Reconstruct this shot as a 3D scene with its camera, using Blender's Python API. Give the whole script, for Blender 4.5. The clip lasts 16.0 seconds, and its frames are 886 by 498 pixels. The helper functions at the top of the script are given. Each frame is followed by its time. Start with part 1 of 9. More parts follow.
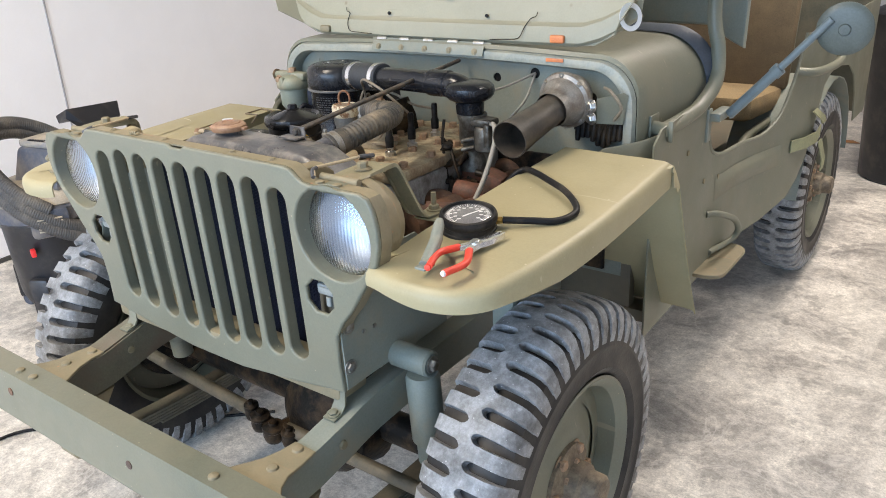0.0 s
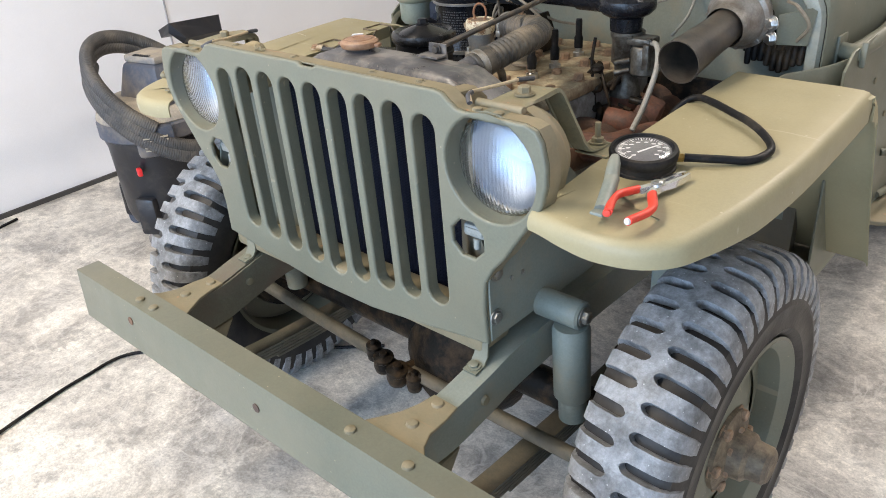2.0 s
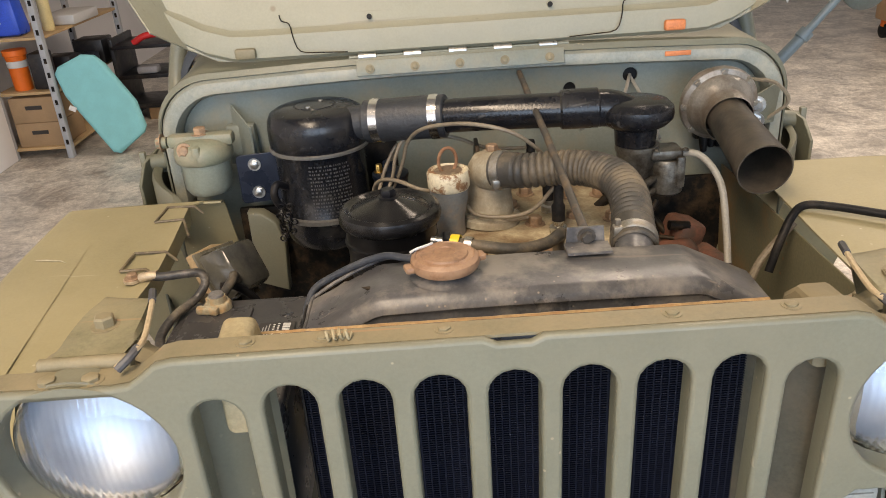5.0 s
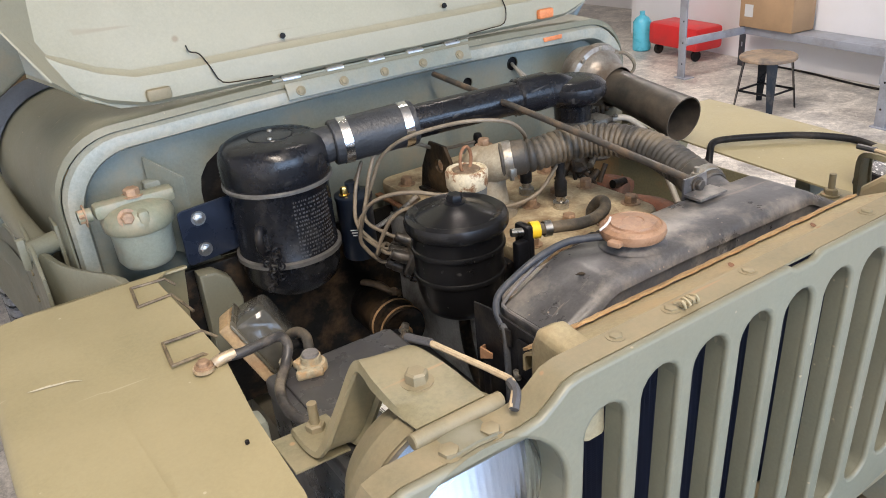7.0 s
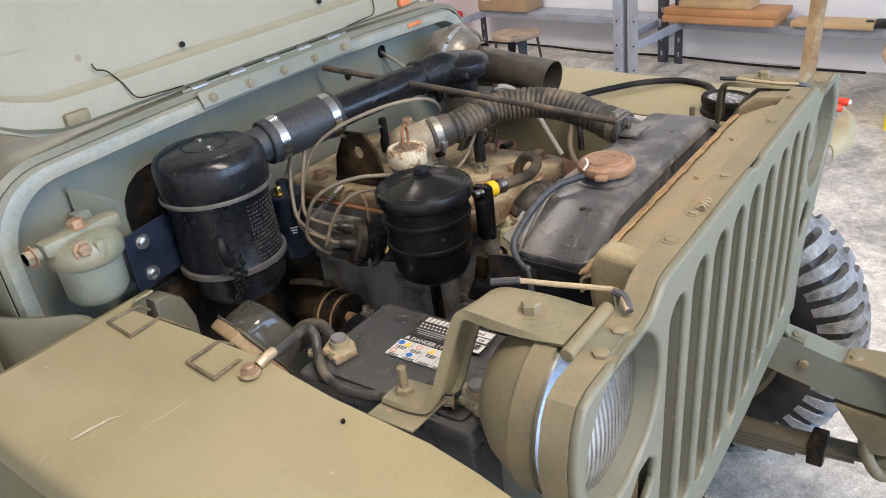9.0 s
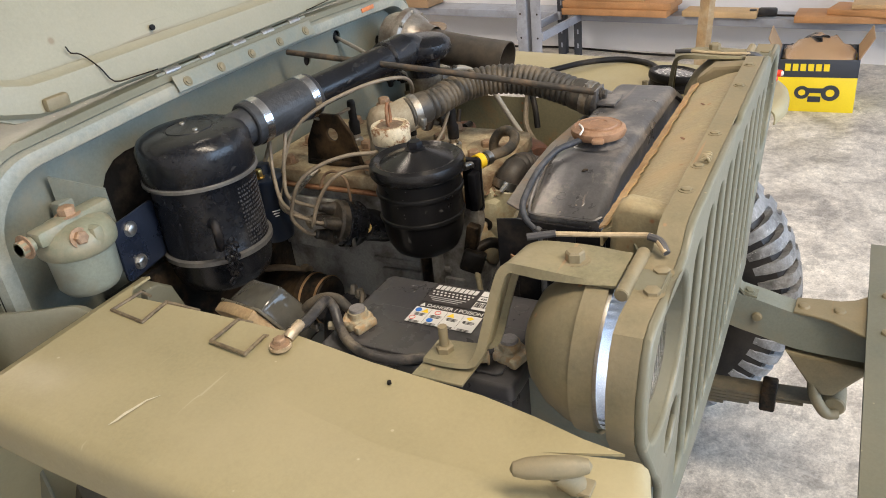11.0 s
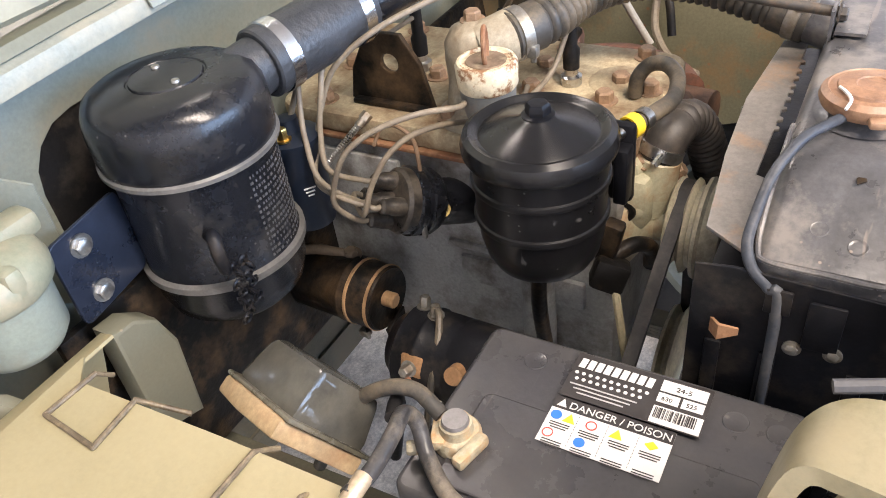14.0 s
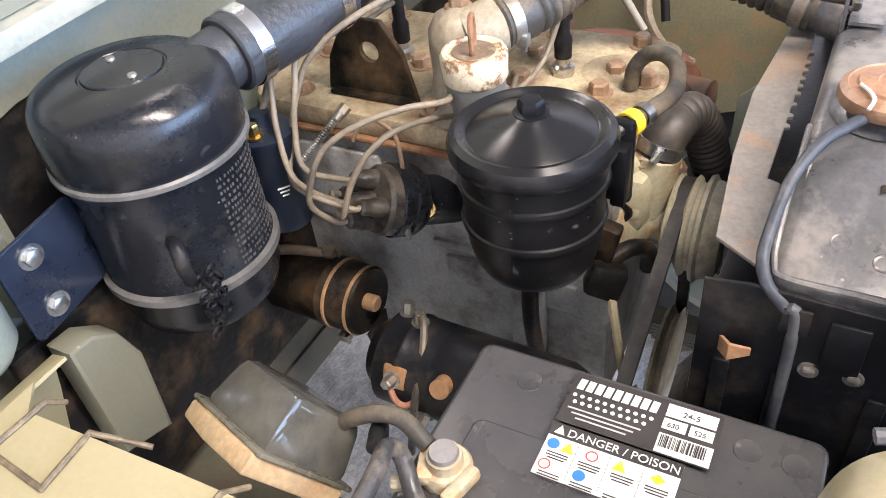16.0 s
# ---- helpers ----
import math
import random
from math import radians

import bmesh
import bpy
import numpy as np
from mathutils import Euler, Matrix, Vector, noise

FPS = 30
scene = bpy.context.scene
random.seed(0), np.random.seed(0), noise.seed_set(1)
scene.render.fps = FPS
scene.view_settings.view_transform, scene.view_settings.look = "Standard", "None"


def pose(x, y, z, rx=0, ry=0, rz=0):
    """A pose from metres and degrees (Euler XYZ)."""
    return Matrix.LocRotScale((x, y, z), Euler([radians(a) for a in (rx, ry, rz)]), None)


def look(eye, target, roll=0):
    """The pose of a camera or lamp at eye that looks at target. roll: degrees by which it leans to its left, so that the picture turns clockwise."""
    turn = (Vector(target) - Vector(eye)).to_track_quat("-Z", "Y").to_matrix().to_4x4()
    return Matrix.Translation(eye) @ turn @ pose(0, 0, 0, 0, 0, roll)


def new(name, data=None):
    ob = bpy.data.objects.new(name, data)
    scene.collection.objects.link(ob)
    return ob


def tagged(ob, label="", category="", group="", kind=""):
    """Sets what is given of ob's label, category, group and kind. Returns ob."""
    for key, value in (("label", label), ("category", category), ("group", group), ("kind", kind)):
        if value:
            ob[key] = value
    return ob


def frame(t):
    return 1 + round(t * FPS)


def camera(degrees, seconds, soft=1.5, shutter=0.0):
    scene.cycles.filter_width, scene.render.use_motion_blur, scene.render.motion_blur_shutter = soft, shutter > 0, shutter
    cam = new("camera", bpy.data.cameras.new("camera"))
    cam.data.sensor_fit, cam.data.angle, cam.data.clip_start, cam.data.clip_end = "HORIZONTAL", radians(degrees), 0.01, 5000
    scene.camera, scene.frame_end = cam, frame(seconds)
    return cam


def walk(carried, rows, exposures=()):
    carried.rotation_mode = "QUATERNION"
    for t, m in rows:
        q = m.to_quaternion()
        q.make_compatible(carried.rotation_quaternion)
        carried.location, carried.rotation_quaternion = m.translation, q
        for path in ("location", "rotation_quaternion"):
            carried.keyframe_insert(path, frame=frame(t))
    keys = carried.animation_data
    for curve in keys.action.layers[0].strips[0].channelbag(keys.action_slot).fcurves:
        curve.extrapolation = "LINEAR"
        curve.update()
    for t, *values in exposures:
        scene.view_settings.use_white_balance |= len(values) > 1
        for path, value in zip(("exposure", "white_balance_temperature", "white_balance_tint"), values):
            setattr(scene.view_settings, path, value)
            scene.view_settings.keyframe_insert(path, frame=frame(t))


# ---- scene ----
cam = camera(59.4, 16.0, soft=0.95)
PATH = [
    (0, (1.213, -1.053, 1.364), (0.1, 0.424, 0.602), -2.7),
    (0.5, (1.218, -1.051, 1.363), (0.093, 0.411, 0.589), -2.8),
    (1, (1.208, -1.045, 1.357), (0.065, 0.387, 0.556), -2.8),
    (1.5, (1.177, -0.97, 1.337), (0.001, 0.393, 0.465), -3.2),
    (2, (1.013, -1.013, 1.331), (-0.205, 0.271, 0.399), -3.6),
    (2.5, (0.773, -1.033, 1.355), (-0.357, 0.349, 0.454), -3.1),
    (3, (0.587, -0.95, 1.346), (-0.403, 0.55, 0.467), -3.2),
    (3.5, (0.4, -0.923, 1.347), (-0.4, 0.696, 0.487), -3.3),
    (4, (0.193, -0.916, 1.351), (-0.358, 0.806, 0.496), -3.6),
    (4.5, (0.048, -0.805, 1.351), (-0.251, 0.978, 0.496), -4.2),
    (5, (-0.087, -0.771, 1.36), (-0.085, 1.039, 0.51), -3.9),
    (5.2, (-0.166, -0.776, 1.348), (-0.072, 1.034, 0.503), -4.3),
    (7.3, (-0.713, -0.533, 1.37), (0.362, 0.912, 0.5), -5.4),
    (7.5, (-0.74, -0.494, 1.36), (0.405, 0.892, 0.484), -5.7),
    (8, (-0.806, -0.395, 1.376), (0.442, 0.885, 0.479), -6.8),
    (8.5, (-0.894, -0.44, 1.383), (0.461, 0.725, 0.485), -6.7),
    (8.7, (-0.91, -0.444, 1.385), (0.461, 0.697, 0.48), -7.1),
    (10.8, (-1.043, -0.333, 1.379), (0.488, 0.548, 0.441), -6.6),
    (11, (-1.041, -0.334, 1.375), (0.491, 0.542, 0.432), -6.7),
    (11.5, (-1.047, -0.33, 1.368), (0.468, 0.535, 0.389), -6.8),
    (12, (-1.033, -0.306, 1.361), (0.443, 0.562, 0.326), -6.9),
    (12.5, (-0.91, -0.254, 1.344), (0.509, 0.636, 0.25), -7.5),
    (13, (-0.793, -0.204, 1.325), (0.564, 0.713, 0.176), -8.4),
    (13.5, (-0.738, -0.133, 1.32), (0.586, 0.765, 0.121), -8.5),
    (14, (-0.692, -0.043, 1.318), (0.613, 0.825, 0.076), -8.2),
    (14.5, (-0.661, -0.036, 1.31), (0.636, 0.805, 0.04), -7.9),
    (15, (-0.658, -0.023, 1.301), (0.636, 0.802, 0.018), -7.6),
    (15.5, (-0.654, -0.017, 1.308), (0.64, 0.8, 0.021), -7.5),
    (16, (-0.645, -0.012, 1.304), (0.651, 0.802, 0.016), -7.5),
]
# the clip's own exposure and white balance drift: seconds, stops, kelvin, tint
GRADE = [(0.0, -0.32, 6400, 13), (2.5, -0.42, 6350, 13), (4.0, -0.48, 7100, 15), (5.0, -0.56, 7500, 17), (7.5, -0.28, 6250, 16), (8.5, -0.38, 6200, 16),
         (11.0, -0.49, 6800, 14), (12.5, -0.38, 6800, 14), (14.0, 0.43, 6350, 19), (16.0, 0.66, 6100, 19)]
walk(cam, [(t, look(eye, target, roll)) for t, eye, target, roll in PATH], GRADE)

# ---- light ----
world = bpy.data.worlds.new("sky")
scene.world = world
world.use_nodes = True
wn = world.node_tree.nodes
sky = wn.new("ShaderNodeTexSky")
sky.sky_type = "NISHITA"
sky.sun_disc = False
sky.sun_elevation = radians(40)
sky.sun_rotation = radians(200)
world.node_tree.links.new(sky.outputs[0], wn["Background"].inputs[0])
wn["Background"].inputs[1].default_value = 0.12


def area(name, loc, target, sx, sy, power, color):
    la = bpy.data.lights.new(name, "AREA")
    la.shape, la.size, la.size_y, la.energy, la.color = "RECTANGLE", sx, sy, power, color
    ob = new(name, la)
    ob.matrix_world = look(loc, target)
    return ob


# daylight through the open garage door behind the camera, and the ceiling's lamp rows
area("door_daylight", (0.2, -4.9, 1.6), (0.2, 0, 1.0), 5.0, 2.8, 390, (0.47, 0.70, 1.0))
area("ceiling_light_front", (-0.7, -1.9, 3.15), (-0.7, -1.9, 0), 0.5, 3.0, 190, (1.0, 0.885, 0.71))
area("ceiling_light_back", (0.8, 2.6, 3.15), (0.8, 2.6, 0), 0.35, 2.6, 110, (1.0, 0.90, 0.78))
area("ceiling_light_side", (2.2, 2.4, 3.15), (2.2, 2.4, 0), 2.0, 0.35, 72, (1.0, 0.95, 0.86))

# ---- materials ----


def surface(name, color, rough=0.5, metal=0.0, vary=0.15, scale=8.0, dirt=None, dirt_amount=0.0, dirt_scale=4.0,
            bump=0.0, bump_scale=120.0, coat=0.0, spec=0.5, rough_vary=0.1, sharp=0.12, chips=None):
    """Paint or metal with broad tone changes, fine grain, patches of dirt and light relief."""
    m = bpy.data.materials.new(name)
    m.use_nodes = True
    t = m.node_tree
    n, l = t.nodes, t.links
    b = n["Principled BSDF"]
    co = n.new("ShaderNodeTexCoord")
    n1 = n.new("ShaderNodeTexNoise")
    n1.inputs["Scale"].default_value = scale
    n1.inputs["Detail"].default_value = 6
    n1.inputs["Roughness"].default_value = 0.62
    l.new(co.outputs["Object"], n1.inputs["Vector"])
    ramp = n.new("ShaderNodeMapRange")
    ramp.inputs["From Min"].default_value, ramp.inputs["From Max"].default_value = 0.3, 0.7
    ramp.inputs["To Min"].default_value, ramp.inputs["To Max"].default_value = 1 - vary, 1 + vary
    l.new(n1.outputs["Fac"], ramp.inputs["Value"])
    mul = n.new("ShaderNodeVectorMath")
    mul.operation = "SCALE"
    mul.inputs[0].default_value = color
    grain = n.new("ShaderNodeTexNoise")  # fine grit over the broad tones
    grain.inputs["Scale"].default_value = 230
    grain.inputs["Detail"].default_value = 3
    grain.inputs["Roughness"].default_value = 0.7
    l.new(co.outputs["Object"], grain.inputs["Vector"])
    grit = n.new("ShaderNodeMapRange")
    g = min(0.16, 0.9 * vary)
    grit.inputs["From Min"].default_value, grit.inputs["From Max"].default_value = 0.3, 0.7
    grit.inputs["To Min"].default_value, grit.inputs["To Max"].default_value = 1 - g, 1 + g
    l.new(grain.outputs["Fac"], grit.inputs["Value"])
    tone = n.new("ShaderNodeMath")
    tone.operation = "MULTIPLY"
    l.new(ramp.outputs[0], tone.inputs[0])
    l.new(grit.outputs[0], tone.inputs[1])
    l.new(tone.outputs[0], mul.inputs["Scale"])
    out = mul.outputs[0]
    if dirt:
        n2 = n.new("ShaderNodeTexNoise")
        n2.inputs["Scale"].default_value = dirt_scale
        n2.inputs["Detail"].default_value = 9
        n2.inputs["Roughness"].default_value = 0.68
        l.new(co.outputs["Object"], n2.inputs["Vector"])
        r2 = n.new("ShaderNodeMapRange")
        c = 0.72 - 0.44 * dirt_amount
        r2.inputs["From Min"].default_value, r2.inputs["From Max"].default_value = c - sharp, c + sharp
        l.new(n2.outputs["Fac"], r2.inputs["Value"])
        mix = n.new("ShaderNodeMix")
        mix.data_type = "RGBA"
        l.new(r2.outputs[0], mix.inputs["Factor"])
        l.new(out, mix.inputs["A"])
        mix.inputs["B"].default_value = (*dirt, 1)
        out = mix.outputs["Result"]
    if chips:  # small chips and specks, and a few long scratches
        colour, amount, size = chips
        vo = n.new("ShaderNodeTexVoronoi")
        vo.inputs["Scale"].default_value = size
        l.new(co.outputs["Object"], vo.inputs["Vector"])
        sep = n.new("ShaderNodeSeparateColor")
        l.new(vo.outputs["Color"], sep.inputs[0])
        pick = n.new("ShaderNodeMath")
        pick.operation = "LESS_THAN"
        pick.inputs[1].default_value = amount
        l.new(sep.outputs[0], pick.inputs[0])
        near = n.new("ShaderNodeMapRange")
        near.inputs["From Min"].default_value, near.inputs["From Max"].default_value = 0.26, 0.14
        l.new(vo.outputs["Distance"], near.inputs["Value"])
        both = n.new("ShaderNodeMath")
        both.operation = "MULTIPLY"
        l.new(pick.outputs[0], both.inputs[0])
        l.new(near.outputs[0], both.inputs[1])
        mp = n.new("ShaderNodeMapping")
        mp.inputs["Rotation"].default_value = (0.3, 0.5, 0.7)
        mp.inputs["Scale"].default_value = (3, 90, 40)
        l.new(co.outputs["Object"], mp.inputs["Vector"])
        ns = n.new("ShaderNodeTexNoise")
        ns.inputs["Scale"].default_value = 1.0
        ns.inputs["Detail"].default_value = 2
        l.new(mp.outputs[0], ns.inputs["Vector"])
        sc = n.new("ShaderNodeMapRange")
        sc.inputs["From Min"].default_value, sc.inputs["From Max"].default_value = 0.71, 0.75
        sc.inputs["To Max"].default_value = 0.55
        l.new(ns.outputs["Fac"], sc.inputs["Value"])
        mx = n.new("ShaderNodeMath")
        mx.operation = "MAXIMUM"
        l.new(both.outputs[0], mx.inputs[0])
        l.new(sc.outputs[0], mx.inputs[1])
        mix = n.new("ShaderNodeMix")
        mix.data_type = "RGBA"
        l.new(mx.outputs[0], mix.inputs["Factor"])
        l.new(out, mix.inputs["A"])
        mix.inputs["B"].default_value = (*colour, 1)
        out = mix.outputs["Result"]
    l.new(out, b.inputs["Base Color"])
    b.inputs["Metallic"].default_value = metal
    b.inputs["Coat Weight"].default_value = coat
    b.inputs["Specular IOR Level"].default_value = spec
    rr = n.new("ShaderNodeMapRange")
    rr.inputs["From Min"].default_value, rr.inputs["From Max"].default_value = 0.3, 0.7
    rr.inputs["To Min"].default_value, rr.inputs["To Max"].default_value = max(0.03, rough - rough_vary), min(1, rough + rough_vary)
    l.new(n1.outputs["Fac"], rr.inputs["Value"])
    l.new(rr.outputs[0], b.inputs["Roughness"])
    if bump:
        n3 = n.new("ShaderNodeTexNoise")
        n3.inputs["Scale"].default_value = bump_scale
        n3.inputs["Detail"].default_value = 4
        l.new(co.outputs["Object"], n3.inputs["Vector"])
        bp = n.new("ShaderNodeBump")
        bp.inputs["Strength"].default_value = bump
        bp.inputs["Distance"].default_value = 0.004
        l.new(n3.outputs["Fac"], bp.inputs["Height"])
        l.new(bp.outputs[0], b.inputs["Normal"])
    return m


OLIVE = surface("olive_paint", (0.138, 0.146, 0.108), 0.46, vary=0.12, scale=6, dirt=(0.190, 0.175, 0.123), dirt_amount=0.36, dirt_scale=3.5, bump=0.06, sharp=0.25, chips=((0.30, 0.265, 0.185), 0.02, 140))
# fenders: dusty tan, also lightened to hold the warm light from above
FENDER_TOP = surface("toplit_tan_olive", (0.285, 0.250, 0.142), 0.50, vary=0.09, scale=7, dirt=(0.355, 0.305, 0.180), dirt_amount=0.44, dirt_scale=5, bump=0.05, sharp=0.26, chips=((0.44, 0.38, 0.26), 0.014, 120))
BRACKET_OLIVE = surface("bracket_olive", (0.185, 0.170, 0.103), 0.5, vary=0.18, scale=14, dirt=(0.26, 0.225, 0.14), dirt_amount=0.42, dirt_scale=9, bump=0.1, chips=((0.34, 0.22, 0.12), 0.05, 70))
# hood underside: paler than OLIVE to hold the strong light falling on it
HOOD_PALE = surface("lit_hood_underside", (0.265, 0.255, 0.185), 0.46, vary=0.08, scale=5, dirt=(0.32, 0.295, 0.215), dirt_amount=0.4, dirt_scale=3, bump=0.05, sharp=0.25, chips=((0.22, 0.18, 0.12), 0.02, 40))
CHASSIS = surface("grimy_olive_chassis", (0.085, 0.081, 0.060), 0.6, vary=0.25, scale=12, dirt=(0.16, 0.13, 0.088), dirt_amount=0.4, dirt_scale=9, bump=0.2)
INNER_OLIVE = surface("rust_stained_olive", (0.20, 0.185, 0.115), 0.55, vary=0.15, scale=8, dirt=(0.36, 0.19, 0.07), dirt_amount=0.22, dirt_scale=5, bump=0.08, sharp=0.1, chips=((0.30, 0.16, 0.08), 0.05, 70))
OLIVE_DUSTY = surface("olive_paint_dusty", (0.168, 0.152, 0.094), 0.58, vary=0.16, scale=9, dirt=(0.255, 0.205, 0.124), dirt_amount=0.5, dirt_scale=9, bump=0.1, sharp=0.2, chips=((0.34, 0.19, 0.10), 0.06, 80))
OLIVE_GREEN = surface("olive_green_enamel", (0.20, 0.21, 0.15), 0.42, vary=0.12, scale=14, dirt=(0.30, 0.26, 0.18), dirt_amount=0.3, dirt_scale=22, bump=0.08)
GREY_GREEN = surface("grey_green_undercoat", (0.19, 0.21, 0.18), 0.5, vary=0.1, scale=7, dirt=(0.24, 0.22, 0.16), dirt_amount=0.25, dirt_scale=12, bump=0.05)
BLACK_GLOSS = surface("black_gloss_enamel", (0.010, 0.011, 0.014), 0.25, vary=0.25, scale=12, dirt=(0.045, 0.042, 0.038), dirt_amount=0.12, dirt_scale=25, chips=((0.09, 0.085, 0.08), 0.02, 200), bump=0.05, bump_scale=260, rough_vary=0.08, spec=0.4)
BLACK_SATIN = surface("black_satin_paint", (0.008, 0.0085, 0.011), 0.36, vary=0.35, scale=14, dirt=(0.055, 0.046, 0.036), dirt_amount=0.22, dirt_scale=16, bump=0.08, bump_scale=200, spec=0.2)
BLACK_DIRTY = surface("black_greasy_metal", (0.009, 0.0085, 0.008), 0.45, vary=0.4, scale=20, dirt=(0.085, 0.055, 0.030), dirt_amount=0.30, dirt_scale=18, bump=0.3, bump_scale=90, spec=0.15)
RUBBER = surface("black_rubber", (0.011, 0.0108, 0.0115), 0.5, vary=0.2, scale=18, dirt=(0.06, 0.05, 0.038), dirt_amount=0.25, dirt_scale=15, bump=0.12, spec=0.15)
HOSE_RUBBER = surface("dusty_rubber_hose", (0.045, 0.042, 0.037), 0.55, vary=0.25, scale=25, dirt=(0.19, 0.15, 0.10), dirt_amount=0.35, dirt_scale=20, bump=0.15)
TYRE = surface("tyre_rubber", (0.016, 0.0155, 0.016), 0.5, vary=0.2, scale=10, dirt=(0.07, 0.06, 0.05), dirt_amount=0.25, dirt_scale=7, bump=0.15, sharp=0.2, spec=0.35)
TREAD = surface("worn_tread_rubber", (0.25, 0.255, 0.26), 0.5, vary=0.3, scale=60, dirt=(0.08, 0.078, 0.075), dirt_amount=0.35, dirt_scale=22, bump=0.4, chips=((0.46, 0.46, 0.46), 0.08, 190))
TREAD_SIDE = surface("tread_groove_rubber", (0.022, 0.020, 0.018), 0.65, vary=0.3, scale=40, dirt=(0.17, 0.12, 0.07), dirt_amount=0.42, dirt_scale=25, bump=0.2)
ENGINE_GREY = surface("engine_grey_paint", (0.34, 0.345, 0.335), 0.45, vary=0.18, scale=15, dirt=(0.075, 0.055, 0.038), dirt_amount=0.32, dirt_scale=14, bump=0.12)
HEAD_TAN = surface("dusty_cylinder_head", (0.43, 0.36, 0.235), 0.75, vary=0.3, scale=22, dirt=(0.19, 0.115, 0.060), dirt_amount=0.42, dirt_scale=18, bump=0.35)
RUST = surface("rusty_iron", (0.22, 0.10, 0.05), 0.8, vary=0.35, scale=24, dirt=(0.33, 0.19, 0.10), dirt_amount=0.4, dirt_scale=30, bump=0.4)
RUST_DARK = surface("dark_rusty_iron", (0.09, 0.055, 0.04), 0.75, vary=0.35, scale=24, dirt=(0.22, 0.11, 0.06), dirt_amount=0.4, dirt_scale=16, bump=0.4)
COPPER_RED = surface("red_oxide_casting", (0.19, 0.075, 0.045), 0.65, vary=0.35, scale=20, dirt=(0.075, 0.048, 0.036), dirt_amount=0.45, dirt_scale=25, bump=0.3)
CAP_BROWN = surface("rusty_brown_cap", (0.26, 0.145, 0.085), 0.45, vary=0.3, scale=40, dirt=(0.34, 0.22, 0.14), dirt_amount=0.4, dirt_scale=20, bump=0.15)
# worn black tank, its grey lifted to paint in the ceiling's reflection
TANK = surface("worn_tank_with_sheen", (0.078, 0.078, 0.083), 0.33, spec=0.5, vary=0.45, scale=14, dirt=(0.20, 0.185, 0.17), dirt_amount=0.38, dirt_scale=16, bump=0.16, bump_scale=45, sharp=0.07, chips=((0.24, 0.20, 0.17), 0.04, 170))
STEEL = surface("zinc_steel", (0.55, 0.55, 0.54), 0.32, metal=1.0, vary=0.15, scale=30, dirt=(0.35, 0.30, 0.22), dirt_amount=0.2, dirt_scale=40)
STEEL_DULL = surface("dull_cast_zinc", (0.36, 0.355, 0.33), 0.45, metal=0.8, vary=0.2, scale=30, dirt=(0.22, 0.17, 0.11), dirt_amount=0.4, dirt_scale=30, bump=0.2)
CHROME = surface("bright_steel", (0.75, 0.75, 0.76), 0.16, metal=1.0, vary=0.06)
BRASS = surface("brass", (0.62, 0.42, 0.14), 0.32, metal=1.0, vary=0.15, scale=40)
BOLT_RUST = surface("rusty_bolt", (0.33, 0.22, 0.14), 0.6, metal=0.3, vary=0.3, scale=60, bump=0.2)
WIRE_TAN = surface("tan_ignition_wire", (0.215, 0.178, 0.128), 0.5, vary=0.2, scale=40, dirt=(0.15, 0.12, 0.09), dirt_amount=0.3, dirt_scale=30)
CREAM = surface("chipped_cream_paint", (0.60, 0.53, 0.38), 0.5, vary=0.15, scale=40, dirt=(0.24, 0.12, 0.055), dirt_amount=0.42, dirt_scale=55, bump=0.2, sharp=0.04)
BATTERY_BLACK = surface("battery_case", (0.042, 0.042, 0.047), 0.30, vary=0.2, scale=14, dirt=(0.075, 0.072, 0.07), dirt_amount=0.3, dirt_scale=10, chips=((0.16, 0.15, 0.14), 0.03, 90), bump=0.05, sharp=0.2)
LABEL_WHITE = surface("label_white", (0.60, 0.60, 0.59), 0.4, vary=0.04, scale=30)
LABEL_DARK = surface("label_dark", (0.035, 0.032, 0.032), 0.35, vary=0.1, scale=30)
LABEL_BLUE = surface("label_blue", (0.03, 0.16, 0.55), 0.4, vary=0.05)
LABEL_YELLOW = surface("label_yellow", (0.85, 0.58, 0.03), 0.4, vary=0.05)
LABEL_RED = surface("label_red", (0.65, 0.06, 0.04), 0.4, vary=0.05)
RED_GRIP = surface("red_dipped_grip", (0.68, 0.055, 0.03), 0.42, vary=0.08, scale=30, bump=0.05)
SEAT_BROWN = surface("brown_canvas", (0.16, 0.115, 0.065), 0.85, vary=0.2, scale=14, bump=0.4, bump_scale=500)
SEAT_TAN = surface("tan_canvas", (0.27, 0.19, 0.095), 0.85, vary=0.2, scale=14, bump=0.4, bump_scale=500)
STRAP = surface("olive_web_strap", (0.26, 0.26, 0.15), 0.85, vary=0.15, scale=30, bump=0.3, bump_scale=600)
WALL_WHITE = surface("painted_wall", (0.80, 0.79, 0.80), 0.75, vary=0.03, scale=2.5, bump=0.12, bump_scale=60)
CEILING_DIM = surface("dim_unseen_ceiling", (0.30, 0.28, 0.25), 0.85, vary=0.1, scale=2)
RACK_GREY = surface("rack_grey_paint", (0.33, 0.35, 0.40), 0.45, vary=0.1, scale=6, dirt=(0.22, 0.22, 0.23), dirt_amount=0.25, dirt_scale=9)
WOOD = surface("shelf_board", (0.52, 0.35, 0.18), 0.6, vary=0.2, scale=5, bump=0.1)
WOOD_ORANGE = surface("reddish_plank", (0.48, 0.24, 0.10), 0.6, vary=0.2, scale=6, bump=0.1)
CARDBOARD = surface("cardboard", (0.40, 0.26, 0.145), 0.8, vary=0.12, scale=8, bump=0.1)
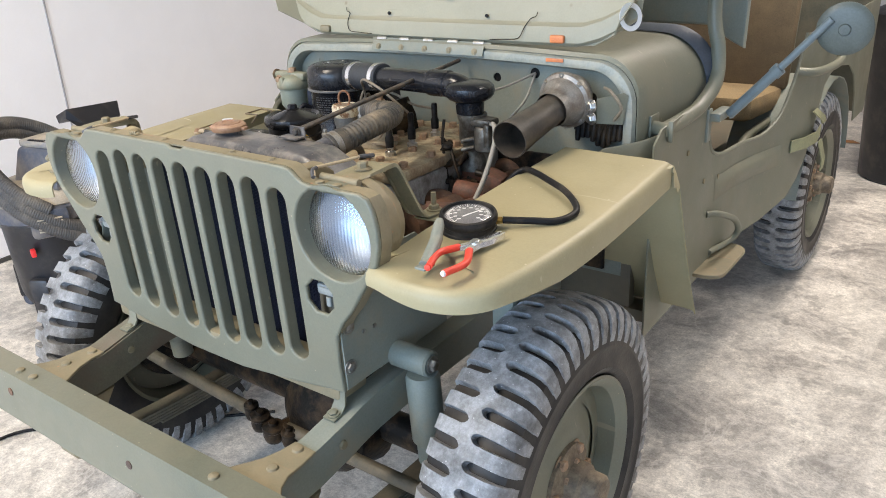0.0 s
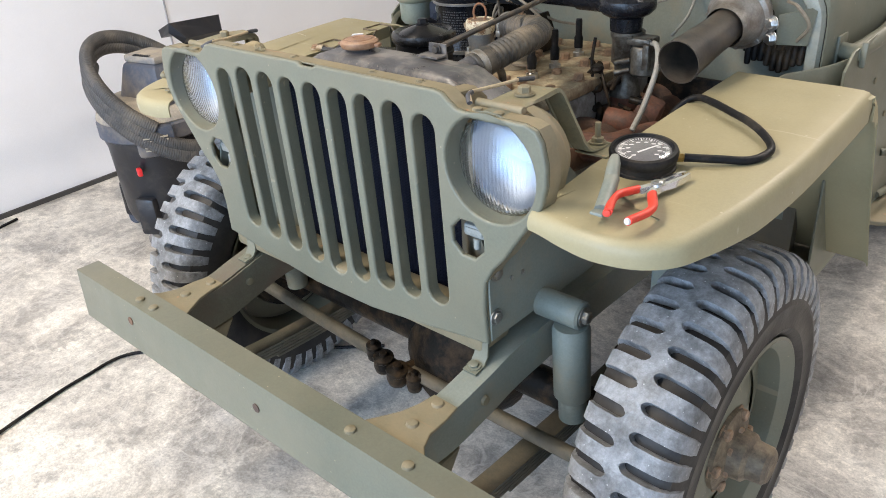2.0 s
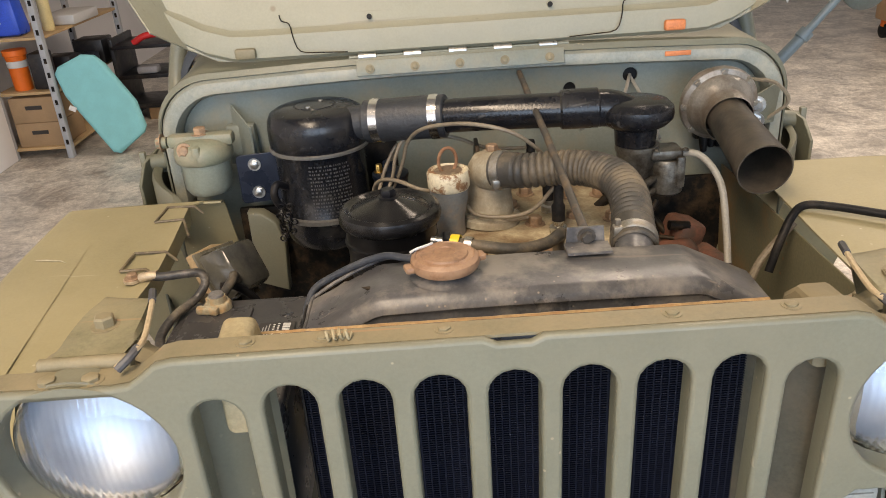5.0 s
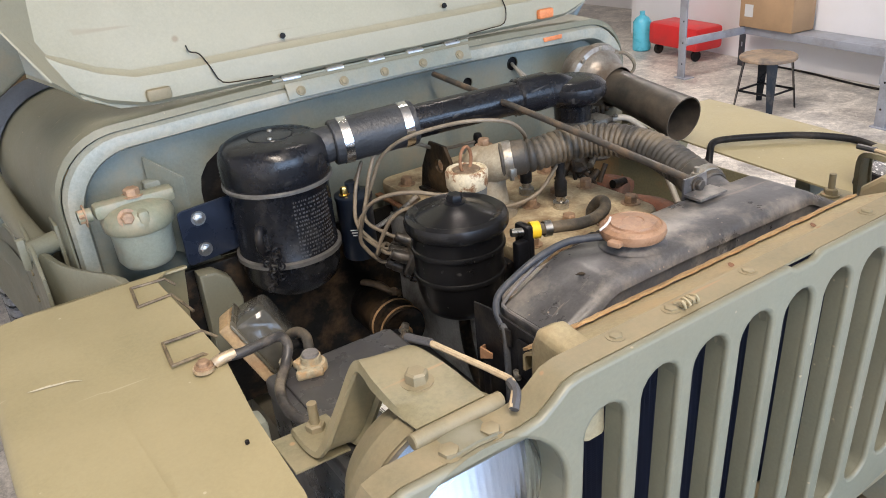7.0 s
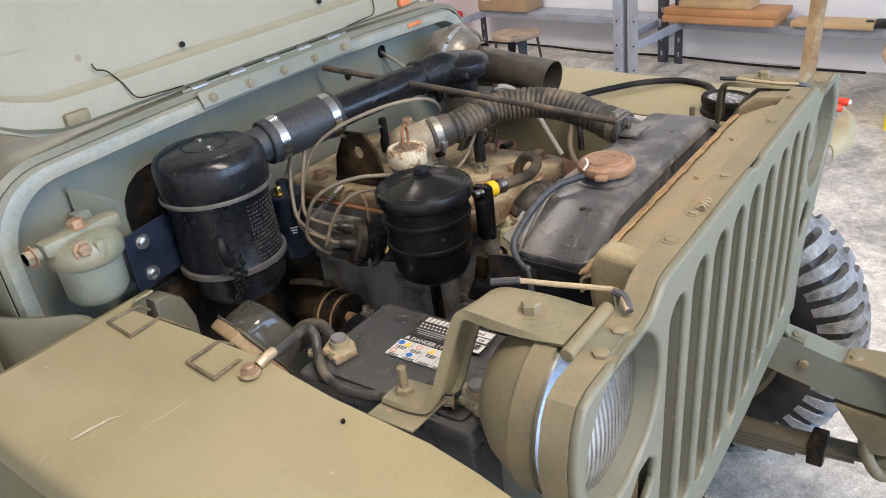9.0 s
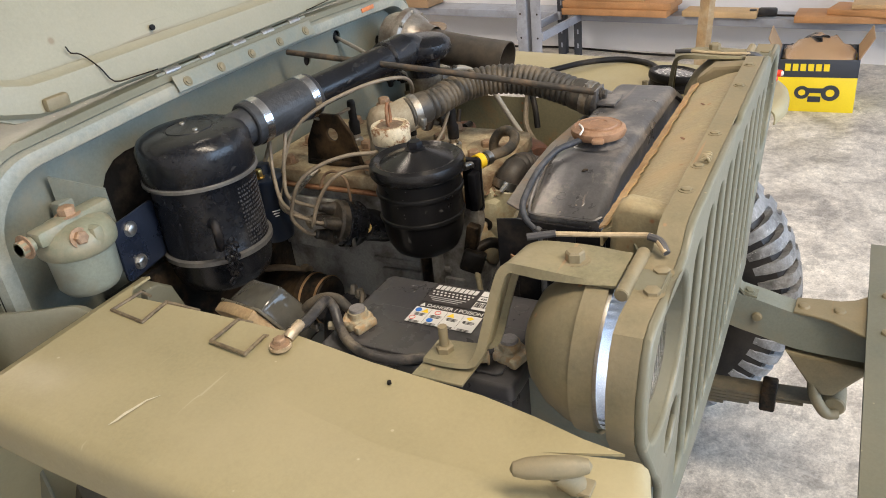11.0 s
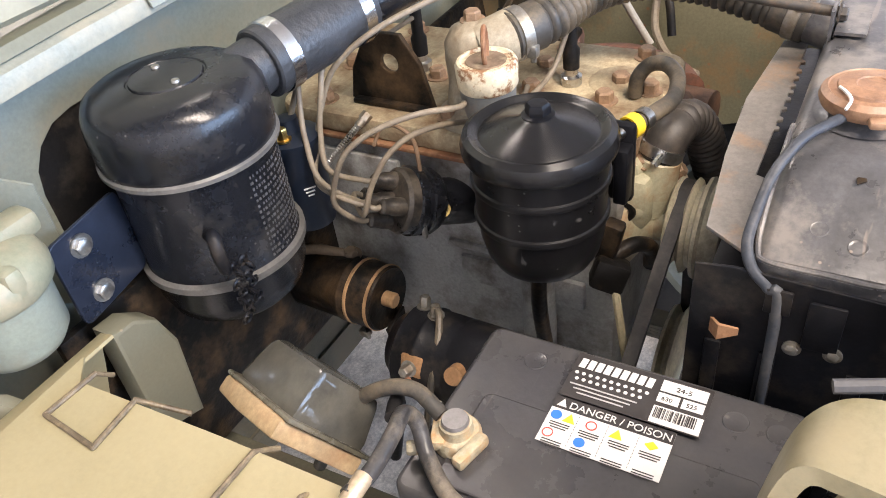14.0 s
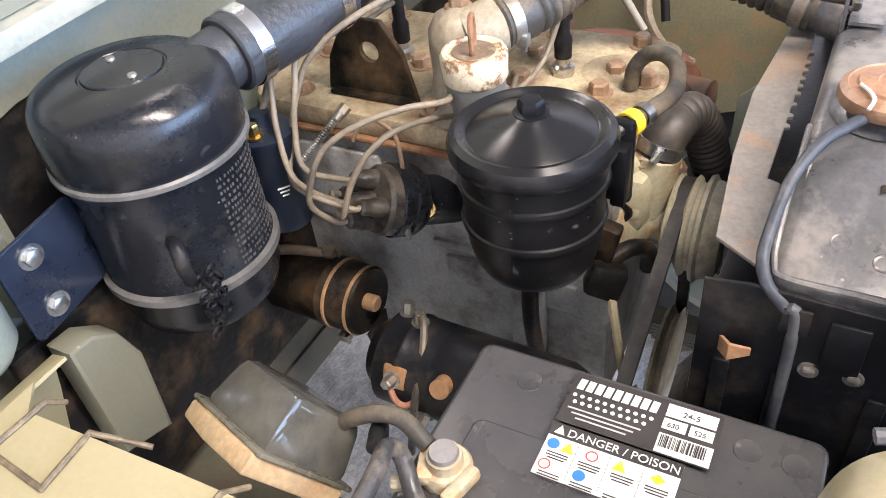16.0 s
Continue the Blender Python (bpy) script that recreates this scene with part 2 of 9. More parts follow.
BOX_YELLOW = surface("yellow_printed_card", (0.85, 0.62, 0.02), 0.45, vary=0.04, scale=8)
BOX_BLACK = surface("black_printed_card", (0.035, 0.04, 0.05), 0.45, vary=0.1, scale=8)
PLASTIC_BLACK = surface("black_plastic", (0.013, 0.0135, 0.017), 0.4, vary=0.2, scale=14, dirt=(0.06, 0.052, 0.045), dirt_amount=0.22, dirt_scale=10)
VAC_GREY = surface("dusty_grey_plastic", (0.06, 0.068, 0.09), 0.5, vary=0.15, scale=10, dirt=(0.33, 0.27, 0.20), dirt_amount=0.22, dirt_scale=6, sharp=0.2)
VAC_TAN = surface("dust_covered_plastic", (0.36, 0.31, 0.24), 0.7, vary=0.2, scale=12, dirt=(0.16, 0.16, 0.17), dirt_amount=0.3, dirt_scale=8)
VAC_HOSE = surface("grey_ribbed_hose", (0.055, 0.052, 0.05), 0.5, vary=0.2, scale=14, dirt=(0.15, 0.13, 0.105), dirt_amount=0.3, dirt_scale=6)
ORANGE = surface("orange_plastic", (0.85, 0.17, 0.02), 0.45, vary=0.08, scale=8)
ORANGE_PAINT = surface("chipped_orange_paint", (0.62, 0.20, 0.07), 0.55, vary=0.2, scale=40)
BLUE_BAG = surface("blue_plastic_bag", (0.02, 0.09, 0.62), 0.35, vary=0.2, scale=9)
FOAM = surface("turquoise_foam", (0.22, 0.58, 0.62), 0.8, vary=0.06, scale=10, bump=0.1)
RED_PLASTIC = surface("red_plastic", (0.70, 0.03, 0.03), 0.4, vary=0.1, scale=8)
NAVY = surface("navy_coated_steel", (0.014, 0.020, 0.036), 0.32, vary=0.2, scale=20)
GENERATOR_BLUE = surface("dark_blue_can", (0.008, 0.013, 0.024), 0.35, vary=0.2, scale=20)


def floor_material():
    m = bpy.data.materials.new("polished_concrete")
    m.use_nodes = True
    t = m.node_tree
    n, l = t.nodes, t.links
    b = n["Principled BSDF"]
    co = n.new("ShaderNodeTexCoord")
    a = n.new("ShaderNodeTexNoise")
    a.inputs["Scale"].default_value, a.inputs["Detail"].default_value, a.inputs["Roughness"].default_value = 4.0, 12, 0.72
    a.inputs["Distortion"].default_value = 0.5
    l.new(co.outputs["Object"], a.inputs["Vector"])
    c = n.new("ShaderNodeValToRGB")
    e = c.color_ramp.elements
    e[0].position, e[0].color = 0.38, (0.31, 0.288, 0.262, 1)
    e[1].position, e[1].color = 0.63, (0.74, 0.69, 0.61, 1)
    mid = e.new(0.5)
    mid.color = (0.54, 0.50, 0.445, 1)
    l.new(a.outputs["Fac"], c.inputs["Fac"])
    f = n.new("ShaderNodeTexNoise")
    f.inputs["Scale"].default_value, f.inputs["Detail"].default_value, f.inputs["Roughness"].default_value = 34, 9, 0.78
    l.new(co.outputs["Object"], f.inputs["Vector"])
    r = n.new("ShaderNodeMapRange")
    r.inputs["From Min"].default_value, r.inputs["From Max"].default_value = 0.35, 0.65
    r.inputs["To Min"].default_value, r.inputs["To Max"].default_value = 0.70, 1.26
    l.new(f.outputs["Fac"], r.inputs["Value"])
    g = n.new("ShaderNodeTexNoise")  # sandy grit
    g.inputs["Scale"].default_value, g.inputs["Detail"].default_value, g.inputs["Roughness"].default_value = 150, 4, 0.75
    l.new(co.outputs["Object"], g.inputs["Vector"])
    gr = n.new("ShaderNodeMapRange")
    gr.inputs["From Min"].default_value, gr.inputs["From Max"].default_value = 0.32, 0.68
    gr.inputs["To Min"].default_value, gr.inputs["To Max"].default_value = 0.74, 1.24
    l.new(g.outputs["Fac"], gr.inputs["Value"])
    gm = n.new("ShaderNodeMath")
    gm.operation = "MULTIPLY"
    l.new(r.outputs[0], gm.inputs[0])
    l.new(gr.outputs[0], gm.inputs[1])
    v = n.new("ShaderNodeVectorMath")
    v.operation = "SCALE"
    l.new(c.outputs["Color"], v.inputs[0])
    l.new(gm.outputs[0], v.inputs["Scale"])
    w = n.new("ShaderNodeTexNoise")  # pale wisps of worn sealer
    w.inputs["Scale"].default_value, w.inputs["Detail"].default_value, w.inputs["Roughness"].default_value = 3.2, 9, 0.6
    w.inputs["Distortion"].default_value = 1.6
    l.new(co.outputs["Object"], w.inputs["Vector"])
    d = n.new("ShaderNodeMath")
    d.operation = "SUBTRACT"
    d.inputs[1].default_value = 0.5
    l.new(w.outputs["Fac"], d.inputs[0])
    ab = n.new("ShaderNodeMath")
    ab.operation = "ABSOLUTE"
    l.new(d.outputs[0], ab.inputs[0])
    rg = n.new("ShaderNodeMapRange")
    rg.inputs["From Min"].default_value, rg.inputs["From Max"].default_value = 0.022, 0.0
    rg.inputs["To Max"].default_value = 0.4
    l.new(ab.outputs[0], rg.inputs["Value"])
    mw = n.new("ShaderNodeMix")
    mw.data_type = "RGBA"
    l.new(rg.outputs[0], mw.inputs["Factor"])
    l.new(v.outputs[0], mw.inputs["A"])
    mw.inputs["B"].default_value = (0.76, 0.72, 0.66, 1)
    pt = n.new("ShaderNodeMapRange")  # darker scuffs
    pt.inputs["From Min"].default_value, pt.inputs["From Max"].default_value = 0.555, 0.61
    pt.inputs["To Max"].default_value = 0.5
    sf = n.new("ShaderNodeTexNoise")
    sf.inputs["Scale"].default_value, sf.inputs["Detail"].default_value, sf.inputs["Roughness"].default_value = 7.5, 10, 0.72
    l.new(co.outputs["Object"], sf.inputs["Vector"])
    l.new(sf.outputs["Fac"], pt.inputs["Value"])
    md = n.new("ShaderNodeMix")
    md.data_type = "RGBA"
    l.new(pt.outputs[0], md.inputs["Factor"])
    l.new(mw.outputs["Result"], md.inputs["A"])
    md.inputs["B"].default_value = (0.22, 0.205, 0.185, 1)
    l.new(md.outputs["Result"], b.inputs["Base Color"])
    rr = n.new("ShaderNodeMapRange")
    rr.inputs["From Min"].default_value, rr.inputs["From Max"].default_value = 0.3, 0.7
    rr.inputs["To Min"].default_value, rr.inputs["To Max"].default_value = 0.28, 0.55
    l.new(a.outputs["Fac"], rr.inputs["Value"])
    l.new(rr.outputs[0], b.inputs["Roughness"])
    bp = n.new("ShaderNodeBump")
    bp.inputs["Strength"].default_value, bp.inputs["Distance"].default_value = 0.08, 0.003
    l.new(f.outputs["Fac"], bp.inputs["Height"])
    l.new(bp.outputs[0], b.inputs["Normal"])
    return m


CONCRETE = floor_material()


def glass_material(name, color, rough, ior=1.45):
    m = bpy.data.materials.new(name)
    m.use_nodes = True
    b = m.node_tree.nodes["Principled BSDF"]
    b.inputs["Base Color"].default_value = (*color, 1)
    b.inputs["Transmission Weight"].default_value = 1
    b.inputs["Roughness"].default_value = rough
    b.inputs["IOR"].default_value = ior
    return m


LENS_GLASS = glass_material("headlamp_glass", (0.97, 0.98, 1.0), 0.10)


def flute(m):
    """Upright prisms pressed into the lamp glass."""
    t = m.node_tree
    co, wv, bp = t.nodes.new("ShaderNodeTexCoord"), t.nodes.new("ShaderNodeTexWave"), t.nodes.new("ShaderNodeBump")
    wv.bands_direction = "X"
    wv.inputs["Scale"].default_value = 46
    wv.inputs["Distortion"].default_value = 0.3
    bp.inputs["Strength"].default_value, bp.inputs["Distance"].default_value = 0.16, 0.0012
    t.links.new(co.outputs["Object"], wv.inputs["Vector"])
    t.links.new(wv.outputs["Fac"], bp.inputs["Height"])
    t.links.new(bp.outputs[0], t.nodes["Principled BSDF"].inputs["Normal"])
    return m


LAMP_GLASS = flute(glass_material("fluted_lamp_glass", (0.97, 0.98, 1.0), 0.12))
FILM_GLASS = glass_material("clear_plastic_film", (0.92, 0.92, 0.92), 0.12, 1.3)
REFLECTOR = surface("silvered_reflector", (0.36, 0.40, 0.45), 0.5, metal=1.0, vary=0.02)



def spun(m):
    """Turned sheet metal: highlights stretch along the radius."""
    t = m.node_tree
    tg = t.nodes.new("ShaderNodeTangent")
    tg.direction_type, tg.axis = "RADIAL", "Z"
    b = t.nodes["Principled BSDF"]
    b.inputs["Anisotropic"].default_value = 0.8
    b.inputs["Anisotropic Rotation"].default_value = 0.25
    t.links.new(tg.outputs[0], b.inputs["Tangent"])
    return m


# ---- mesh helpers ----


def link_mesh(name, bm, material, angle=38):
    if isinstance(bm, bpy.types.Mesh):
        me = bm
    else:
        bmesh.ops.recalc_face_normals(bm, faces=bm.faces)
        me = bpy.data.meshes.new(name)
        bm.to_mesh(me)
        bm.free()
    me.shade_smooth()
    me.set_sharp_from_angle(angle=radians(angle))
    me.materials.clear()
    for m in (material if isinstance(material, (list, tuple)) else [material]):
        me.materials.append(m)
    return new(name, me)


def part(name, bm, material, parent, label="", angle=38):
    """One mesh under a thing or under a part."""
    ob = link_mesh(name, bm, material, angle)
    ob.parent = parent
    if label:
        tagged(ob, label)
    return ob


def pieces(name, bm, material, parent, label=""):
    """Each piece of the bmesh that stands apart becomes a part of its own."""
    bm.verts.index_update()
    seen, groups = set(), []
    for v0 in bm.verts:
        if v0.index in seen:
            continue
        stack, isl = [v0], []
        seen.add(v0.index)
        while stack:
            v = stack.pop()
            isl.append(v)
            for e in v.link_edges:
                o = e.other_vert(v)
                if o.index not in seen:
                    seen.add(o.index)
                    stack.append(o)
        lo = [min(v.co[i] for v in isl) - 0.0008 for i in range(3)]
        hi = [max(v.co[i] for v in isl) + 0.0008 for i in range(3)]
        groups.append([isl, lo, hi])
    merged = True
    while merged:
        merged = False
        for i in range(len(groups)):
            for j in range(i + 1, len(groups)):
                a, b = groups[i], groups[j]
                if all(a[1][k] <= b[2][k] and b[1][k] <= a[2][k] for k in range(3)):
                    groups[i] = [a[0] + b[0], [min(p, q) for p, q in zip(a[1], b[1])], [max(p, q) for p, q in zip(a[2], b[2])]]
                    del groups[j]
                    merged = True
                    break
            if merged:
                break
    for isl, lo, hi in groups:
        nb = bmesh.new()
        twin = {v.index: nb.verts.new(v.co) for v in isl}
        for f in {f for v in isl for f in v.link_faces}:
            nf = nb.faces.new([twin[v.index] for v in f.verts])
            nf.material_index = f.material_index
        part(name, nb, material, parent, label)
    bm.free()


def thing(name, label, category, loc=(0, 0, 0), group="", turn=0):
    ob = new(name)
    ob.empty_display_size = 0.1
    ob.location = loc
    ob.rotation_euler = (0, 0, radians(turn))
    return tagged(ob, label, category, group)


def solid(name, bm, material, label, category, group="", kind="", angle=38):
    return tagged(link_mesh(name, bm, material, angle), label, category, group, kind)


def box(bm, c, s, bevel=0.0, turn=(0, 0, 0), taper=1.0):
    """A box at its centre c with sizes s; taper narrows its top."""
    g = bmesh.ops.create_cube(bm, size=1.0)
    vs = g["verts"]
    for v in vs:
        k = taper if v.co.z > 0 else 1.0
        v.co = Vector((v.co.x * s[0] * k, v.co.y * s[1] * k, v.co.z * s[2]))
    if bevel:
        es = list({e for v in vs for e in v.link_edges})
        r = bmesh.ops.bevel(bm, geom=es, offset=bevel, segments=2, affect="EDGES", profile=0.5)
        vs = list({v for f in r["faces"] for v in f.verts} | {v for v in vs if v.is_valid})
    m = Matrix.Translation(c) @ Euler([radians(a) for a in turn]).to_matrix().to_4x4()
    bmesh.ops.transform(bm, matrix=m, verts=vs)
    return vs


def frame_along(axis):
    z = Vector(axis).normalized()
    x = z.orthogonal().normalized()
    return x, z.cross(x), z


def lathe(bm, profile, base, axis=(0, 0, 1), seg=32, close=True):
    """A turned body: profile of (radius, height) along axis from base."""
    x, y, z = frame_along(axis)
    base = Vector(base)
    rings = []
    for r, h in profile:
        if r < 1e-5:
            rings.append([bm.verts.new(base + z * h)])
        else:
            rings.append([bm.verts.new(base + z * h + (x * math.cos(a) + y * math.sin(a)) * r)
                          for a in (2 * math.pi * i / seg for i in range(seg))])
    for a, b in zip(rings, rings[1:]):
        if len(a) == 1 and len(b) == 1:
            continue
        for i in range(seg):
            j = (i + 1) % seg
            if len(a) == 1:
                bm.faces.new((a[0], b[i], b[j]))
            elif len(b) == 1:
                bm.faces.new((a[i], a[j], b[0]))
            else:
                bm.faces.new((a[i], a[j], b[j], b[i]))
    if close:
        for r in (rings[0], rings[-1]):
            if len(r) > 2:
                bm.faces.new(r)


def cyl(bm, p0, p1, r, r1=None, seg=16, bevel=0.0):
    p0, p1 = Vector(p0), Vector(p1)
    h = (p1 - p0).length
    r1 = r if r1 is None else r1
    prof = [(r, 0), (r1, h)]
    if bevel:
        prof = [(r - bevel, 0), (r, bevel), (r1, h - bevel), (r1 - bevel, h)]
    lathe(bm, prof, p0, p1 - p0, seg)


def glide(points, steps=8):
    """A smooth line through the points."""
    p = [Vector(q) for q in points]
    p = [2 * p[0] - p[1]] + p + [2 * p[-1] - p[-2]]
    out = []
    for i in range(1, len(p) - 2):
        a, b, c, d = p[i - 1:i + 3]
        for k in range(steps):
            t = k / steps
            out.append(0.5 * ((2 * b) + (c - a) * t + (2 * a - 5 * b + 4 * c - d) * t * t + (3 * b - a - 3 * c + d) * t ** 3))
    out.append(p[-2])
    return out


def tube(bm, points, r, seg=8, steps=8, ribs=None, flat=1.0):
    """A round tube along a smooth line; ribs=(pitch, height) makes it corrugated."""
    line = glide(points, steps)
    if ribs:
        total = sum((b - a).length for a, b in zip(line, line[1:]))
        count = int(total / ribs[0]) * 4
        dist, acc = [0], 0
        for a, b in zip(line, line[1:]):
            acc += (b - a).length
            dist.append(acc)
        fine, j = [], 0
        for k in range(count + 1):
            s = total * k / count
            while j < len(dist) - 2 and dist[j + 1] < s:
                j += 1
            u = (s - dist[j]) / max(1e-9, dist[j + 1] - dist[j])
            fine.append(line[j].lerp(line[j + 1], u))
        line = fine
    tan = [(line[min(i + 1, len(line) - 1)] - line[max(i - 1, 0)]).normalized() for i in range(len(line))]
    x = tan[0].orthogonal().normalized()
    rings = []
    for i, (p, t) in enumerate(zip(line, tan)):
        x = (x - t * x.dot(t)).normalized()
        y = t.cross(x)
        rad = r + (ribs[1] * (0, 0.8, 1, 0.8)[i % 4] if ribs else 0)
        rings.append([bm.verts.new(p + (x * math.cos(a) + y * math.sin(a) * flat) * rad)
                      for a in (2 * math.pi * k / seg for k in range(seg))])
    for a, b in zip(rings, rings[1:]):
        for i in range(seg):
            j = (i + 1) % seg
            bm.faces.new((a[i], a[j], b[j], b[i]))
    bm.faces.new(rings[0]), bm.faces.new(rings[-1])


def bolt(bm, p, axis=(0, 0, 1), r=0.008, h=0.006, washer=True):
    """A hexagon head on a washer."""
    p, z = Vector(p), Vector(axis).normalized()
    if washer:
        cyl(bm, p, p + z * 0.0018, r * 1.45, seg=16)
    lathe(bm, [(r, 0.0015), (r, h * 0.85), (r * 0.8, h), (0, h)], p, z, 6)


def join_ring(bm, p, axis, r, thick):
    """A small wire ring round the axis."""
    lathe(bm, [(r - thick, 0), (r, thick), (r + thick, 0), (r, -thick), (r - thick, 0)], p, axis, 10, close=False)


def strip(bm, rows, thick=None):
    """A sheet from rows of points; thick moves a second skin down its normals."""
    vs = [[bm.verts.new(p) for p in row] for row in rows]
    fs = []
    for a, b in zip(vs, vs[1:]):
        for i in range(len(a) - 1):
            fs.append(bm.faces.new((a[i], a[i + 1], b[i + 1], b[i])))
    if thick:
        for f in fs:
            f.normal_update()
        bmesh.ops.solidify(bm, geom=fs, thickness=thick)


def band(bm, pts, y0, y1, thick):
    """A folded strip that follows an open line in x-z, between two y's, closed all round."""
    n = len(pts)
    inn = []
    for i, (x, z) in enumerate(pts):
        a, b = pts[max(i - 1, 0)], pts[min(i + 1, n - 1)]
        d = Vector((b[0] - a[0], b[1] - a[1])).normalized()
        inn.append((x + d.y * thick, z - d.x * thick))
    rings = [[bm.verts.new(p) for p in ((o[0], y0, o[1]), (o[0], y1, o[1]), (q[0], y1, q[1]), (q[0], y0, q[1]))] for o, q in zip(pts, inn)]
    for a, b in zip(rings, rings[1:]):
        for i in range(4):
            j = (i + 1) % 4
            bm.faces.new((a[i], a[j], b[j], b[i]))
    bm.faces.new(rings[0]), bm.faces.new(rings[-1])


def plate(outline, holes=(), thick=0.004, bevel=0.0015, res=1):
    """A flat plate with holes, in the x-y plane, with eased edges; returns a mesh."""
    cu = bpy.data.curves.new("plate", "CURVE")
    cu.dimensions, cu.fill_mode = "2D", "BOTH"
    cu.extrude, cu.bevel_depth, cu.bevel_resolution = max(0.0, thick / 2 - bevel), bevel, res
    for pts in (outline, *holes):
        sp = cu.splines.new("POLY")
        sp.points.add(len(pts) - 1)
        for q, (x, y) in zip(sp.points, pts):
            q.co = (x, y, 0, 1)
        sp.use_cyclic_u = True
    cu.offset = -bevel
    ob = bpy.data.objects.new("plate", cu)
    scene.collection.objects.link(ob)
    me = bpy.data.meshes.new_from_object(ob.evaluated_get(bpy.context.evaluated_depsgraph_get()))
    bpy.data.objects.remove(ob)
    bpy.data.curves.remove(cu)
    return me


def placed(me, m):
    me.transform(m)
    return me


def join_mesh(bm, me, m=None):
    """Adds a mesh to a bmesh."""
    if m is not None:
        me.transform(m)
    bm.from_mesh(me)
    bpy.data.meshes.remove(me)


UPRIGHT = Matrix(((1, 0, 0, 0), (0, 0, -1, 0), (0, 1, 0, 0), (0, 0, 0, 1)))  # x-y plate to x-z, facing -y
SIDEWAYS = Matrix(((0, 0, 1, 0), (1, 0, 0, 0), (0, 1, 0, 0), (0, 0, 0, 1)))  # x-y plate to y-z, facing +x


def ring_points(cx, cy, rx, ry=None, n=28, a0=0.0, a1=360.0):
    ry = rx if ry is None else ry
    full = abs(a1 - a0 - 360) < 1e-6
    return [(cx + rx * math.cos(radians(a0 + (a1 - a0) * i / (n if full else n - 1))),
             cy + ry * math.sin(radians(a0 + (a1 - a0) * i / (n if full else n - 1)))) for i in range(n)]


def slot_points(cx, z0, z1, w, n=9):
    r = w / 2
    return ring_points(cx, z1 - r, r, n=n, a0=0, a1=180) + ring_points(cx, z0 + r, r, n=n, a0=180, a1=360)


def round_rect(cx, cy, w, h, r, n=5):
    out = []
    for sx, sy, a in ((1, 1, 0), (-1, 1, 90), (-1, -1, 180), (1, -1, 270)):
        out += ring_points(cx + sx * (w / 2 - r), cy + sy * (h / 2 - r), r, n=n, a0=a, a1=a + 90)
    return out


def lettering(body, size, m, material, name, parent, depth=0.0002):
    cu = bpy.data.curves.new("lettering", "FONT")
    cu.body, cu.size, cu.extrude = body, size, depth
    ob = bpy.data.objects.new("lettering", cu)
    scene.collection.objects.link(ob)
    me = bpy.data.meshes.new_from_object(ob.evaluated_get(bpy.context.evaluated_depsgraph_get()))
    bpy.data.objects.remove(ob)
    bpy.data.curves.remove(cu)
    me.transform(m)
    return part(name, me, material, parent)

# ---- the garage ----
bm = bmesh.new()
box(bm, (0.95, 1.8, -0.05), (9.4, 15.0, 0.1))
tagged(link_mesh("floor", bm, CONCRETE), "mottled grey polished concrete garage floor", "floor", kind="structure")
WEST_TURN, EAST_TURN = 4.7, -7.7  # the side walls stand slightly askew to the jeep


def west(d, a, z):
    """d out of the west wall, a along it."""
    t = radians(WEST_TURN)
    return (-2.467 + d * math.cos(t) - a * math.sin(t), d * math.sin(t) + a * math.cos(t), z)


def east(d, a, z):
    """d out of the east wall, a along it."""
    t = radians(EAST_TURN)
    return (3.84 - d * math.cos(t) - a * math.sin(t), -d * math.sin(t) + a * math.cos(t), z)


bm = bmesh.new()
box(bm, west(-0.10, -0.75, 1.65), (0.2, 8.5, 3.3), turn=(0, 0, WEST_TURN))
tagged(link_mesh("wall_west", bm, WALL_WHITE), "white painted textured garage side wall", "wall", kind="structure")
bm = bmesh.new()
box(bm, west(0.003, 0.92, 1.65), (0.008, 0.006, 3.3), turn=(0, 0, WEST_TURN))
tagged(link_mesh("trim", bm, surface("panel_joint", (0.35, 0.34, 0.34), 0.8)), "thin dark vertical joint in the white wall panels", "trim", kind="structure")
bm = bmesh.new()
box(bm, west(0.007, 1.2, 0.010), (0.012, 4.55, 0.020), turn=(0, 0, WEST_TURN))
tagged(link_mesh("baseboard", bm, surface("dark_sealant", (0.06, 0.055, 0.05), 0.8)), "dark sealant line along the foot of the wall", "baseboard", kind="structure")
bm = bmesh.new()
box(bm, (-2.75, 3.64, 1.65), (0.30, 0.29, 3.3), 0.012)
tagged(link_mesh("wall_pillar", bm, WALL_WHITE), "white painted pillar at the end of the wall", "pillar", kind="structure")
bm = bmesh.new()
box(bm, (-2.90, 6.45, 1.65), (0.2, 5.4, 3.3))
tagged(link_mesh("wall_store", bm, WALL_WHITE), "white wall behind the storage rack", "wall", kind="structure")
bm = bmesh.new()
box(bm, (0.95, 9.2, 1.65), (9.4, 0.2, 3.3))
tagged(link_mesh("wall_north", bm, WALL_WHITE), "white painted rear wall of the garage", "wall", kind="structure")
bm = bmesh.new()
box(bm, east(-0.10, -0.45, 1.65), (0.2, 9.3, 3.3), turn=(0, 0, EAST_TURN))
box(bm, (5.5, 6.7, 1.65), (0.2, 5.0, 3.3))
box(bm, (5.0, 4.25, 1.65), (1.0, 0.1, 3.3))
tagged(link_mesh("wall_east", bm, WALL_WHITE), "white painted wall behind the steel racks", "wall", kind="structure")
bm = bmesh.new()
box(bm, (-2.2, -5.1, 1.65), (1.0, 0.2, 3.3))
box(bm, (3.6, -5.1, 1.65), (1.2, 0.2, 3.3))
box(bm, (0.65, -5.1, 3.15), (4.7, 0.2, 0.3))
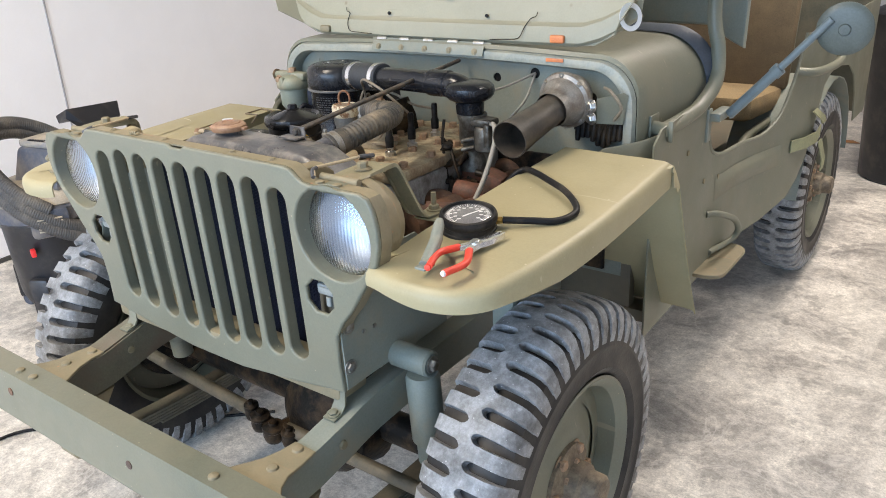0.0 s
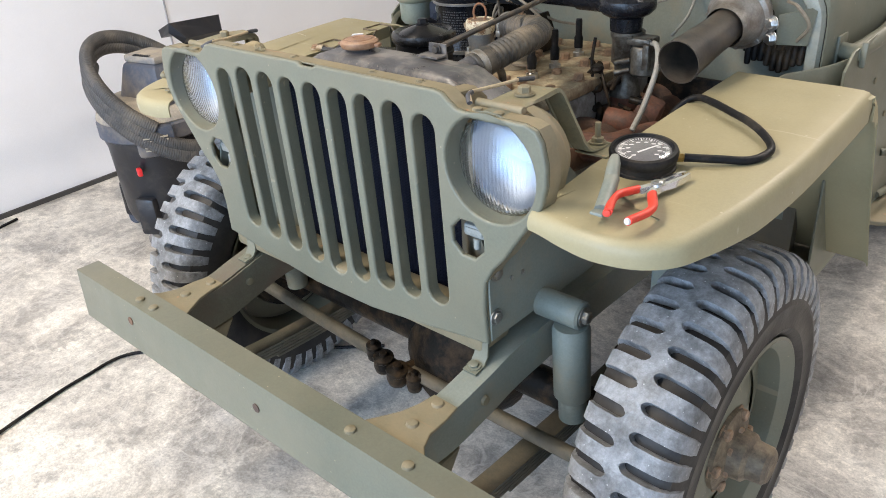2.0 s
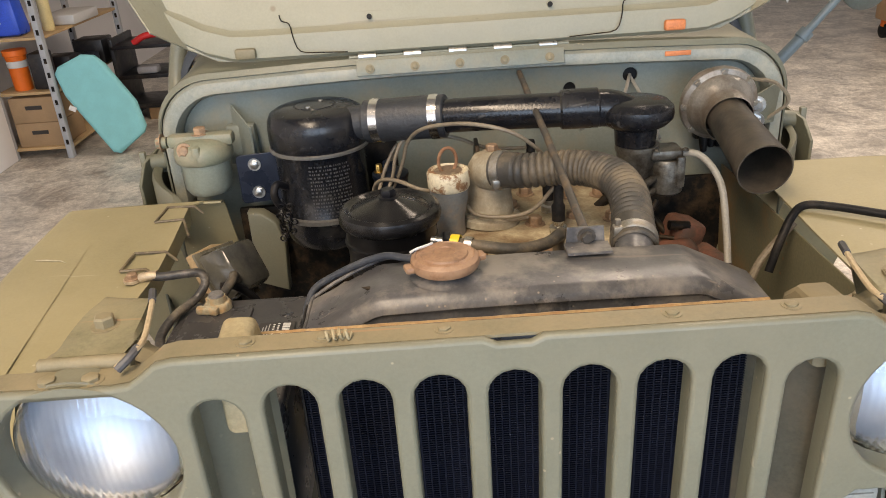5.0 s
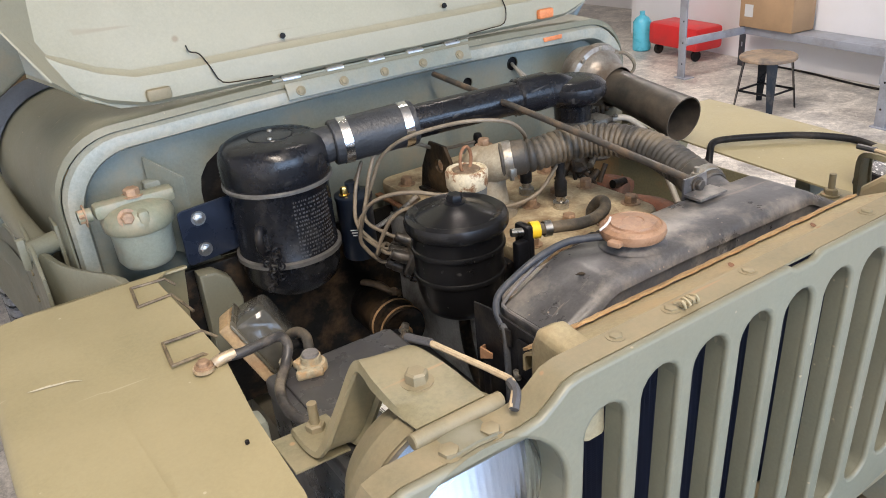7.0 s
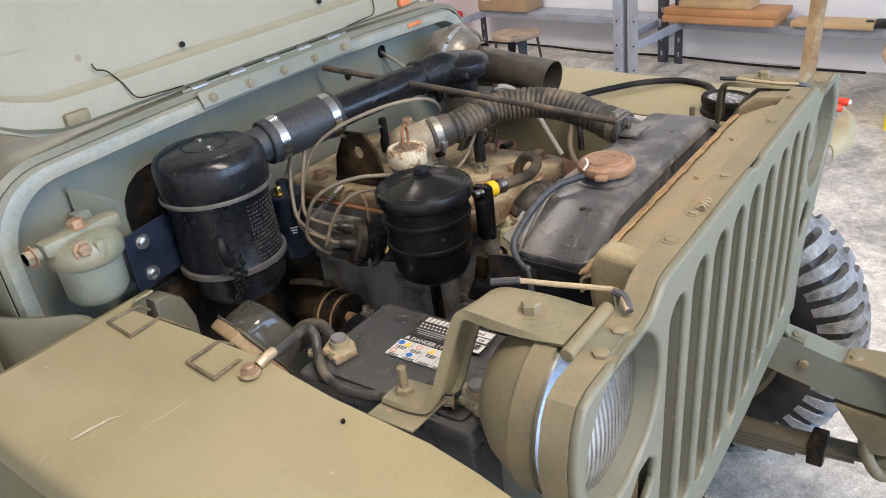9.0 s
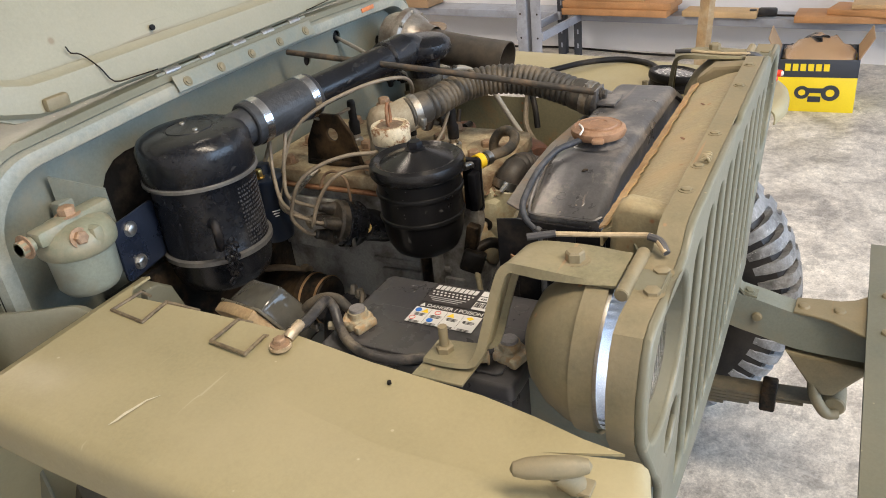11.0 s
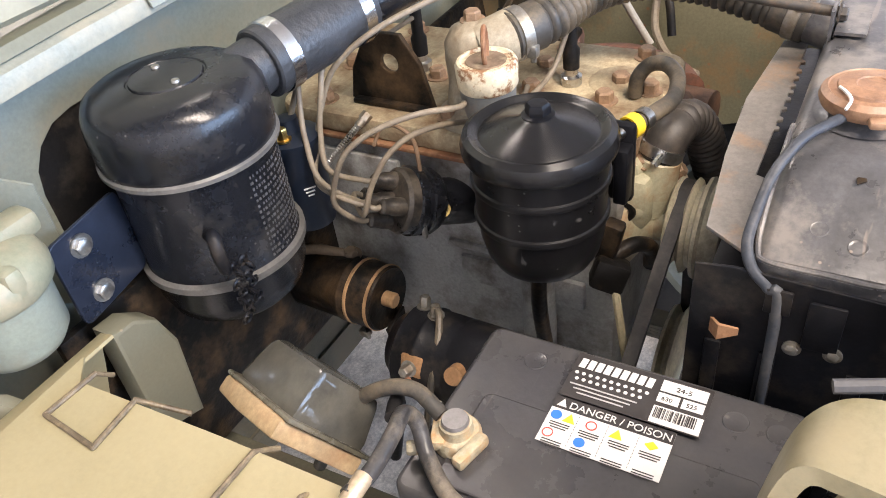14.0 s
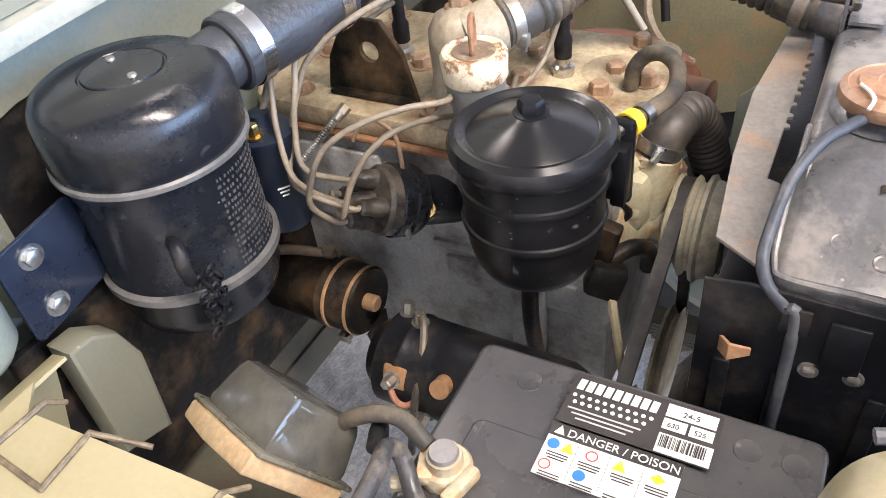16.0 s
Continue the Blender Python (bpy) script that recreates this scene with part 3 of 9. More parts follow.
tagged(link_mesh("wall_south", bm, WALL_WHITE), "white wall round the open garage door", "wall", kind="structure")
# ceiling out of view, its tone set dark to cut bounced light
bm = bmesh.new()
box(bm, (0.95, 1.8, 3.36), (9.4, 15.0, 0.12))
tagged(link_mesh("ceiling", bm, CEILING_DIM), "plain unseen garage ceiling, dark to cut bounced light", "ceiling", kind="structure")
bm = bmesh.new()
box(bm, (0, -55, -0.12), (300, 100, 0.04))
tagged(link_mesh("ground", bm, surface("yard_gravel", (0.30, 0.28, 0.25), 0.9, vary=0.2, scale=0.8)), "pale gravel yard outside the garage door", "ground", kind="structure")

# ---- the jeep: body ----
CG, CC, CW = -0.032, -0.015, -0.008  # middle of the grille, of the cowl and of the wheels
jeep = thing("jeep", "olive drab open army jeep with raised hood on concrete", "car")

# grille: stamped panel with nine upright slots, lamp holes and marker holes
PITCH, SLOT_W = 0.0652, 0.0465
gx = [CG + (i - 4) * PITCH for i in range(9)]
slots = [(x, 0.604 + 0.0065 * abs(i - 4) + (0.003 if abs(i - 4) == 4 else 0), 0.980 if abs(i - 4) < 4 else 0.970) for i, x in enumerate(gx)]
half = [(0.290, 1.013), (0.304, 1.010), (0.318, 0.999), (0.330, 0.991), (0.346, 0.989), (0.452, 0.990), (0.470, 0.984), (0.480, 0.968), (0.487, 0.935), (0.486, 0.905),
        (0.478, 0.872), (0.462, 0.846), (0.435, 0.808), (0.408, 0.768), (0.384, 0.740), (0.366, 0.710), (0.362, 0.655), (0.366, 0.592), (0.330, 0.588)]
outline = [(CG + x, z) for x, z in half] + [(CG + 0.22, 0.572), (CG + 0.08, 0.556), (CG - 0.08, 0.556), (CG - 0.22, 0.572)] + [(CG - x, z) for x, z in reversed(half)] + [(CG - 0.026, 1.014), (CG - 0.014, 1.008), (CG + 0.014, 1.008), (CG + 0.026, 1.014)]
holes = [slot_points(x, lo, hi, SLOT_W) for x, lo, hi in slots]
LX, LZ = 0.385, 0.907  # lamp centres from the grille's middle
for s in (-1, 1):
    holes.append(ring_points(CG + s * LX, LZ, 0.083, n=36))
    holes.append([(CG + s * 0.336 + x, 0.781 + z) for x, z in ring_points(0, 0, 0.034, 0.034, n=8, a0=22.5, a1=382.5)])
GY = -0.212
LEAN = Matrix(((1, 0, 0, 0), (0, 1, -0.035, 0.0345), (0, 0, 1, 0), (0, 0, 0, 1)))  # the panel's foot stands back
grille = part("grille", placed(plate(outline, holes, 0.010, 0.004, 2), LEAN @ Matrix.Translation((0, GY, 0)) @ UPRIGHT), OLIVE, jeep, "olive pressed steel grille with nine upright slots")
bm = bmesh.new()
for x, lo, hi in slots:  # rolled lips of the slots
    pts = slot_points(x, lo, hi, SLOT_W)
    strip(bm, [[(px_, GY + d, pz) for px_, pz in pts + pts[:1]] for d in (0.002, 0.020)], 0.002)
for s in (-1, 1):
    pts = ring_points(CG + s * LX, LZ, 0.083, n=36)
    strip(bm, [[(px_, GY + d, pz) for px_, pz in pts + pts[:1]] for d in (0.002, 0.030)], 0.002)
bmesh.ops.transform(bm, matrix=LEAN, verts=bm.verts)
pieces("slot_lip", bm, OLIVE, grille)
bm = bmesh.new()  # folded edge flange round the panel, wider on top
edge = [(CG - x, z) for x, z in half[:-1]][::-1] + [(CG + x, z) for x, z in half[:-1]]
band(bm, edge, GY + 0.004, GY + 0.030, 0.003)
bmesh.ops.transform(bm, matrix=LEAN, verts=bm.verts)
part("edge_flange", bm, OLIVE_DUSTY, grille, "dusty folded top flange")
bm = bmesh.new()
for x, z in ((-0.336, 0.996), (-0.262, 1.012), (-0.195, 1.012), (-0.09, 1.012), (0.107, 1.012), (0.21, 1.012)):
    bolt(bm, (x, GY + 0.018, z), (0, 0, 1), 0.006, 0.004)
for x in (0.326, 0.364, -0.399, -0.437):
    bolt(bm, (x, GY + 0.012, 0.988), (0, 0, 1), 0.008, 0.006)
pieces("grille_bolt", bm, OLIVE_DUSTY, grille)
bm = bmesh.new()  # side gussets that join the grille to the rails
for s in (-1, 1):
    x = CG + s * 0.366
    join_mesh(bm, plate([(GY + 0.004, 0.595), (GY + 0.004, 0.74), (GY + 0.03, 0.83), (0.02, 0.83), (0.10, 0.75), (0.10, 0.60)], (), 0.004, 0.001), Matrix.Translation((x, 0, 0)) @ SIDEWAYS)
bmesh.ops.transform(bm, matrix=LEAN, verts=bm.verts)
pieces("side_gusset", bm, GREY_GREEN, jeep)
bm = bmesh.new()
for y, z in ((-0.190, 0.719), (-0.197, 0.639)):
    bolt(bm, (CG + 0.369, y, z), (1, 0, 0), 0.010, 0.007)
for y, z in ((-0.152, 0.692), (-0.122, 0.690)):
    cyl(bm, (CG + 0.367, y, z), (CG + 0.3695, y, z), 0.0045, seg=10)
bmesh.ops.transform(bm, matrix=LEAN, verts=bm.verts)
pieces("gusset_bolt", bm, STEEL_DULL, jeep)
bm = bmesh.new()  # lower cross member behind the grille
box(bm, (CG, -0.162, 0.588), (0.70, 0.078, 0.05), 0.008)
part("cross_member", bm, OLIVE_DUSTY, jeep)
TRAY = surface("dusty_tan_tray", (0.30, 0.255, 0.155), 0.6, vary=0.2, scale=15, dirt=(0.36, 0.27, 0.15), dirt_amount=0.35, dirt_scale=9, bump=0.2, chips=((0.30, 0.15, 0.07), 0.06, 60))
bm = bmesh.new()
strip(bm, [[(CG - 0.262, y, z), (CG + 0.262, y, z)] for y, z in ((-0.184, 1.002), (-0.180, 0.997), (-0.160, 0.992), (-0.135, 0.981), (-0.112, 0.970), (-0.109, 0.966), (-0.109, 0.950))], 0.003)
shroud = part("radiator_shroud", bm, TRAY, jeep, "dusty tan tray between grille and radiator")
bm = bmesh.new()  # rusted ragged rear lip of the tray
rnd = random.Random(31)
lip_a, lip_b = [], []
for k in range(61):
    x = CG - 0.26 + 0.52 * k / 60
    w = 0.009 + rnd.uniform(-0.002, 0.002)
    lip_a.append((x, -0.1075 + rnd.uniform(-0.0006, 0.0008), 0.9692))
    lip_b.append((x, -0.1085 - w, 0.9707 + w * 0.45))
strip(bm, [lip_a, lip_b], 0.0025)
part("rusty_lip", bm, surface("rusted_lip", (0.38, 0.26, 0.135), 0.7, vary=0.3, scale=40, dirt=(0.32, 0.17, 0.075), dirt_amount=0.34, dirt_scale=35, bump=0.3), shroud, "rusted ragged rear lip")
bm = bmesh.new()
for x in (CG - 0.02, CG + 0.12):
    lathe(bm, [(0.0, 0.0012), (0.0036, 0.0009)], (x, -0.148, 0.9882), (0, -0.44, 1), 12, close=False)
pieces("tray_hole", bm, RUST_DARK, shroud)
bm = bmesh.new()  # coiled return spring left on the flange
tube(bm, [(-0.192 + 0.0017 * k, -0.200 + 0.0052 * math.cos(1.9 * k), 1.0185 + 0.0040 * math.sin(1.9 * k)) for k in range(14)], 0.0014, 6, 3)
part("wire_coil", bm, TRAY, shroud, "small rusty coil of wire")

# headlamps
def headlamp(s):
    c = Vector((CG + s * LX, -0.158, LZ))
    bm = bmesh.new()
    prof = [(0.083, -0.004), (0.085, 0.0), (0.085, 0.012), (0.0805, 0.03), (0.069, 0.052), (0.051, 0.071), (0.027, 0.083), (0.0, 0.086)]
    lathe(bm, prof, c, (0, 1, 0), 48, close=False)
    lathe(bm, [(0.087, -0.004), (0.0875, 0.006), (0.087, 0.018), (0.083, 0.018)], c, (0, 1, 0), 48, close=False)
    ob = part("headlamp", bm, OLIVE_DUSTY, jeep, "round sealed beam headlamp in a dusty olive bucket")
    bm = bmesh.new()
    lathe(bm, [(0.077, -0.004), (0.072, 0.014), (0.056, 0.032), (0.032, 0.043), (0.0, 0.047)], c, (0, 1, 0), 40, close=False)
    part("reflector", bm, REFLECTOR, ob)
    bm = bmesh.new()
    lathe(bm, [(0.0775, 0.0), (0.0772, -0.020), (0.0755, -0.027), (0.070, -0.032), (0.050, -0.039), (0.026, -0.043), (0.0, -0.044)], c, (0, 1, 0), 56, close=False)
    bm.normal_update()
    bmesh.ops.solidify(bm, geom=list(bm.faces), thickness=0.0025)
    lens = part("lens", bm, LAMP_GLASS, ob, "fluted clear glass lens")
    lens.visible_shadow = False
    bm = bmesh.new()
    lathe(bm, [(0.078, -0.004), (0.0815, -0.007), (0.083, 0.0), (0.081, 0.006)], c, (0, 1, 0), 40, close=False)
    part("rim", bm, STEEL_DULL, ob)
    m = Vector((CG + s * 0.336, -0.172, 0.781))
    bm = bmesh.new()
    cyl(bm, m + Vector((0, 0.05, 0)), m, 0.028, 0.032, 24, 0.004)
    ob = part("marker_lamp", bm, BLACK_DIRTY, jeep, "small blackout marker lamp")
    bm = bmesh.new()
    box(bm, m + Vector((0, -0.010, 0.006)), (0.046, 0.022, 0.022), 0.005)
    box(bm, m + Vector((0, -0.020, 0.006)), (0.034, 0.006, 0.012), 0.002)
    cyl(bm, m + Vector((0, -0.014, -0.008)), m + Vector((0, -0.014, -0.026)), 0.006, seg=12, bevel=0.001)
    part("shield", bm, surface("pale_lamp_shield", (0.26, 0.27, 0.25), 0.45, vary=0.15, scale=30), ob)


headlamp(-1)
headlamp(1)

# lamp brackets over the buckets
def lamp_bracket(s):
    """Hinged top plate that narrows into a lipped strap, folding down and out to the fender."""
    def at(rel, y, z):
        return Vector((CG + s * rel, y, z))
    cen = [(0.380, -0.168, 0.9915), (0.380, -0.132, 0.994), (0.380, -0.095, 0.995), (0.380, -0.072, 0.994), (0.383, -0.058, 0.989), (0.389, -0.050, 0.976), (0.402, -0.043, 0.944),
           (0.414, -0.039, 0.918), (0.422, -0.035, 0.902), (0.426, -0.026, 0.8925), (0.428, -0.004, 0.8900), (0.428, 0.026, 0.8890)]
    wid = [(0.030, 0, 0), (0.029, 0, 0), (0.026, 0, 0), (0.022, 0, 0), (0.018, 0, 0.003), (0.016, 0, 0.006), (0.015, 0, 0.007),
           (0.015, 0, 0.007), (0.015, 0, 0.004), (0.016, 0, 0), (0.017, 0, 0), (0.016, 0, 0)]
    cl = glide([at(*c) for c in cen], 4)
    wl = glide([(s * w[0], w[1], w[2]) for w in wid], 4)
    rows, up = [], Vector((0, 0, 1))
    for i, (c, w) in enumerate(zip(cl, wl)):
        t = (cl[min(i + 1, len(cl) - 1)] - cl[max(i - 1, 0)]).normalized()
        n = t.cross(w).normalized()
        if n.dot(up) < 0:
            n = -n
        up = n
        lip = 0.007 * min(1, i / 8) * max(0.3, min(1, (len(cl) - 6 - i) / 8))
        rows.append([c - w * 1.06 - n * lip, c - w, c - w * 0.5, c, c + w * 0.5, c + w, c + w * 1.06 - n * lip])
    bm = bmesh.new()
    strip(bm, rows, 0.004)
    ob = part("lamp_bracket", bm, BRACKET_OLIVE, jeep, "olive folded steel headlamp bracket", 60)
    bm = bmesh.new()
    cyl(bm, at(0.381, -0.120, 0.9955), at(0.381, -0.120, 0.998), 0.0155, seg=24)
    bolt(bm, at(0.381, -0.120, 0.997), (0, 0, 1), 0.0098, 0.012)
    part("bolt", bm, OLIVE_DUSTY, ob)
    bm = bmesh.new()
    cyl(bm, at(0.338, -0.176, 0.992), at(0.422, -0.176, 0.992), 0.0068, seg=14, bevel=0.001)
    part("hinge_pin", bm, OLIVE_DUSTY, ob)
    bm = bmesh.new()
    cyl(bm, at(0.428, 0.010, 0.889), at(0.428, 0.010, 0.924), 0.005, seg=10)
    bolt(bm, at(0.428, 0.010, 0.891), (0, 0, 1), 0.0098, 0.010)
    part("stud", bm, OLIVE_DUSTY, ob)
    bm = bmesh.new()
    join_mesh(bm, plate([(CG + s * x, y) for x, y in ((0.412, -0.030), (0.468, -0.028), (0.468, 0.030), (0.412, 0.026))], (), 0.003, 0.0008), Matrix.Translation((0, 0, 0.8850)))
    part("foot_pad", bm, BRACKET_OLIVE, ob)
    bm = bmesh.new()
    tube(bm, [at(0.352, -0.066, 1.002), at(0.346, -0.085, 1.004), at(0.338, -0.12, 1.004), at(0.330, -0.160, 1.005), at(0.330, -0.183, 1.006), at(0.344, -0.198, 0.998)], 0.0029, 8)
    part("cable", bm, surface("tan_wire", (0.42, 0.33, 0.21), 0.55), ob, "tan insulated lamp cable")
    bm = bmesh.new()
    tube(bm, [at(0.354, -0.060, 1.001), at(0.345, -0.088, 1.0045)], 0.0039, 8, 3)
    tube(bm, [at(0.330, -0.178, 1.006), at(0.333, -0.190, 1.004), at(0.343, -0.199, 0.997)], 0.0039, 8, 3)
    pieces("sleeve", bm, surface("grey_sleeve", (0.06, 0.06, 0.065), 0.5), ob)


lamp_bracket(-1)
lamp_bracket(1)

# front fenders: flat top with rolled outer edge, curved nose, rear apron
def fender_height(y):
    """The flat top falls gently towards the nose."""
    return 0.882 + 0.05 * y


def fender(s):
    c = CW
    # plan outline from the inner front corner, round the nose, along the side to the rear
    if s > 0:
        plan = [(0.436, -0.222), (0.50, -0.233), (0.56, -0.234), (0.612, -0.221), (0.650, -0.190), (0.664, -0.15), (0.676, -0.09), (0.686, 0.0), (0.692, 0.12), (0.690, 0.3), (0.685, 0.448)]
    else:
        plan = [(0.514, -0.222), (0.53, -0.226), (0.56, -0.234), (0.61, -0.235), (0.65, -0.222), (0.672, -0.195), (0.690, -0.15), (0.702, -0.08), (0.712, 0.1), (0.712, 0.3), (0.706, 0.448)]
    pts = [Vector((x, y, 0)) for x, y in plan]
    line = glide(pts, 4)
    r = 0.017
    rows = [[] for _ in range(8)]
    for i, p in enumerate(line):
        t = (line[min(i + 1, len(line) - 1)] - line[max(i - 1, 0)]).normalized()
        n = Vector((t.y, -t.x, 0))
        if n.dot(p - Vector((0.5, 0.1, 0))) < 0:
            n = -n
        zt = fender_height(p.y) - 0.004 * max(0, min(1, (-0.10 - p.y) / 0.14)) ** 2
        lip = 0.038 - 0.018 * max(0, min(1, (-0.02 - p.y) / 0.16)) - 0.008 * max(0, min(1, (0.54 - p.x) / 0.08))
        prof = [(-0.10, 0.002), (-0.06, 0.002), (-r, 0.0)] + [(-r + r * math.sin(radians(k)), -r + r * math.cos(radians(k))) for k in (30, 60, 90)] + [(0.0, -r - lip * 0.5), (-0.001, -r - lip)]
        for row, (o, dz) in zip(rows, prof):
            q = p + n * o
            row.append((c + s * q.x, q.y, zt + dz))
    bm = bmesh.new()
    strip(bm, rows)
    top = [bm.verts.new(q) for q in rows[0]]
    inn = [(0.442, 0.448), (0.436, 0.2), (0.436, -0.06), (0.445, -0.20)] if s > 0 else [(0.470, 0.448), (0.490, 0.430), (0.482, 0.30), (0.478, 0.20), (0.490, 0.08), (0.494, -0.05), (0.503, -0.11), (0.514, -0.16), (0.518, -0.20)]
    bm.faces.new(top + [bm.verts.new((c + s * x, y, fender_height(y) + 0.002)) for x, y in inn])
    # rear: rounded break, then the apron that runs down and back
    xs = [0.442, 0.52, 0.60, 0.664, 0.683, 0.690, 0.690]
    dz = [0.0, 0.0, 0.0, -0.001, -0.008, -0.024, -0.055]
    sec = [(0.448, 0.904), (0.464, 0.900), (0.474, 0.886), (0.486, 0.855), (0.545, 0.72), (0.605, 0.59), (0.668, 0.475)]
    strip(bm, [[(c + s * x, y + (0.004 if j == 6 else 0), z + d * (1 if i < 3 else 0.3)) for j, (x, d) in enumerate(zip(xs, dz))] for i, (y, z) in enumerate(sec)])
    bmesh.ops.remove_doubles(bm, verts=bm.verts, dist=0.0008)
    bmesh.ops.recalc_face_normals(bm, faces=bm.faces)
    bmesh.ops.solidify(bm, geom=list(bm.faces), thickness=0.003)
    ob = part("front_fender", bm, FENDER_TOP, jeep, "flat-topped olive front fender with rolled edge", 50)
    bm = bmesh.new()
    if s > 0:  # splash panel beside the engine
        join_mesh(bm, plate([(-0.05, 0.868), (-0.03, 0.72), (0.27, 0.62), (0.52, 0.58), (0.56, 0.868)], (), 0.003, 0.001), Matrix.Translation((c + s * 0.440, 0, 0)) @ SIDEWAYS)
        part("inner_panel", bm, INNER_OLIVE, ob, "olive splash panel with orange rust stains")
    else:  # folded lip along the open battery bay
        rim = [(0.4905, 0.428), (0.4825, 0.30), (0.4785, 0.20), (0.4905, 0.08), (0.4945, -0.05)]
        strip(bm, [[(c + s * x, y, fender_height(y) - dz) for x, y in rim] for dz in (0.001, 0.014, 0.026)], 0.0025)
        part("inner_lip", bm, FENDER_TOP, ob, "folded inner lip")
    bm = bmesh.new()
    box(bm, (c + s * 0.50, 0.10, 0.72), (0.05, 0.03, 0.30), 0.006)
    part("inner_brace", bm, GREY_GREEN, ob)


fender(1)
fender(-1)

# bumper: a channel with its open side to the rear, frame horns and gussets
bm = bmesh.new()
join_mesh(bm, plate([(-0.472, 0.42), (-0.468, 0.537), (-0.417, 0.537), (-0.417, 0.531), (-0.461, 0.530), (-0.465, 0.426), (-0.427, 0.426), (-0.427, 0.420)], (), 1.21, 0.002), Matrix.Translation((CW - 0.01, 0, 0)) @ SIDEWAYS)
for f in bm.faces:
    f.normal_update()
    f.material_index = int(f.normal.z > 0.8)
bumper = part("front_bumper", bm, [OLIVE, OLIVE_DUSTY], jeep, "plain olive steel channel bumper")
bm = bmesh.new()
for x in (-0.38, -0.327, 0.257, 0.381):
    lathe(bm, [(0.010, 0), (0.009, 0.004), (0.004, 0.006), (0, 0.006)], (x, -0.448, 0.537), (0, 0, 1), 14)
pieces("rivet", bm, OLIVE_DUSTY, bumper)
bm = bmesh.new()
for x, z in ((-0.40, 0.49), (0.03, 0.48)):
    cyl(bm, (x, -0.466, z), (x, -0.4715, z), 0.009, seg=14)
pieces("bumper_hole", bm, RUST_DARK, bumper)
bm = bmesh.new()
cyl(bm, (-0.34, -0.42, 0.405), (-0.28, -0.42, 0.405), 0.026, seg=18, bevel=0.005)
part("shackle_pin", bm, BLACK_DIRTY, jeep)
for s in (-1, 1):
    c = CW + 0.0
    bm = bmesh.new()
    pts = [(c + s * 0.322, -0.46, 0.488), (c + s * 0.324, -0.37, 0.488), (c + s * 0.327, -0.30, 0.491), (c + s * 0.331, -0.22, 0.508), (c + s * 0.333, -0.10, 0.528), (c + s * 0.333, 0.25, 0.535), (c + s * 0.33, 0.9, 0.50), (c + s * 0.36, 2.2, 0.50), (c + s * 0.36, 2.9, 0.50)]
    line = glide(pts, 5)
    strip(bm, [[p + Vector((-s * 0.024, 0, 0.035)), p + Vector((s * 0.024, 0, 0.035)), p + Vector((s * 0.025, 0, -0.042)), p + Vector((-s * 0.024, 0, -0.042)), p + Vector((-s * 0.024, 0, 0.035))] for p in line], 0.004)
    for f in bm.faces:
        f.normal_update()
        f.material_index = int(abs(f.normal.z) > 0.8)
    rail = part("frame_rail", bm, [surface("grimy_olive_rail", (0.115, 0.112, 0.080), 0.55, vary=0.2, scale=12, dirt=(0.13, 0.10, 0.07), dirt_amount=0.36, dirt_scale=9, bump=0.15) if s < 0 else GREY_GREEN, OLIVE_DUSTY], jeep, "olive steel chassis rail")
    bm = bmesh.new()
    out = [(c + s * x, y) for x, y in ((0.235, -0.447), (0.415, -0.447), (0.400, -0.424), (0.374, -0.398), (0.362, -0.372), (0.360, -0.335), (0.354, -0.299), (0.302, -0.297), (0.298, -0.330), (0.288, -0.362), (0.270, -0.392), (0.252, -0.420))]
    join_mesh(bm, plate(out, (), 0.006, 0.002), Matrix.Translation((0, 0, 0.5275)))
    g = part("gusset", bm, OLIVE_DUSTY, rail, "tan dusty corner gusset plate")
    bm = bmesh.new()
    for x, y in ((0.325, -0.373), (0.324, -0.313)):
        lathe(bm, [(0.011, 0), (0.009, 0.004), (0, 0.006)], (c + s * x, y, 0.5305), (0, 0, 1), 14)
    for k, y in enumerate((-0.235,)):
        for e in (-1, 1):
            lathe(bm, [(0.010, 0), (0.008, 0.005), (0, 0.007)], (c + s * 0.330 + e * 0.026, y, 0.505), (e, 0, 0), 12)
    pieces("gusset_rivet", bm, OLIVE_DUSTY, rail)
    bm = bmesh.new()  # step bracket from rail up to the grille
    strip(bm, [[(c + s * 0.308, y, z), (c + s * 0.336, y, z)] for y, z in ((-0.232, 0.546), (-0.210, 0.550), (-0.200, 0.562), (-0.196, 0.600))], 0.004)
    bolt(bm, (c + s * 0.321, -0.217, 0.549), (0, -0.2, 1), 0.009, 0.006)
    pieces("stay", bm, OLIVE, rail)
    # leaf spring with clip and shackle
    bm = bmesh.new()
    for k in range(5):
        a = 0.385 - 0.05 * k
        strip(bm, [[(c + s * 0.345 - 0.022, y, 0.300 + 0.018 * (y / 0.385) ** 2 - 0.008 * k), (c + s * 0.345 + 0.022, y, 0.300 + 0.018 * (y / 0.385) ** 2 - 0.008 * k)] for y in np.linspace(-a, a, 13)], 0.0065)
    hg = bmesh.new()
    join_mesh(hg, plate([(-0.445, 0.43), (-0.29, 0.44), (-0.335, 0.375), (-0.365, 0.35), (-0.385, 0.355)], (), 0.05, 0.006), Matrix.Translation((c + s * 0.325, 0, 0)) @ SIDEWAYS)
    part("spring_hanger", hg, OLIVE_DUSTY, rail)
    sp = part("leaf_spring", bm, CHASSIS, jeep, "grimy olive stacked leaf spring")
    bm = bmesh.new()
    for y in (-0.27, 0.27):
        box(bm, (c + s * 0.345, y, 0.296), (0.056, 0.03, 0.05), 0.004)
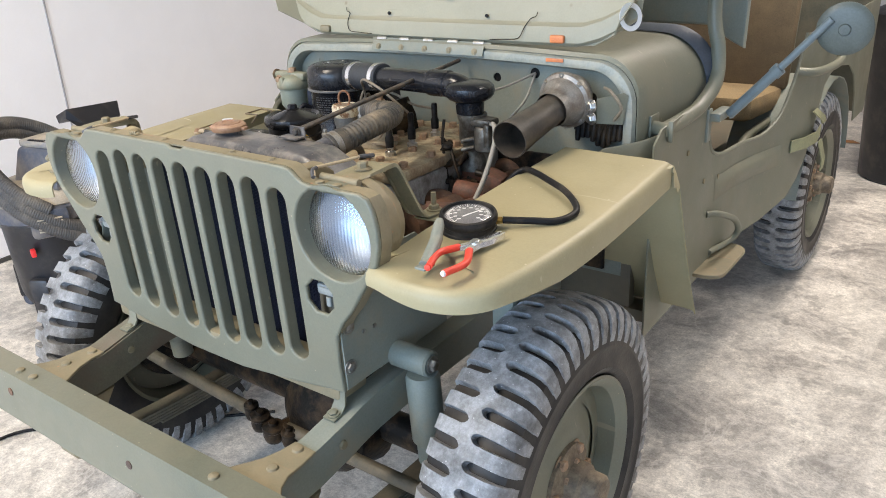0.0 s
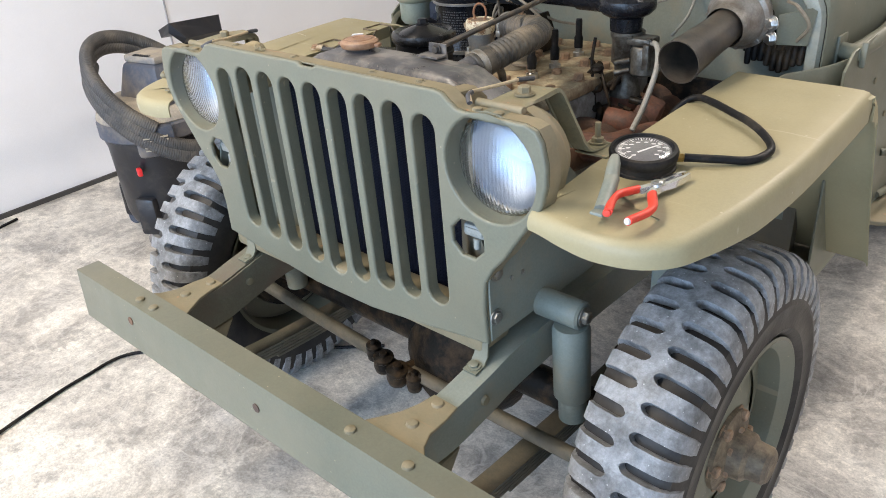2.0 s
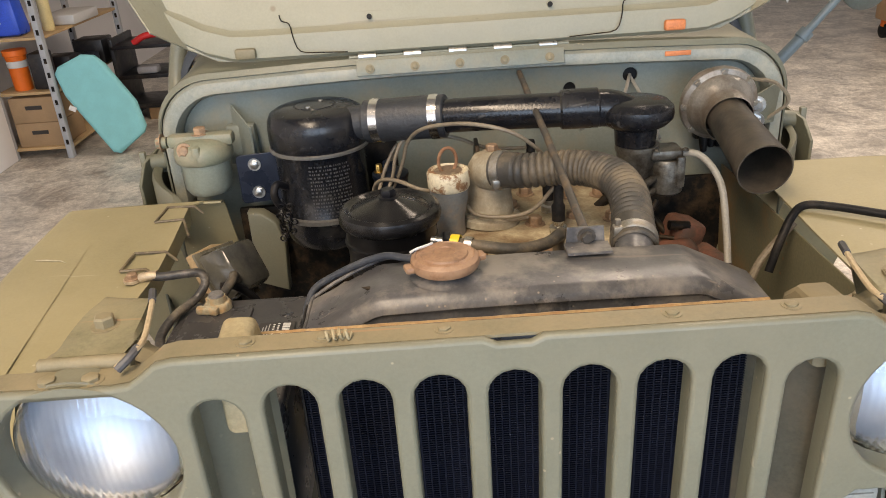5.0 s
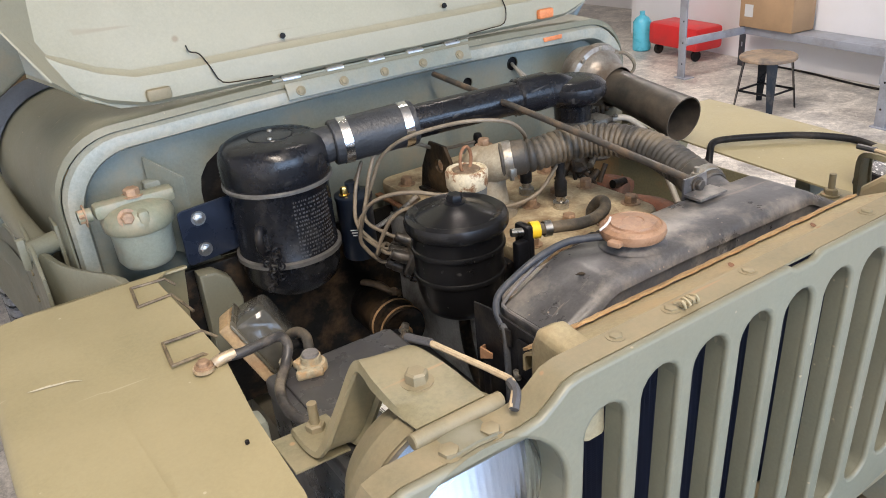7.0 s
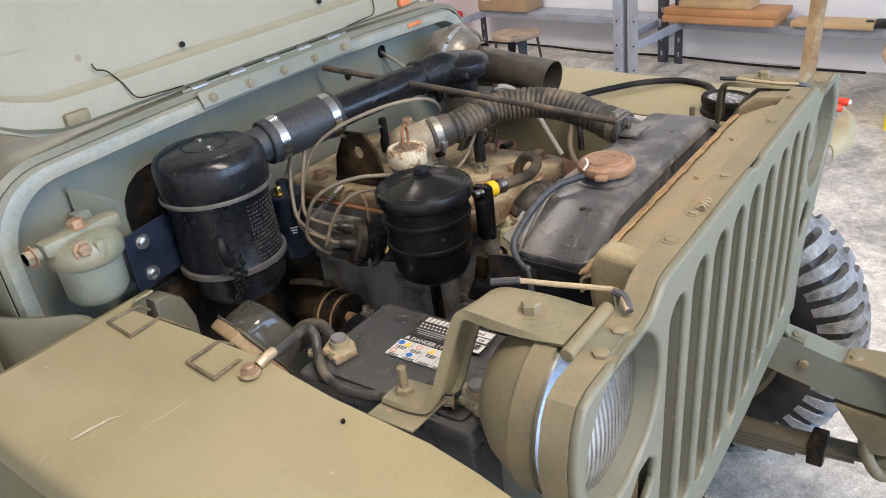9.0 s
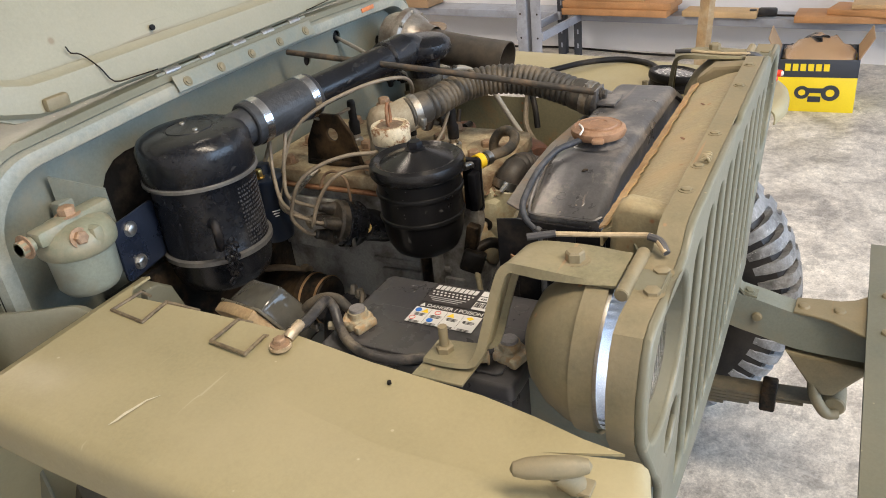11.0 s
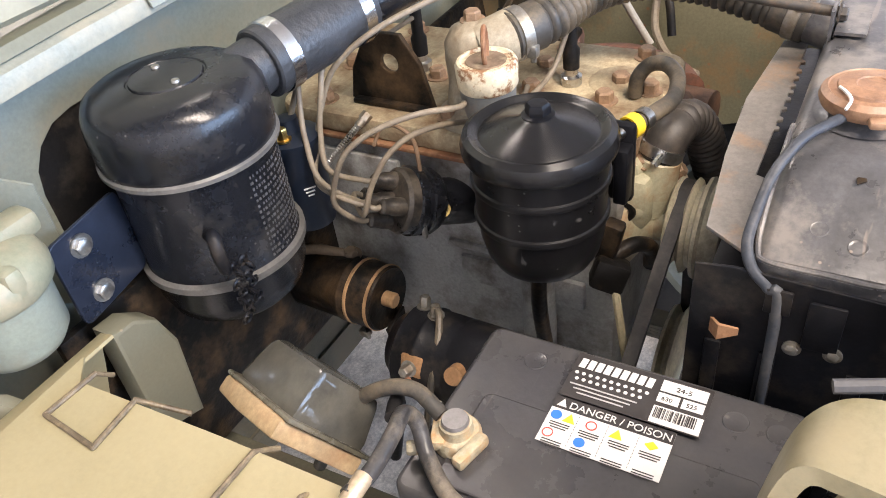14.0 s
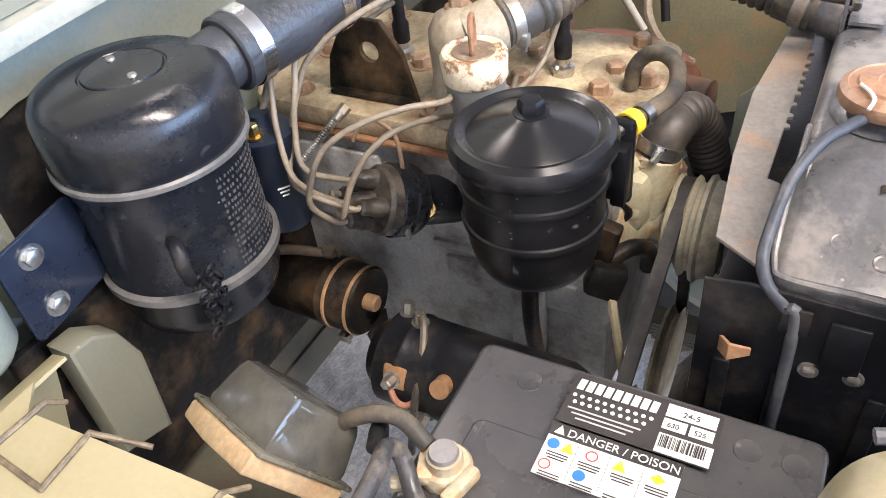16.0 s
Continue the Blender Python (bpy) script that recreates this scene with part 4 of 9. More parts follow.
    pieces("spring_clip", bm, BLACK_DIRTY, sp)
    bm = bmesh.new()
    cyl(bm, (c + s * 0.345 - 0.03, -0.388, 0.318), (c + s * 0.345 + 0.03, -0.388, 0.318), 0.022, seg=20, bevel=0.003)
    tube(bm, [(c + s * 0.345 - 0.034, -0.345, 0.378), (c + s * 0.345 - 0.038, -0.352, 0.345), (c + s * 0.345 - 0.038, -0.375, 0.308), (c + s * 0.345 - 0.030, -0.396, 0.304)], 0.011, 10)
    part("spring_shackle", bm, OLIVE_DUSTY, sp)
    # shock absorber
    bm = bmesh.new()
    lathe(bm, [(0.030, 0), (0.034, 0.006), (0.034, 0.15), (0.030, 0.158), (0.030, 0.16)], (c + s * 0.405, -0.045, 0.42), (0, -0.06, 1), 24)
    lathe(bm, [(0.026, -0.05), (0.026, 0.0)], (c + s * 0.405, -0.045, 0.42), (0, -0.06, 1), 20)
    sh = part("shock_absorber", bm, GREY_GREEN, jeep, "grey-green tubular shock absorber")
    bm = bmesh.new()
    cyl(bm, (c + s * 0.34, -0.055, 0.605), (c + s * 0.43, -0.055, 0.605), 0.026, seg=20, bevel=0.004)
    part("mount", bm, GREY_GREEN, sh)
    bm = bmesh.new()
    bolt(bm, (c + s * 0.43, -0.055, 0.605), (s, 0, 0), 0.012, 0.012)
    part("nut", bm, STEEL_DULL, sh)

bm = bmesh.new()
cyl(bm, (CW - 0.55, 0.014, 0.36), (CW + 0.55, 0.014, 0.36), 0.036, seg=20)
lathe(bm, [(0.06, -0.12), (0.12, -0.08), (0.14, 0.0), (0.11, 0.06), (0.05, 0.10)], (CW + 0.12, 0.014, 0.36), (0, 1, 0), 24)
part("front_axle", bm, BLACK_DIRTY, jeep, "grimy black front axle")
bm = bmesh.new()
tube(bm, [(-0.52, -0.12, 0.408), (-0.30, -0.12, 0.386), (-0.05, -0.12, 0.366)], 0.015, 12)
part("tie_tube", bm, CHASSIS, jeep, "olive steering tie tube under the grille")
bm = bmesh.new()
cyl(bm, (0.05, -0.112, 0.353), (0.52, -0.105, 0.342), 0.0145, seg=14)
part("steering_rod", bm, CHASSIS, jeep)
bm = bmesh.new()
for x, y, z, k in ((-0.045, -0.13, 0.378, 0.75), (-0.012, -0.135, 0.366, 1.0), (0.028, -0.135, 0.352, 1.1), (0.066, -0.125, 0.345, 0.8)):
    lathe(bm, [(0.010 * k, -0.030), (0.019 * k, -0.022), (0.022 * k, -0.008), (0.020 * k, 0.006), (0.023 * k, 0.010), (0.022 * k, 0.016), (0.009 * k, 0.020), (0.008 * k, 0.028), (0, 0.029)], (x, y, z), (0.15, -0.1, 1), 16)
tube(bm, [(-0.06, -0.12, 0.366), (0.01, -0.125, 0.355), (0.08, -0.115, 0.350)], 0.016, 10)
tube(bm, [(0.03, -0.12, 0.352), (0.05, -0.06, 0.36), (0.06, 0.0, 0.37)], 0.014, 8)
part("bell_crank", bm, BLACK_DIRTY, jeep, "greasy dark steering bell crank")

# ---- wheels ----


def make_wheel(c, s, turn):
    """Bar-tread tyre on an olive disc; s is the outer side along x."""
    ob = new("wheel")
    ob.parent = jeep
    ob.location = c
    ob.rotation_euler = (0, 0, radians(turn))
    tagged(ob, "bar-tread tyre on an olive steel disc wheel")
    bm = bmesh.new()
    prof = [(0.205, -0.058), (0.222, -0.074), (0.262, -0.084), (0.300, -0.083), (0.328, -0.076), (0.338, -0.062), (0.343, -0.03), (0.344, 0.0),
            (0.343, 0.03), (0.338, 0.062), (0.328, 0.076), (0.300, 0.083), (0.285, 0.0838), (0.282, 0.0855), (0.278, 0.0855), (0.275, 0.0838), (0.240, 0.082), (0.236, 0.0835), (0.232, 0.0815), (0.222, 0.074), (0.205, 0.058)]
    lathe(bm, prof, (0, 0, 0), (s, 0, 0), 72, close=False)
    part("tyre", bm, TYRE, ob, "black tyre sidewall")
    # tread: centre band and two rows of bars, staggered
    bm = bmesh.new()
    n = 50
    lathe(bm, [(0.338, -0.0095), (0.3615, -0.0085), (0.362, 0.0), (0.3615, 0.0085), (0.338, 0.0095)], (0, 0, 0), (s, 0, 0), 90, close=False)
    for row in (-1, 1):
        for k in range(n):
            a0 = 2 * math.pi * (k + (0.5 if row > 0 else 0)) / n
            da = 2 * math.pi / n * 0.285
            secs = [(0.006, 0.3622, 1.76), (0.0095, 0.3622, 1.5), (0.013, 0.362, 1.2), (0.019, 0.3618, 1.02), (0.052, 0.358, 1.0), (0.066, 0.351, 1.04), (0.0755, 0.340, 1.05), (0.083, 0.318, 1.0), (0.0845, 0.296, 0.85)]
            tops, bots = [], []
            for x, r, w in secs:
                sk = 0.035 * (x / 0.08)
                tr, br = [], []
                for e in (-1, 1):
                    a = a0 + e * da * w + row * sk * 0.5
                    tr.append(bm.verts.new((x * row * s, r * math.cos(a), r * math.sin(a))))
                    a2 = a0 + e * da * w * 1.12 + row * sk * 0.5
                    rb = min(r - 0.002, 0.338) if x < 0.07 else r - 0.012
                    br.append(bm.verts.new((x * row * s * (0.985 if x > 0.07 else 1), rb * math.cos(a2), rb * math.sin(a2))))
                tops.append(tr), bots.append(br)
            for i in range(len(secs) - 1):
                f = bm.faces.new((tops[i][0], tops[i][1], tops[i + 1][1], tops[i + 1][0]))
                f.material_index = 0 if i < 4 else 2
                for e in (0, 1):
                    g = bm.faces.new((tops[i][e], tops[i + 1][e], bots[i + 1][e], bots[i][e]))
                    g.material_index = 1
            g = bm.faces.new((tops[-1][0], tops[-1][1], bots[-1][1], bots[-1][0]))
            g.material_index = 1
    part("tread", bm, [TREAD, TREAD_SIDE, TYRE], ob, "worn grey bar tread", 30)
    bm = bmesh.new()
    lathe(bm, [(0.150, 0.020), (0.196, 0.004), (0.200, 0.012), (0.198, 0.055), (0.206, 0.062), (0.216, 0.070), (0.218, 0.076), (0.212, 0.078), (0.203, 0.070), (0.192, 0.060), (0.190, 0.02), (0.15, 0.028)], (0, 0, 0), (s, 0, 0), 56, close=False)
    lathe(bm, [(0.050, 0.042), (0.092, 0.044), (0.105, 0.036), (0.13, 0.028), (0.165, 0.020), (0.192, 0.012), (0.192, 0.006), (0.16, 0.012), (0.05, 0.036)], (0, 0, 0), (s, 0, 0), 56, close=False)
    lathe(bm, [(0.206, -0.07), (0.216, -0.076), (0.196, -0.05), (0.196, 0.0)], (0, 0, 0), (s, 0, 0), 48, close=False)
    part("rim", bm, OLIVE, ob, "olive steel disc rim")
    bm = bmesh.new()
    lathe(bm, [(0.078, 0.03), (0.076, 0.052), (0.055, 0.058), (0.046, 0.062), (0.044, 0.085), (0.036, 0.092), (0.034, 0.118), (0.028, 0.124), (0.0, 0.124)], (0, 0, 0), (s, 0, 0), 28, close=False)
    part("hub", bm, surface("grimy_rusty_hub", (0.13, 0.10, 0.07), 0.6, metal=0.3, vary=0.3, scale=40, dirt=(0.30, 0.24, 0.16), dirt_amount=0.35, dirt_scale=30, bump=0.3), ob, "grimy rusty hub")
    bm = bmesh.new()
    for k in range(6):
        a = 2 * math.pi * k / 6
        bolt(bm, (s * 0.046, 0.066 * math.cos(a), 0.066 * math.sin(a)), (s, 0, 0), 0.011, 0.016)
        bolt(bm, (s * 0.06, 0.045 * math.cos(a + 0.4), 0.045 * math.sin(a + 0.4)), (s, 0, 0), 0.007, 0.008, False)
    pieces("wheel_nut", bm, BOLT_RUST, ob)
    bm = bmesh.new()
    lathe(bm, [(0.0, -0.05), (0.14, -0.05), (0.145, -0.03), (0.14, 0.0)], (0, 0, 0), (s, 0, 0), 32, close=False)
    part("brake_drum", bm, BLACK_DIRTY, ob)
    return ob


make_wheel((CW + 0.612, 0.060, 0.360), 1, 0)
make_wheel((CW - 0.605, 0.060, 0.360), -1, 0)
make_wheel((CW + 0.585, 2.20, 0.360), 1, 0)
make_wheel((CW - 0.60, 2.20, 0.360), -1, 0)

# ---- the jeep: cowl, hood, tub ----
def arch(half_w, z_top, z_low, r, crown=0.010, n=9, c=CC):
    """Section of the cowl: side, round shoulder, slightly crowned top."""
    pts = [(c + half_w, z_low)]
    pts += ring_points(c + half_w - r, z_top - crown - r, r, n=n, a0=0, a1=85)
    for k in (0.6, 0.3, 0.0, -0.3, -0.6):
        pts.append((c + (half_w - r) * k, z_top - crown * k * k))
    pts += [(2 * c - x, z) for x, z in ring_points(c + half_w - r, z_top - crown - r, r, n=n, a0=0, a1=85)][::-1]
    pts.append((c - half_w, z_low))
    return pts


bm = bmesh.new()
secs = [(0.580, 0.556, 1.088, 0.10), (0.584, 0.558, 1.096, 0.10), (0.63, 0.560, 1.099, 0.105), (0.72, 0.565, 1.101, 0.11), (0.82, 0.580, 1.103, 0.12), (0.93, 0.60, 1.104, 0.13)]
strip(bm, [[(x, y, z) for x, z in arch(hw, zt, 0.80, r)] for y, hw, zt, r in secs], 0.003)
cowl = part("cowl", bm, OLIVE, jeep, "rounded olive steel cowl")
bm = bmesh.new()  # ledge round the engine opening, painted paler for the cool daylight on it
strip(bm, [[(x, y, z) for x, z in arch(hw, zt, 0.86, r)] for y, hw, zt, r in ((0.581, 0.554, 1.088, 0.10), (0.570, 0.549, 1.084, 0.098), (0.567, 0.540, 1.076, 0.092), (0.568, 0.530, 1.066, 0.088), (0.577, 0.526, 1.062, 0.086), (0.61, 0.525, 1.060, 0.086))], 0.003)
part("cowl_ledge", bm, surface("daylit_olive_ledge", (0.235, 0.25, 0.215), 0.40, vary=0.14, scale=9, dirt=(0.37, 0.34, 0.26), dirt_amount=0.3, dirt_scale=11), cowl, "ledge round the engine opening, painted pale for daylight")
bm = bmesh.new()
fw = arch(0.525, 1.06, 0.55, 0.086)
hole = [ring_points(0.268, 1.032, 0.013, n=16), ring_points(0.16, 1.015, 0.011, n=16), ring_points(0.42, 0.985, 0.012, n=14), round_rect(-0.262, 0.905, 0.21, 0.21, 0.06)]
join_mesh(bm, plate(fw, hole, 0.004, 0.001), Matrix.Translation((0, 0.605, 0)) @ UPRIGHT)
part("firewall", bm, GREY_GREEN, jeep, "grey-green firewall with cable holes")
# unseen box, coloured black for the dark inside the firewall's opening
bm = bmesh.new()
box(bm, (CC, 0.75, 0.80), (1.0, 0.28, 0.5))
part("dark_hole_backing", bm, RUBBER, jeep)
for s in (-1, 1):  # lower cowl corner that meets the fender
    bm = bmesh.new()
    foot = glide([(CC + s * 0.600, 0.640, 0.0), (CC + s * 0.585, 0.580, 0.0), (CC + s * 0.560, 0.530, 0.0), (CC + s * 0.530, 0.490, 0.0), (CC + s * 0.512, 0.462, 0.0)], 4)
    n = len(foot) - 1
    tops = [0.912 - 0.010 * (k / n) - 0.020 * max(0, k / n - 0.8) / 0.2 for k in range(n + 1)]
    strip(bm, [[(p.x - s * o, p.y, t - d) for p, t in zip(foot, tops)] for o, d in ((0.010, 0.006), (0.004, 0.001), (0.0, 0.0), (-0.003, 0.004), (-0.003, 0.10))], 0.003)
    part("cowl_foot", bm, OLIVE, cowl)

# hood hinge
bm = bmesh.new()
box(bm, (CC - 0.019, 0.5665, 1.0825), (0.356, 0.003, 0.026), 0.001, turn=(-24, 0, 0))
cyl(bm, (CC - 0.21, 0.588, 1.098), (CC + 0.17, 0.588, 1.098), 0.003, seg=8)
hinge = part("hood_hinge", bm, GREY_GREEN, jeep, "long piano-type hood hinge with steel knuckles")
bm = bmesh.new()
for k in range(5):
    cyl(bm, (CC - 0.194 + 0.078 * k, 0.588, 1.098), (CC - 0.162 + 0.078 * k, 0.588, 1.098), 0.0065, seg=14, bevel=0.001)
pieces("knuckle", bm, STEEL, hinge, "bright rubbed steel knuckles")
bm = bmesh.new()
for k in range(5):
    bolt(bm, (CC - 0.174 + 0.077 * k, 0.5640, 1.0810), (0, -1, 0.42), 0.0055, 0.004)
pieces("hinge_rivet", bm, OLIVE_DUSTY, hinge)

# raised hood, leaning back: underside towards the front
TILT_HOOD = radians(74)
def hood_point(x, u, d):
    """x across, u up along the hood, d out of its underside towards the front."""
    return (CC + x, 0.600 + u * math.cos(TILT_HOOD) - d * math.sin(TILT_HOOD), 1.100 + u * math.sin(TILT_HOOD) + d * math.cos(TILT_HOOD))


bm = bmesh.new()
rows = []
for u in (0.0, 0.02, 0.05, 0.10, 0.2, 0.4, 0.6, 0.82):
    w = 0.535 + 0.05 * min(1, u / 0.1) - 0.10 * u
    row = []
    for k in np.linspace(-1, 1, 23):
        x = k * w
        bend = max(0, abs(k) - 0.86) / 0.14
        row.append(hood_point(x - math.copysign(0.012 * bend * bend, k), u + (0.05 * max(0, abs(k) - 0.8) / 0.2) ** 1.0 * (1 - min(1, u / 0.2)), 0.075 * bend * bend))
    rows.append(row)
strip(bm, rows, 0.003)
hood = part("hood", bm, HOOD_PALE, jeep, "raised olive hood leaning back, underside forward")
bm = bmesh.new()  # stiffening flange along the hinge edge and its step
rows = []
for u, d in ((0.0, 0.0), (0.004, 0.010), (0.020, 0.014), (0.040, 0.015), (0.046, 0.006), (0.052, 0.002)):
    row = []
    for k in np.linspace(-1, 1, 25):
        x = k * 0.545
        lift = 0.07 * max(0, abs(k) - 0.72) ** 1.7 / 0.28 ** 1.7
        row.append(hood_point(x, u + lift, d + 0.004))
    rows.append(row)
strip(bm, rows, 0.002)
part("hood_flange", bm, HOOD_PALE, hood)
bm = bmesh.new()
strip(bm, [[hood_point(x - 0.012, u, 0.008), hood_point(x + 0.012, u, 0.008)] for x, u in ((0.02, 0.10), (0.0, 0.24), (-0.03, 0.42))], 0.012)
part("hood_stop", bm, OLIVE_DUSTY, hood)
bm = bmesh.new()
for x, u in ((-0.17, 0.062), (0.142, 0.062)):
    p = Vector(hood_point(x, u, 0.004))
    cyl(bm, p, p + Vector((0, -0.003, 0.001)), 0.0045, seg=12)
pieces("hood_hole", bm, RUBBER, hood)
for e in (-1, 1):  # thin spring wire from the hinge along the hood's flange
    bm = bmesh.new()
    tube(bm, [hood_point(e * x - 0.02, u, d) for x, u, d in ((0.19, 0.004, 0.022), (0.235, 0.006, 0.023), (0.270, 0.010, 0.023), (0.281, 0.034, 0.022), (0.288, 0.058, 0.008), (0.301, 0.064, 0.007), (0.304, 0.074, 0.007))], 0.0011, 6, 3)
    part("spring_wire", bm, BLACK_DIRTY, hood, "thin dark spring wire")
for x, m, lab in ((-0.385, OLIVE_DUSTY, "olive rubber bump pad"), (0.352, ORANGE_PAINT, "chipped orange bump pad")):
    bm = bmesh.new()
    p = Vector(hood_point(x, 0.012, 0.020))
    box(bm, p, (0.036, 0.012, 0.018), 0.004)
    part("bump_pad", bm, m, hood, lab)
bm = bmesh.new()
join_mesh(bm, plate(ring_points(0, 0, 0.030, n=30), [ring_points(0, 0, 0.019, n=30)], 0.001, 0.0003), Matrix.Translation((CC + 0.533, 0.575, 1.172)) @ Euler((radians(80), 0, radians(62))).to_matrix().to_4x4())
part("painted_ring", bm, LABEL_WHITE, hood, "white painted marking on the hood's outer face")
bm = bmesh.new()
box(bm, (0.340, 0.567, 1.072), (0.045, 0.004, 0.008), 0.001)
part("paint_patch", bm, ORANGE_PAINT, cowl)

# wing-nut hood catches on the cowl's sides, each with its chain
for s in (-1, 1):
    bm = bmesh.new()
    x = CC + s * 0.566
    box(bm, (x, 0.66, 0.905), (0.006, 0.05, 0.085), 0.002)
    ct = part("side_catch", bm, OLIVE, cowl, "olive windshield catch with wing nut and chain")
    bm = bmesh.new()
    cyl(bm, (x, 0.655, 0.918), (x + s * 0.05, 0.635, 0.918), 0.016, seg=14, bevel=0.003)
    box(bm, (x + s * 0.052, 0.632, 0.918), (0.012, 0.012, 0.05), 0.003)
    part("wing_nut", bm, OLIVE, ct)
    bm = bmesh.new()
    for k in range(8):
        t = k / 7
        p = Vector((x + s * 0.012, 0.67 + 0.02 * t, 0.90 - 0.045 * math.sin(math.pi * t) - 0.03 * t))
        lathe(bm, [(0.0035, -0.001), (0.005, 0), (0.0035, 0.001)], p, (k % 2, 1 - k % 2, 0.3), 8)
    pieces("chain", bm, STEEL_DULL, ct)

# windshield frame folded upright behind the hood
bm = bmesh.new()
join_mesh(bm, plate([(-0.592, 1.05), (-0.585, 1.40), (-0.56, 1.62), (0.56, 1.62), (0.585, 1.40), (0.592, 1.05), (0.56, 1.065), (0.48, 1.11), (0, 1.118), (-0.48, 1.11), (-0.56, 1.06)], [round_rect(0, 1.44, 1.04, 0.28, 0.03)], 0.03, 0.006), Matrix.Translation((CC, 0.935, 0)) @ Euler((radians(-8), 0, 0)).to_matrix().to_4x4() @ Matrix.Translation((0, 0.16, 0)) @ UPRIGHT)
ws = part("windshield", bm, GREY_GREEN, jeep, "grey-green steel windshield frame")
bm = bmesh.new()
rows = []
for y, g in ((0.90, 0.006), (0.915, 0.018), (0.935, 0.022), (0.955, 0.010)):
    rows.append([(x, y, z) for x, z in arch(0.596 + g, 1.104 + g, 1.0, 0.13)])
strip(bm, rows)
part("seal", bm, surface("blue_black_seal", (0.05, 0.06, 0.075), 0.5, vary=0.2, scale=20), ws, "blue-black rubber cowl seal")
for s in (-1, 1):
    bm = bmesh.new()
    tube(bm, [(CC + s * 0.590, 0.650, 0.912), (CC + s * 0.600, 0.72, 0.918), (CC + s * 0.612, 0.83, 0.935), (CC + s * 0.622, 0.91, 0.985), (CC + s * 0.612, 0.94, 1.06), (CC + s * 0.590, 0.955, 1.15), (CC + s * 0.580, 0.99, 1.4)], 0.018, 14)
    part("side_tube", bm, OLIVE, ws, "curved olive windshield support tube")
    bm = bmesh.new()
    box(bm, (CC + s * 0.628, 0.955, 0.893), (0.03, 0.10, 0.022), 0.004)
    box(bm, (CC + s * 0.612, 0.915, 0.87), (0.008, 0.03, 0.085), 0.003)
    bolt(bm, (CC + s * 0.645, 0.985, 0.893), (s, 0, 0), 0.012, 0.008)
    part("pivot", bm, GREY_GREEN, ws)

# tub: side panels with the door cut-outs, floor, rear body
def flare(y):
    """Outward sweep of the rear quarter over the wheels."""
    t = min(1, max(0, (y - 1.2) / 0.6))
    return 0.075 * t * t * (3 - 2 * t)


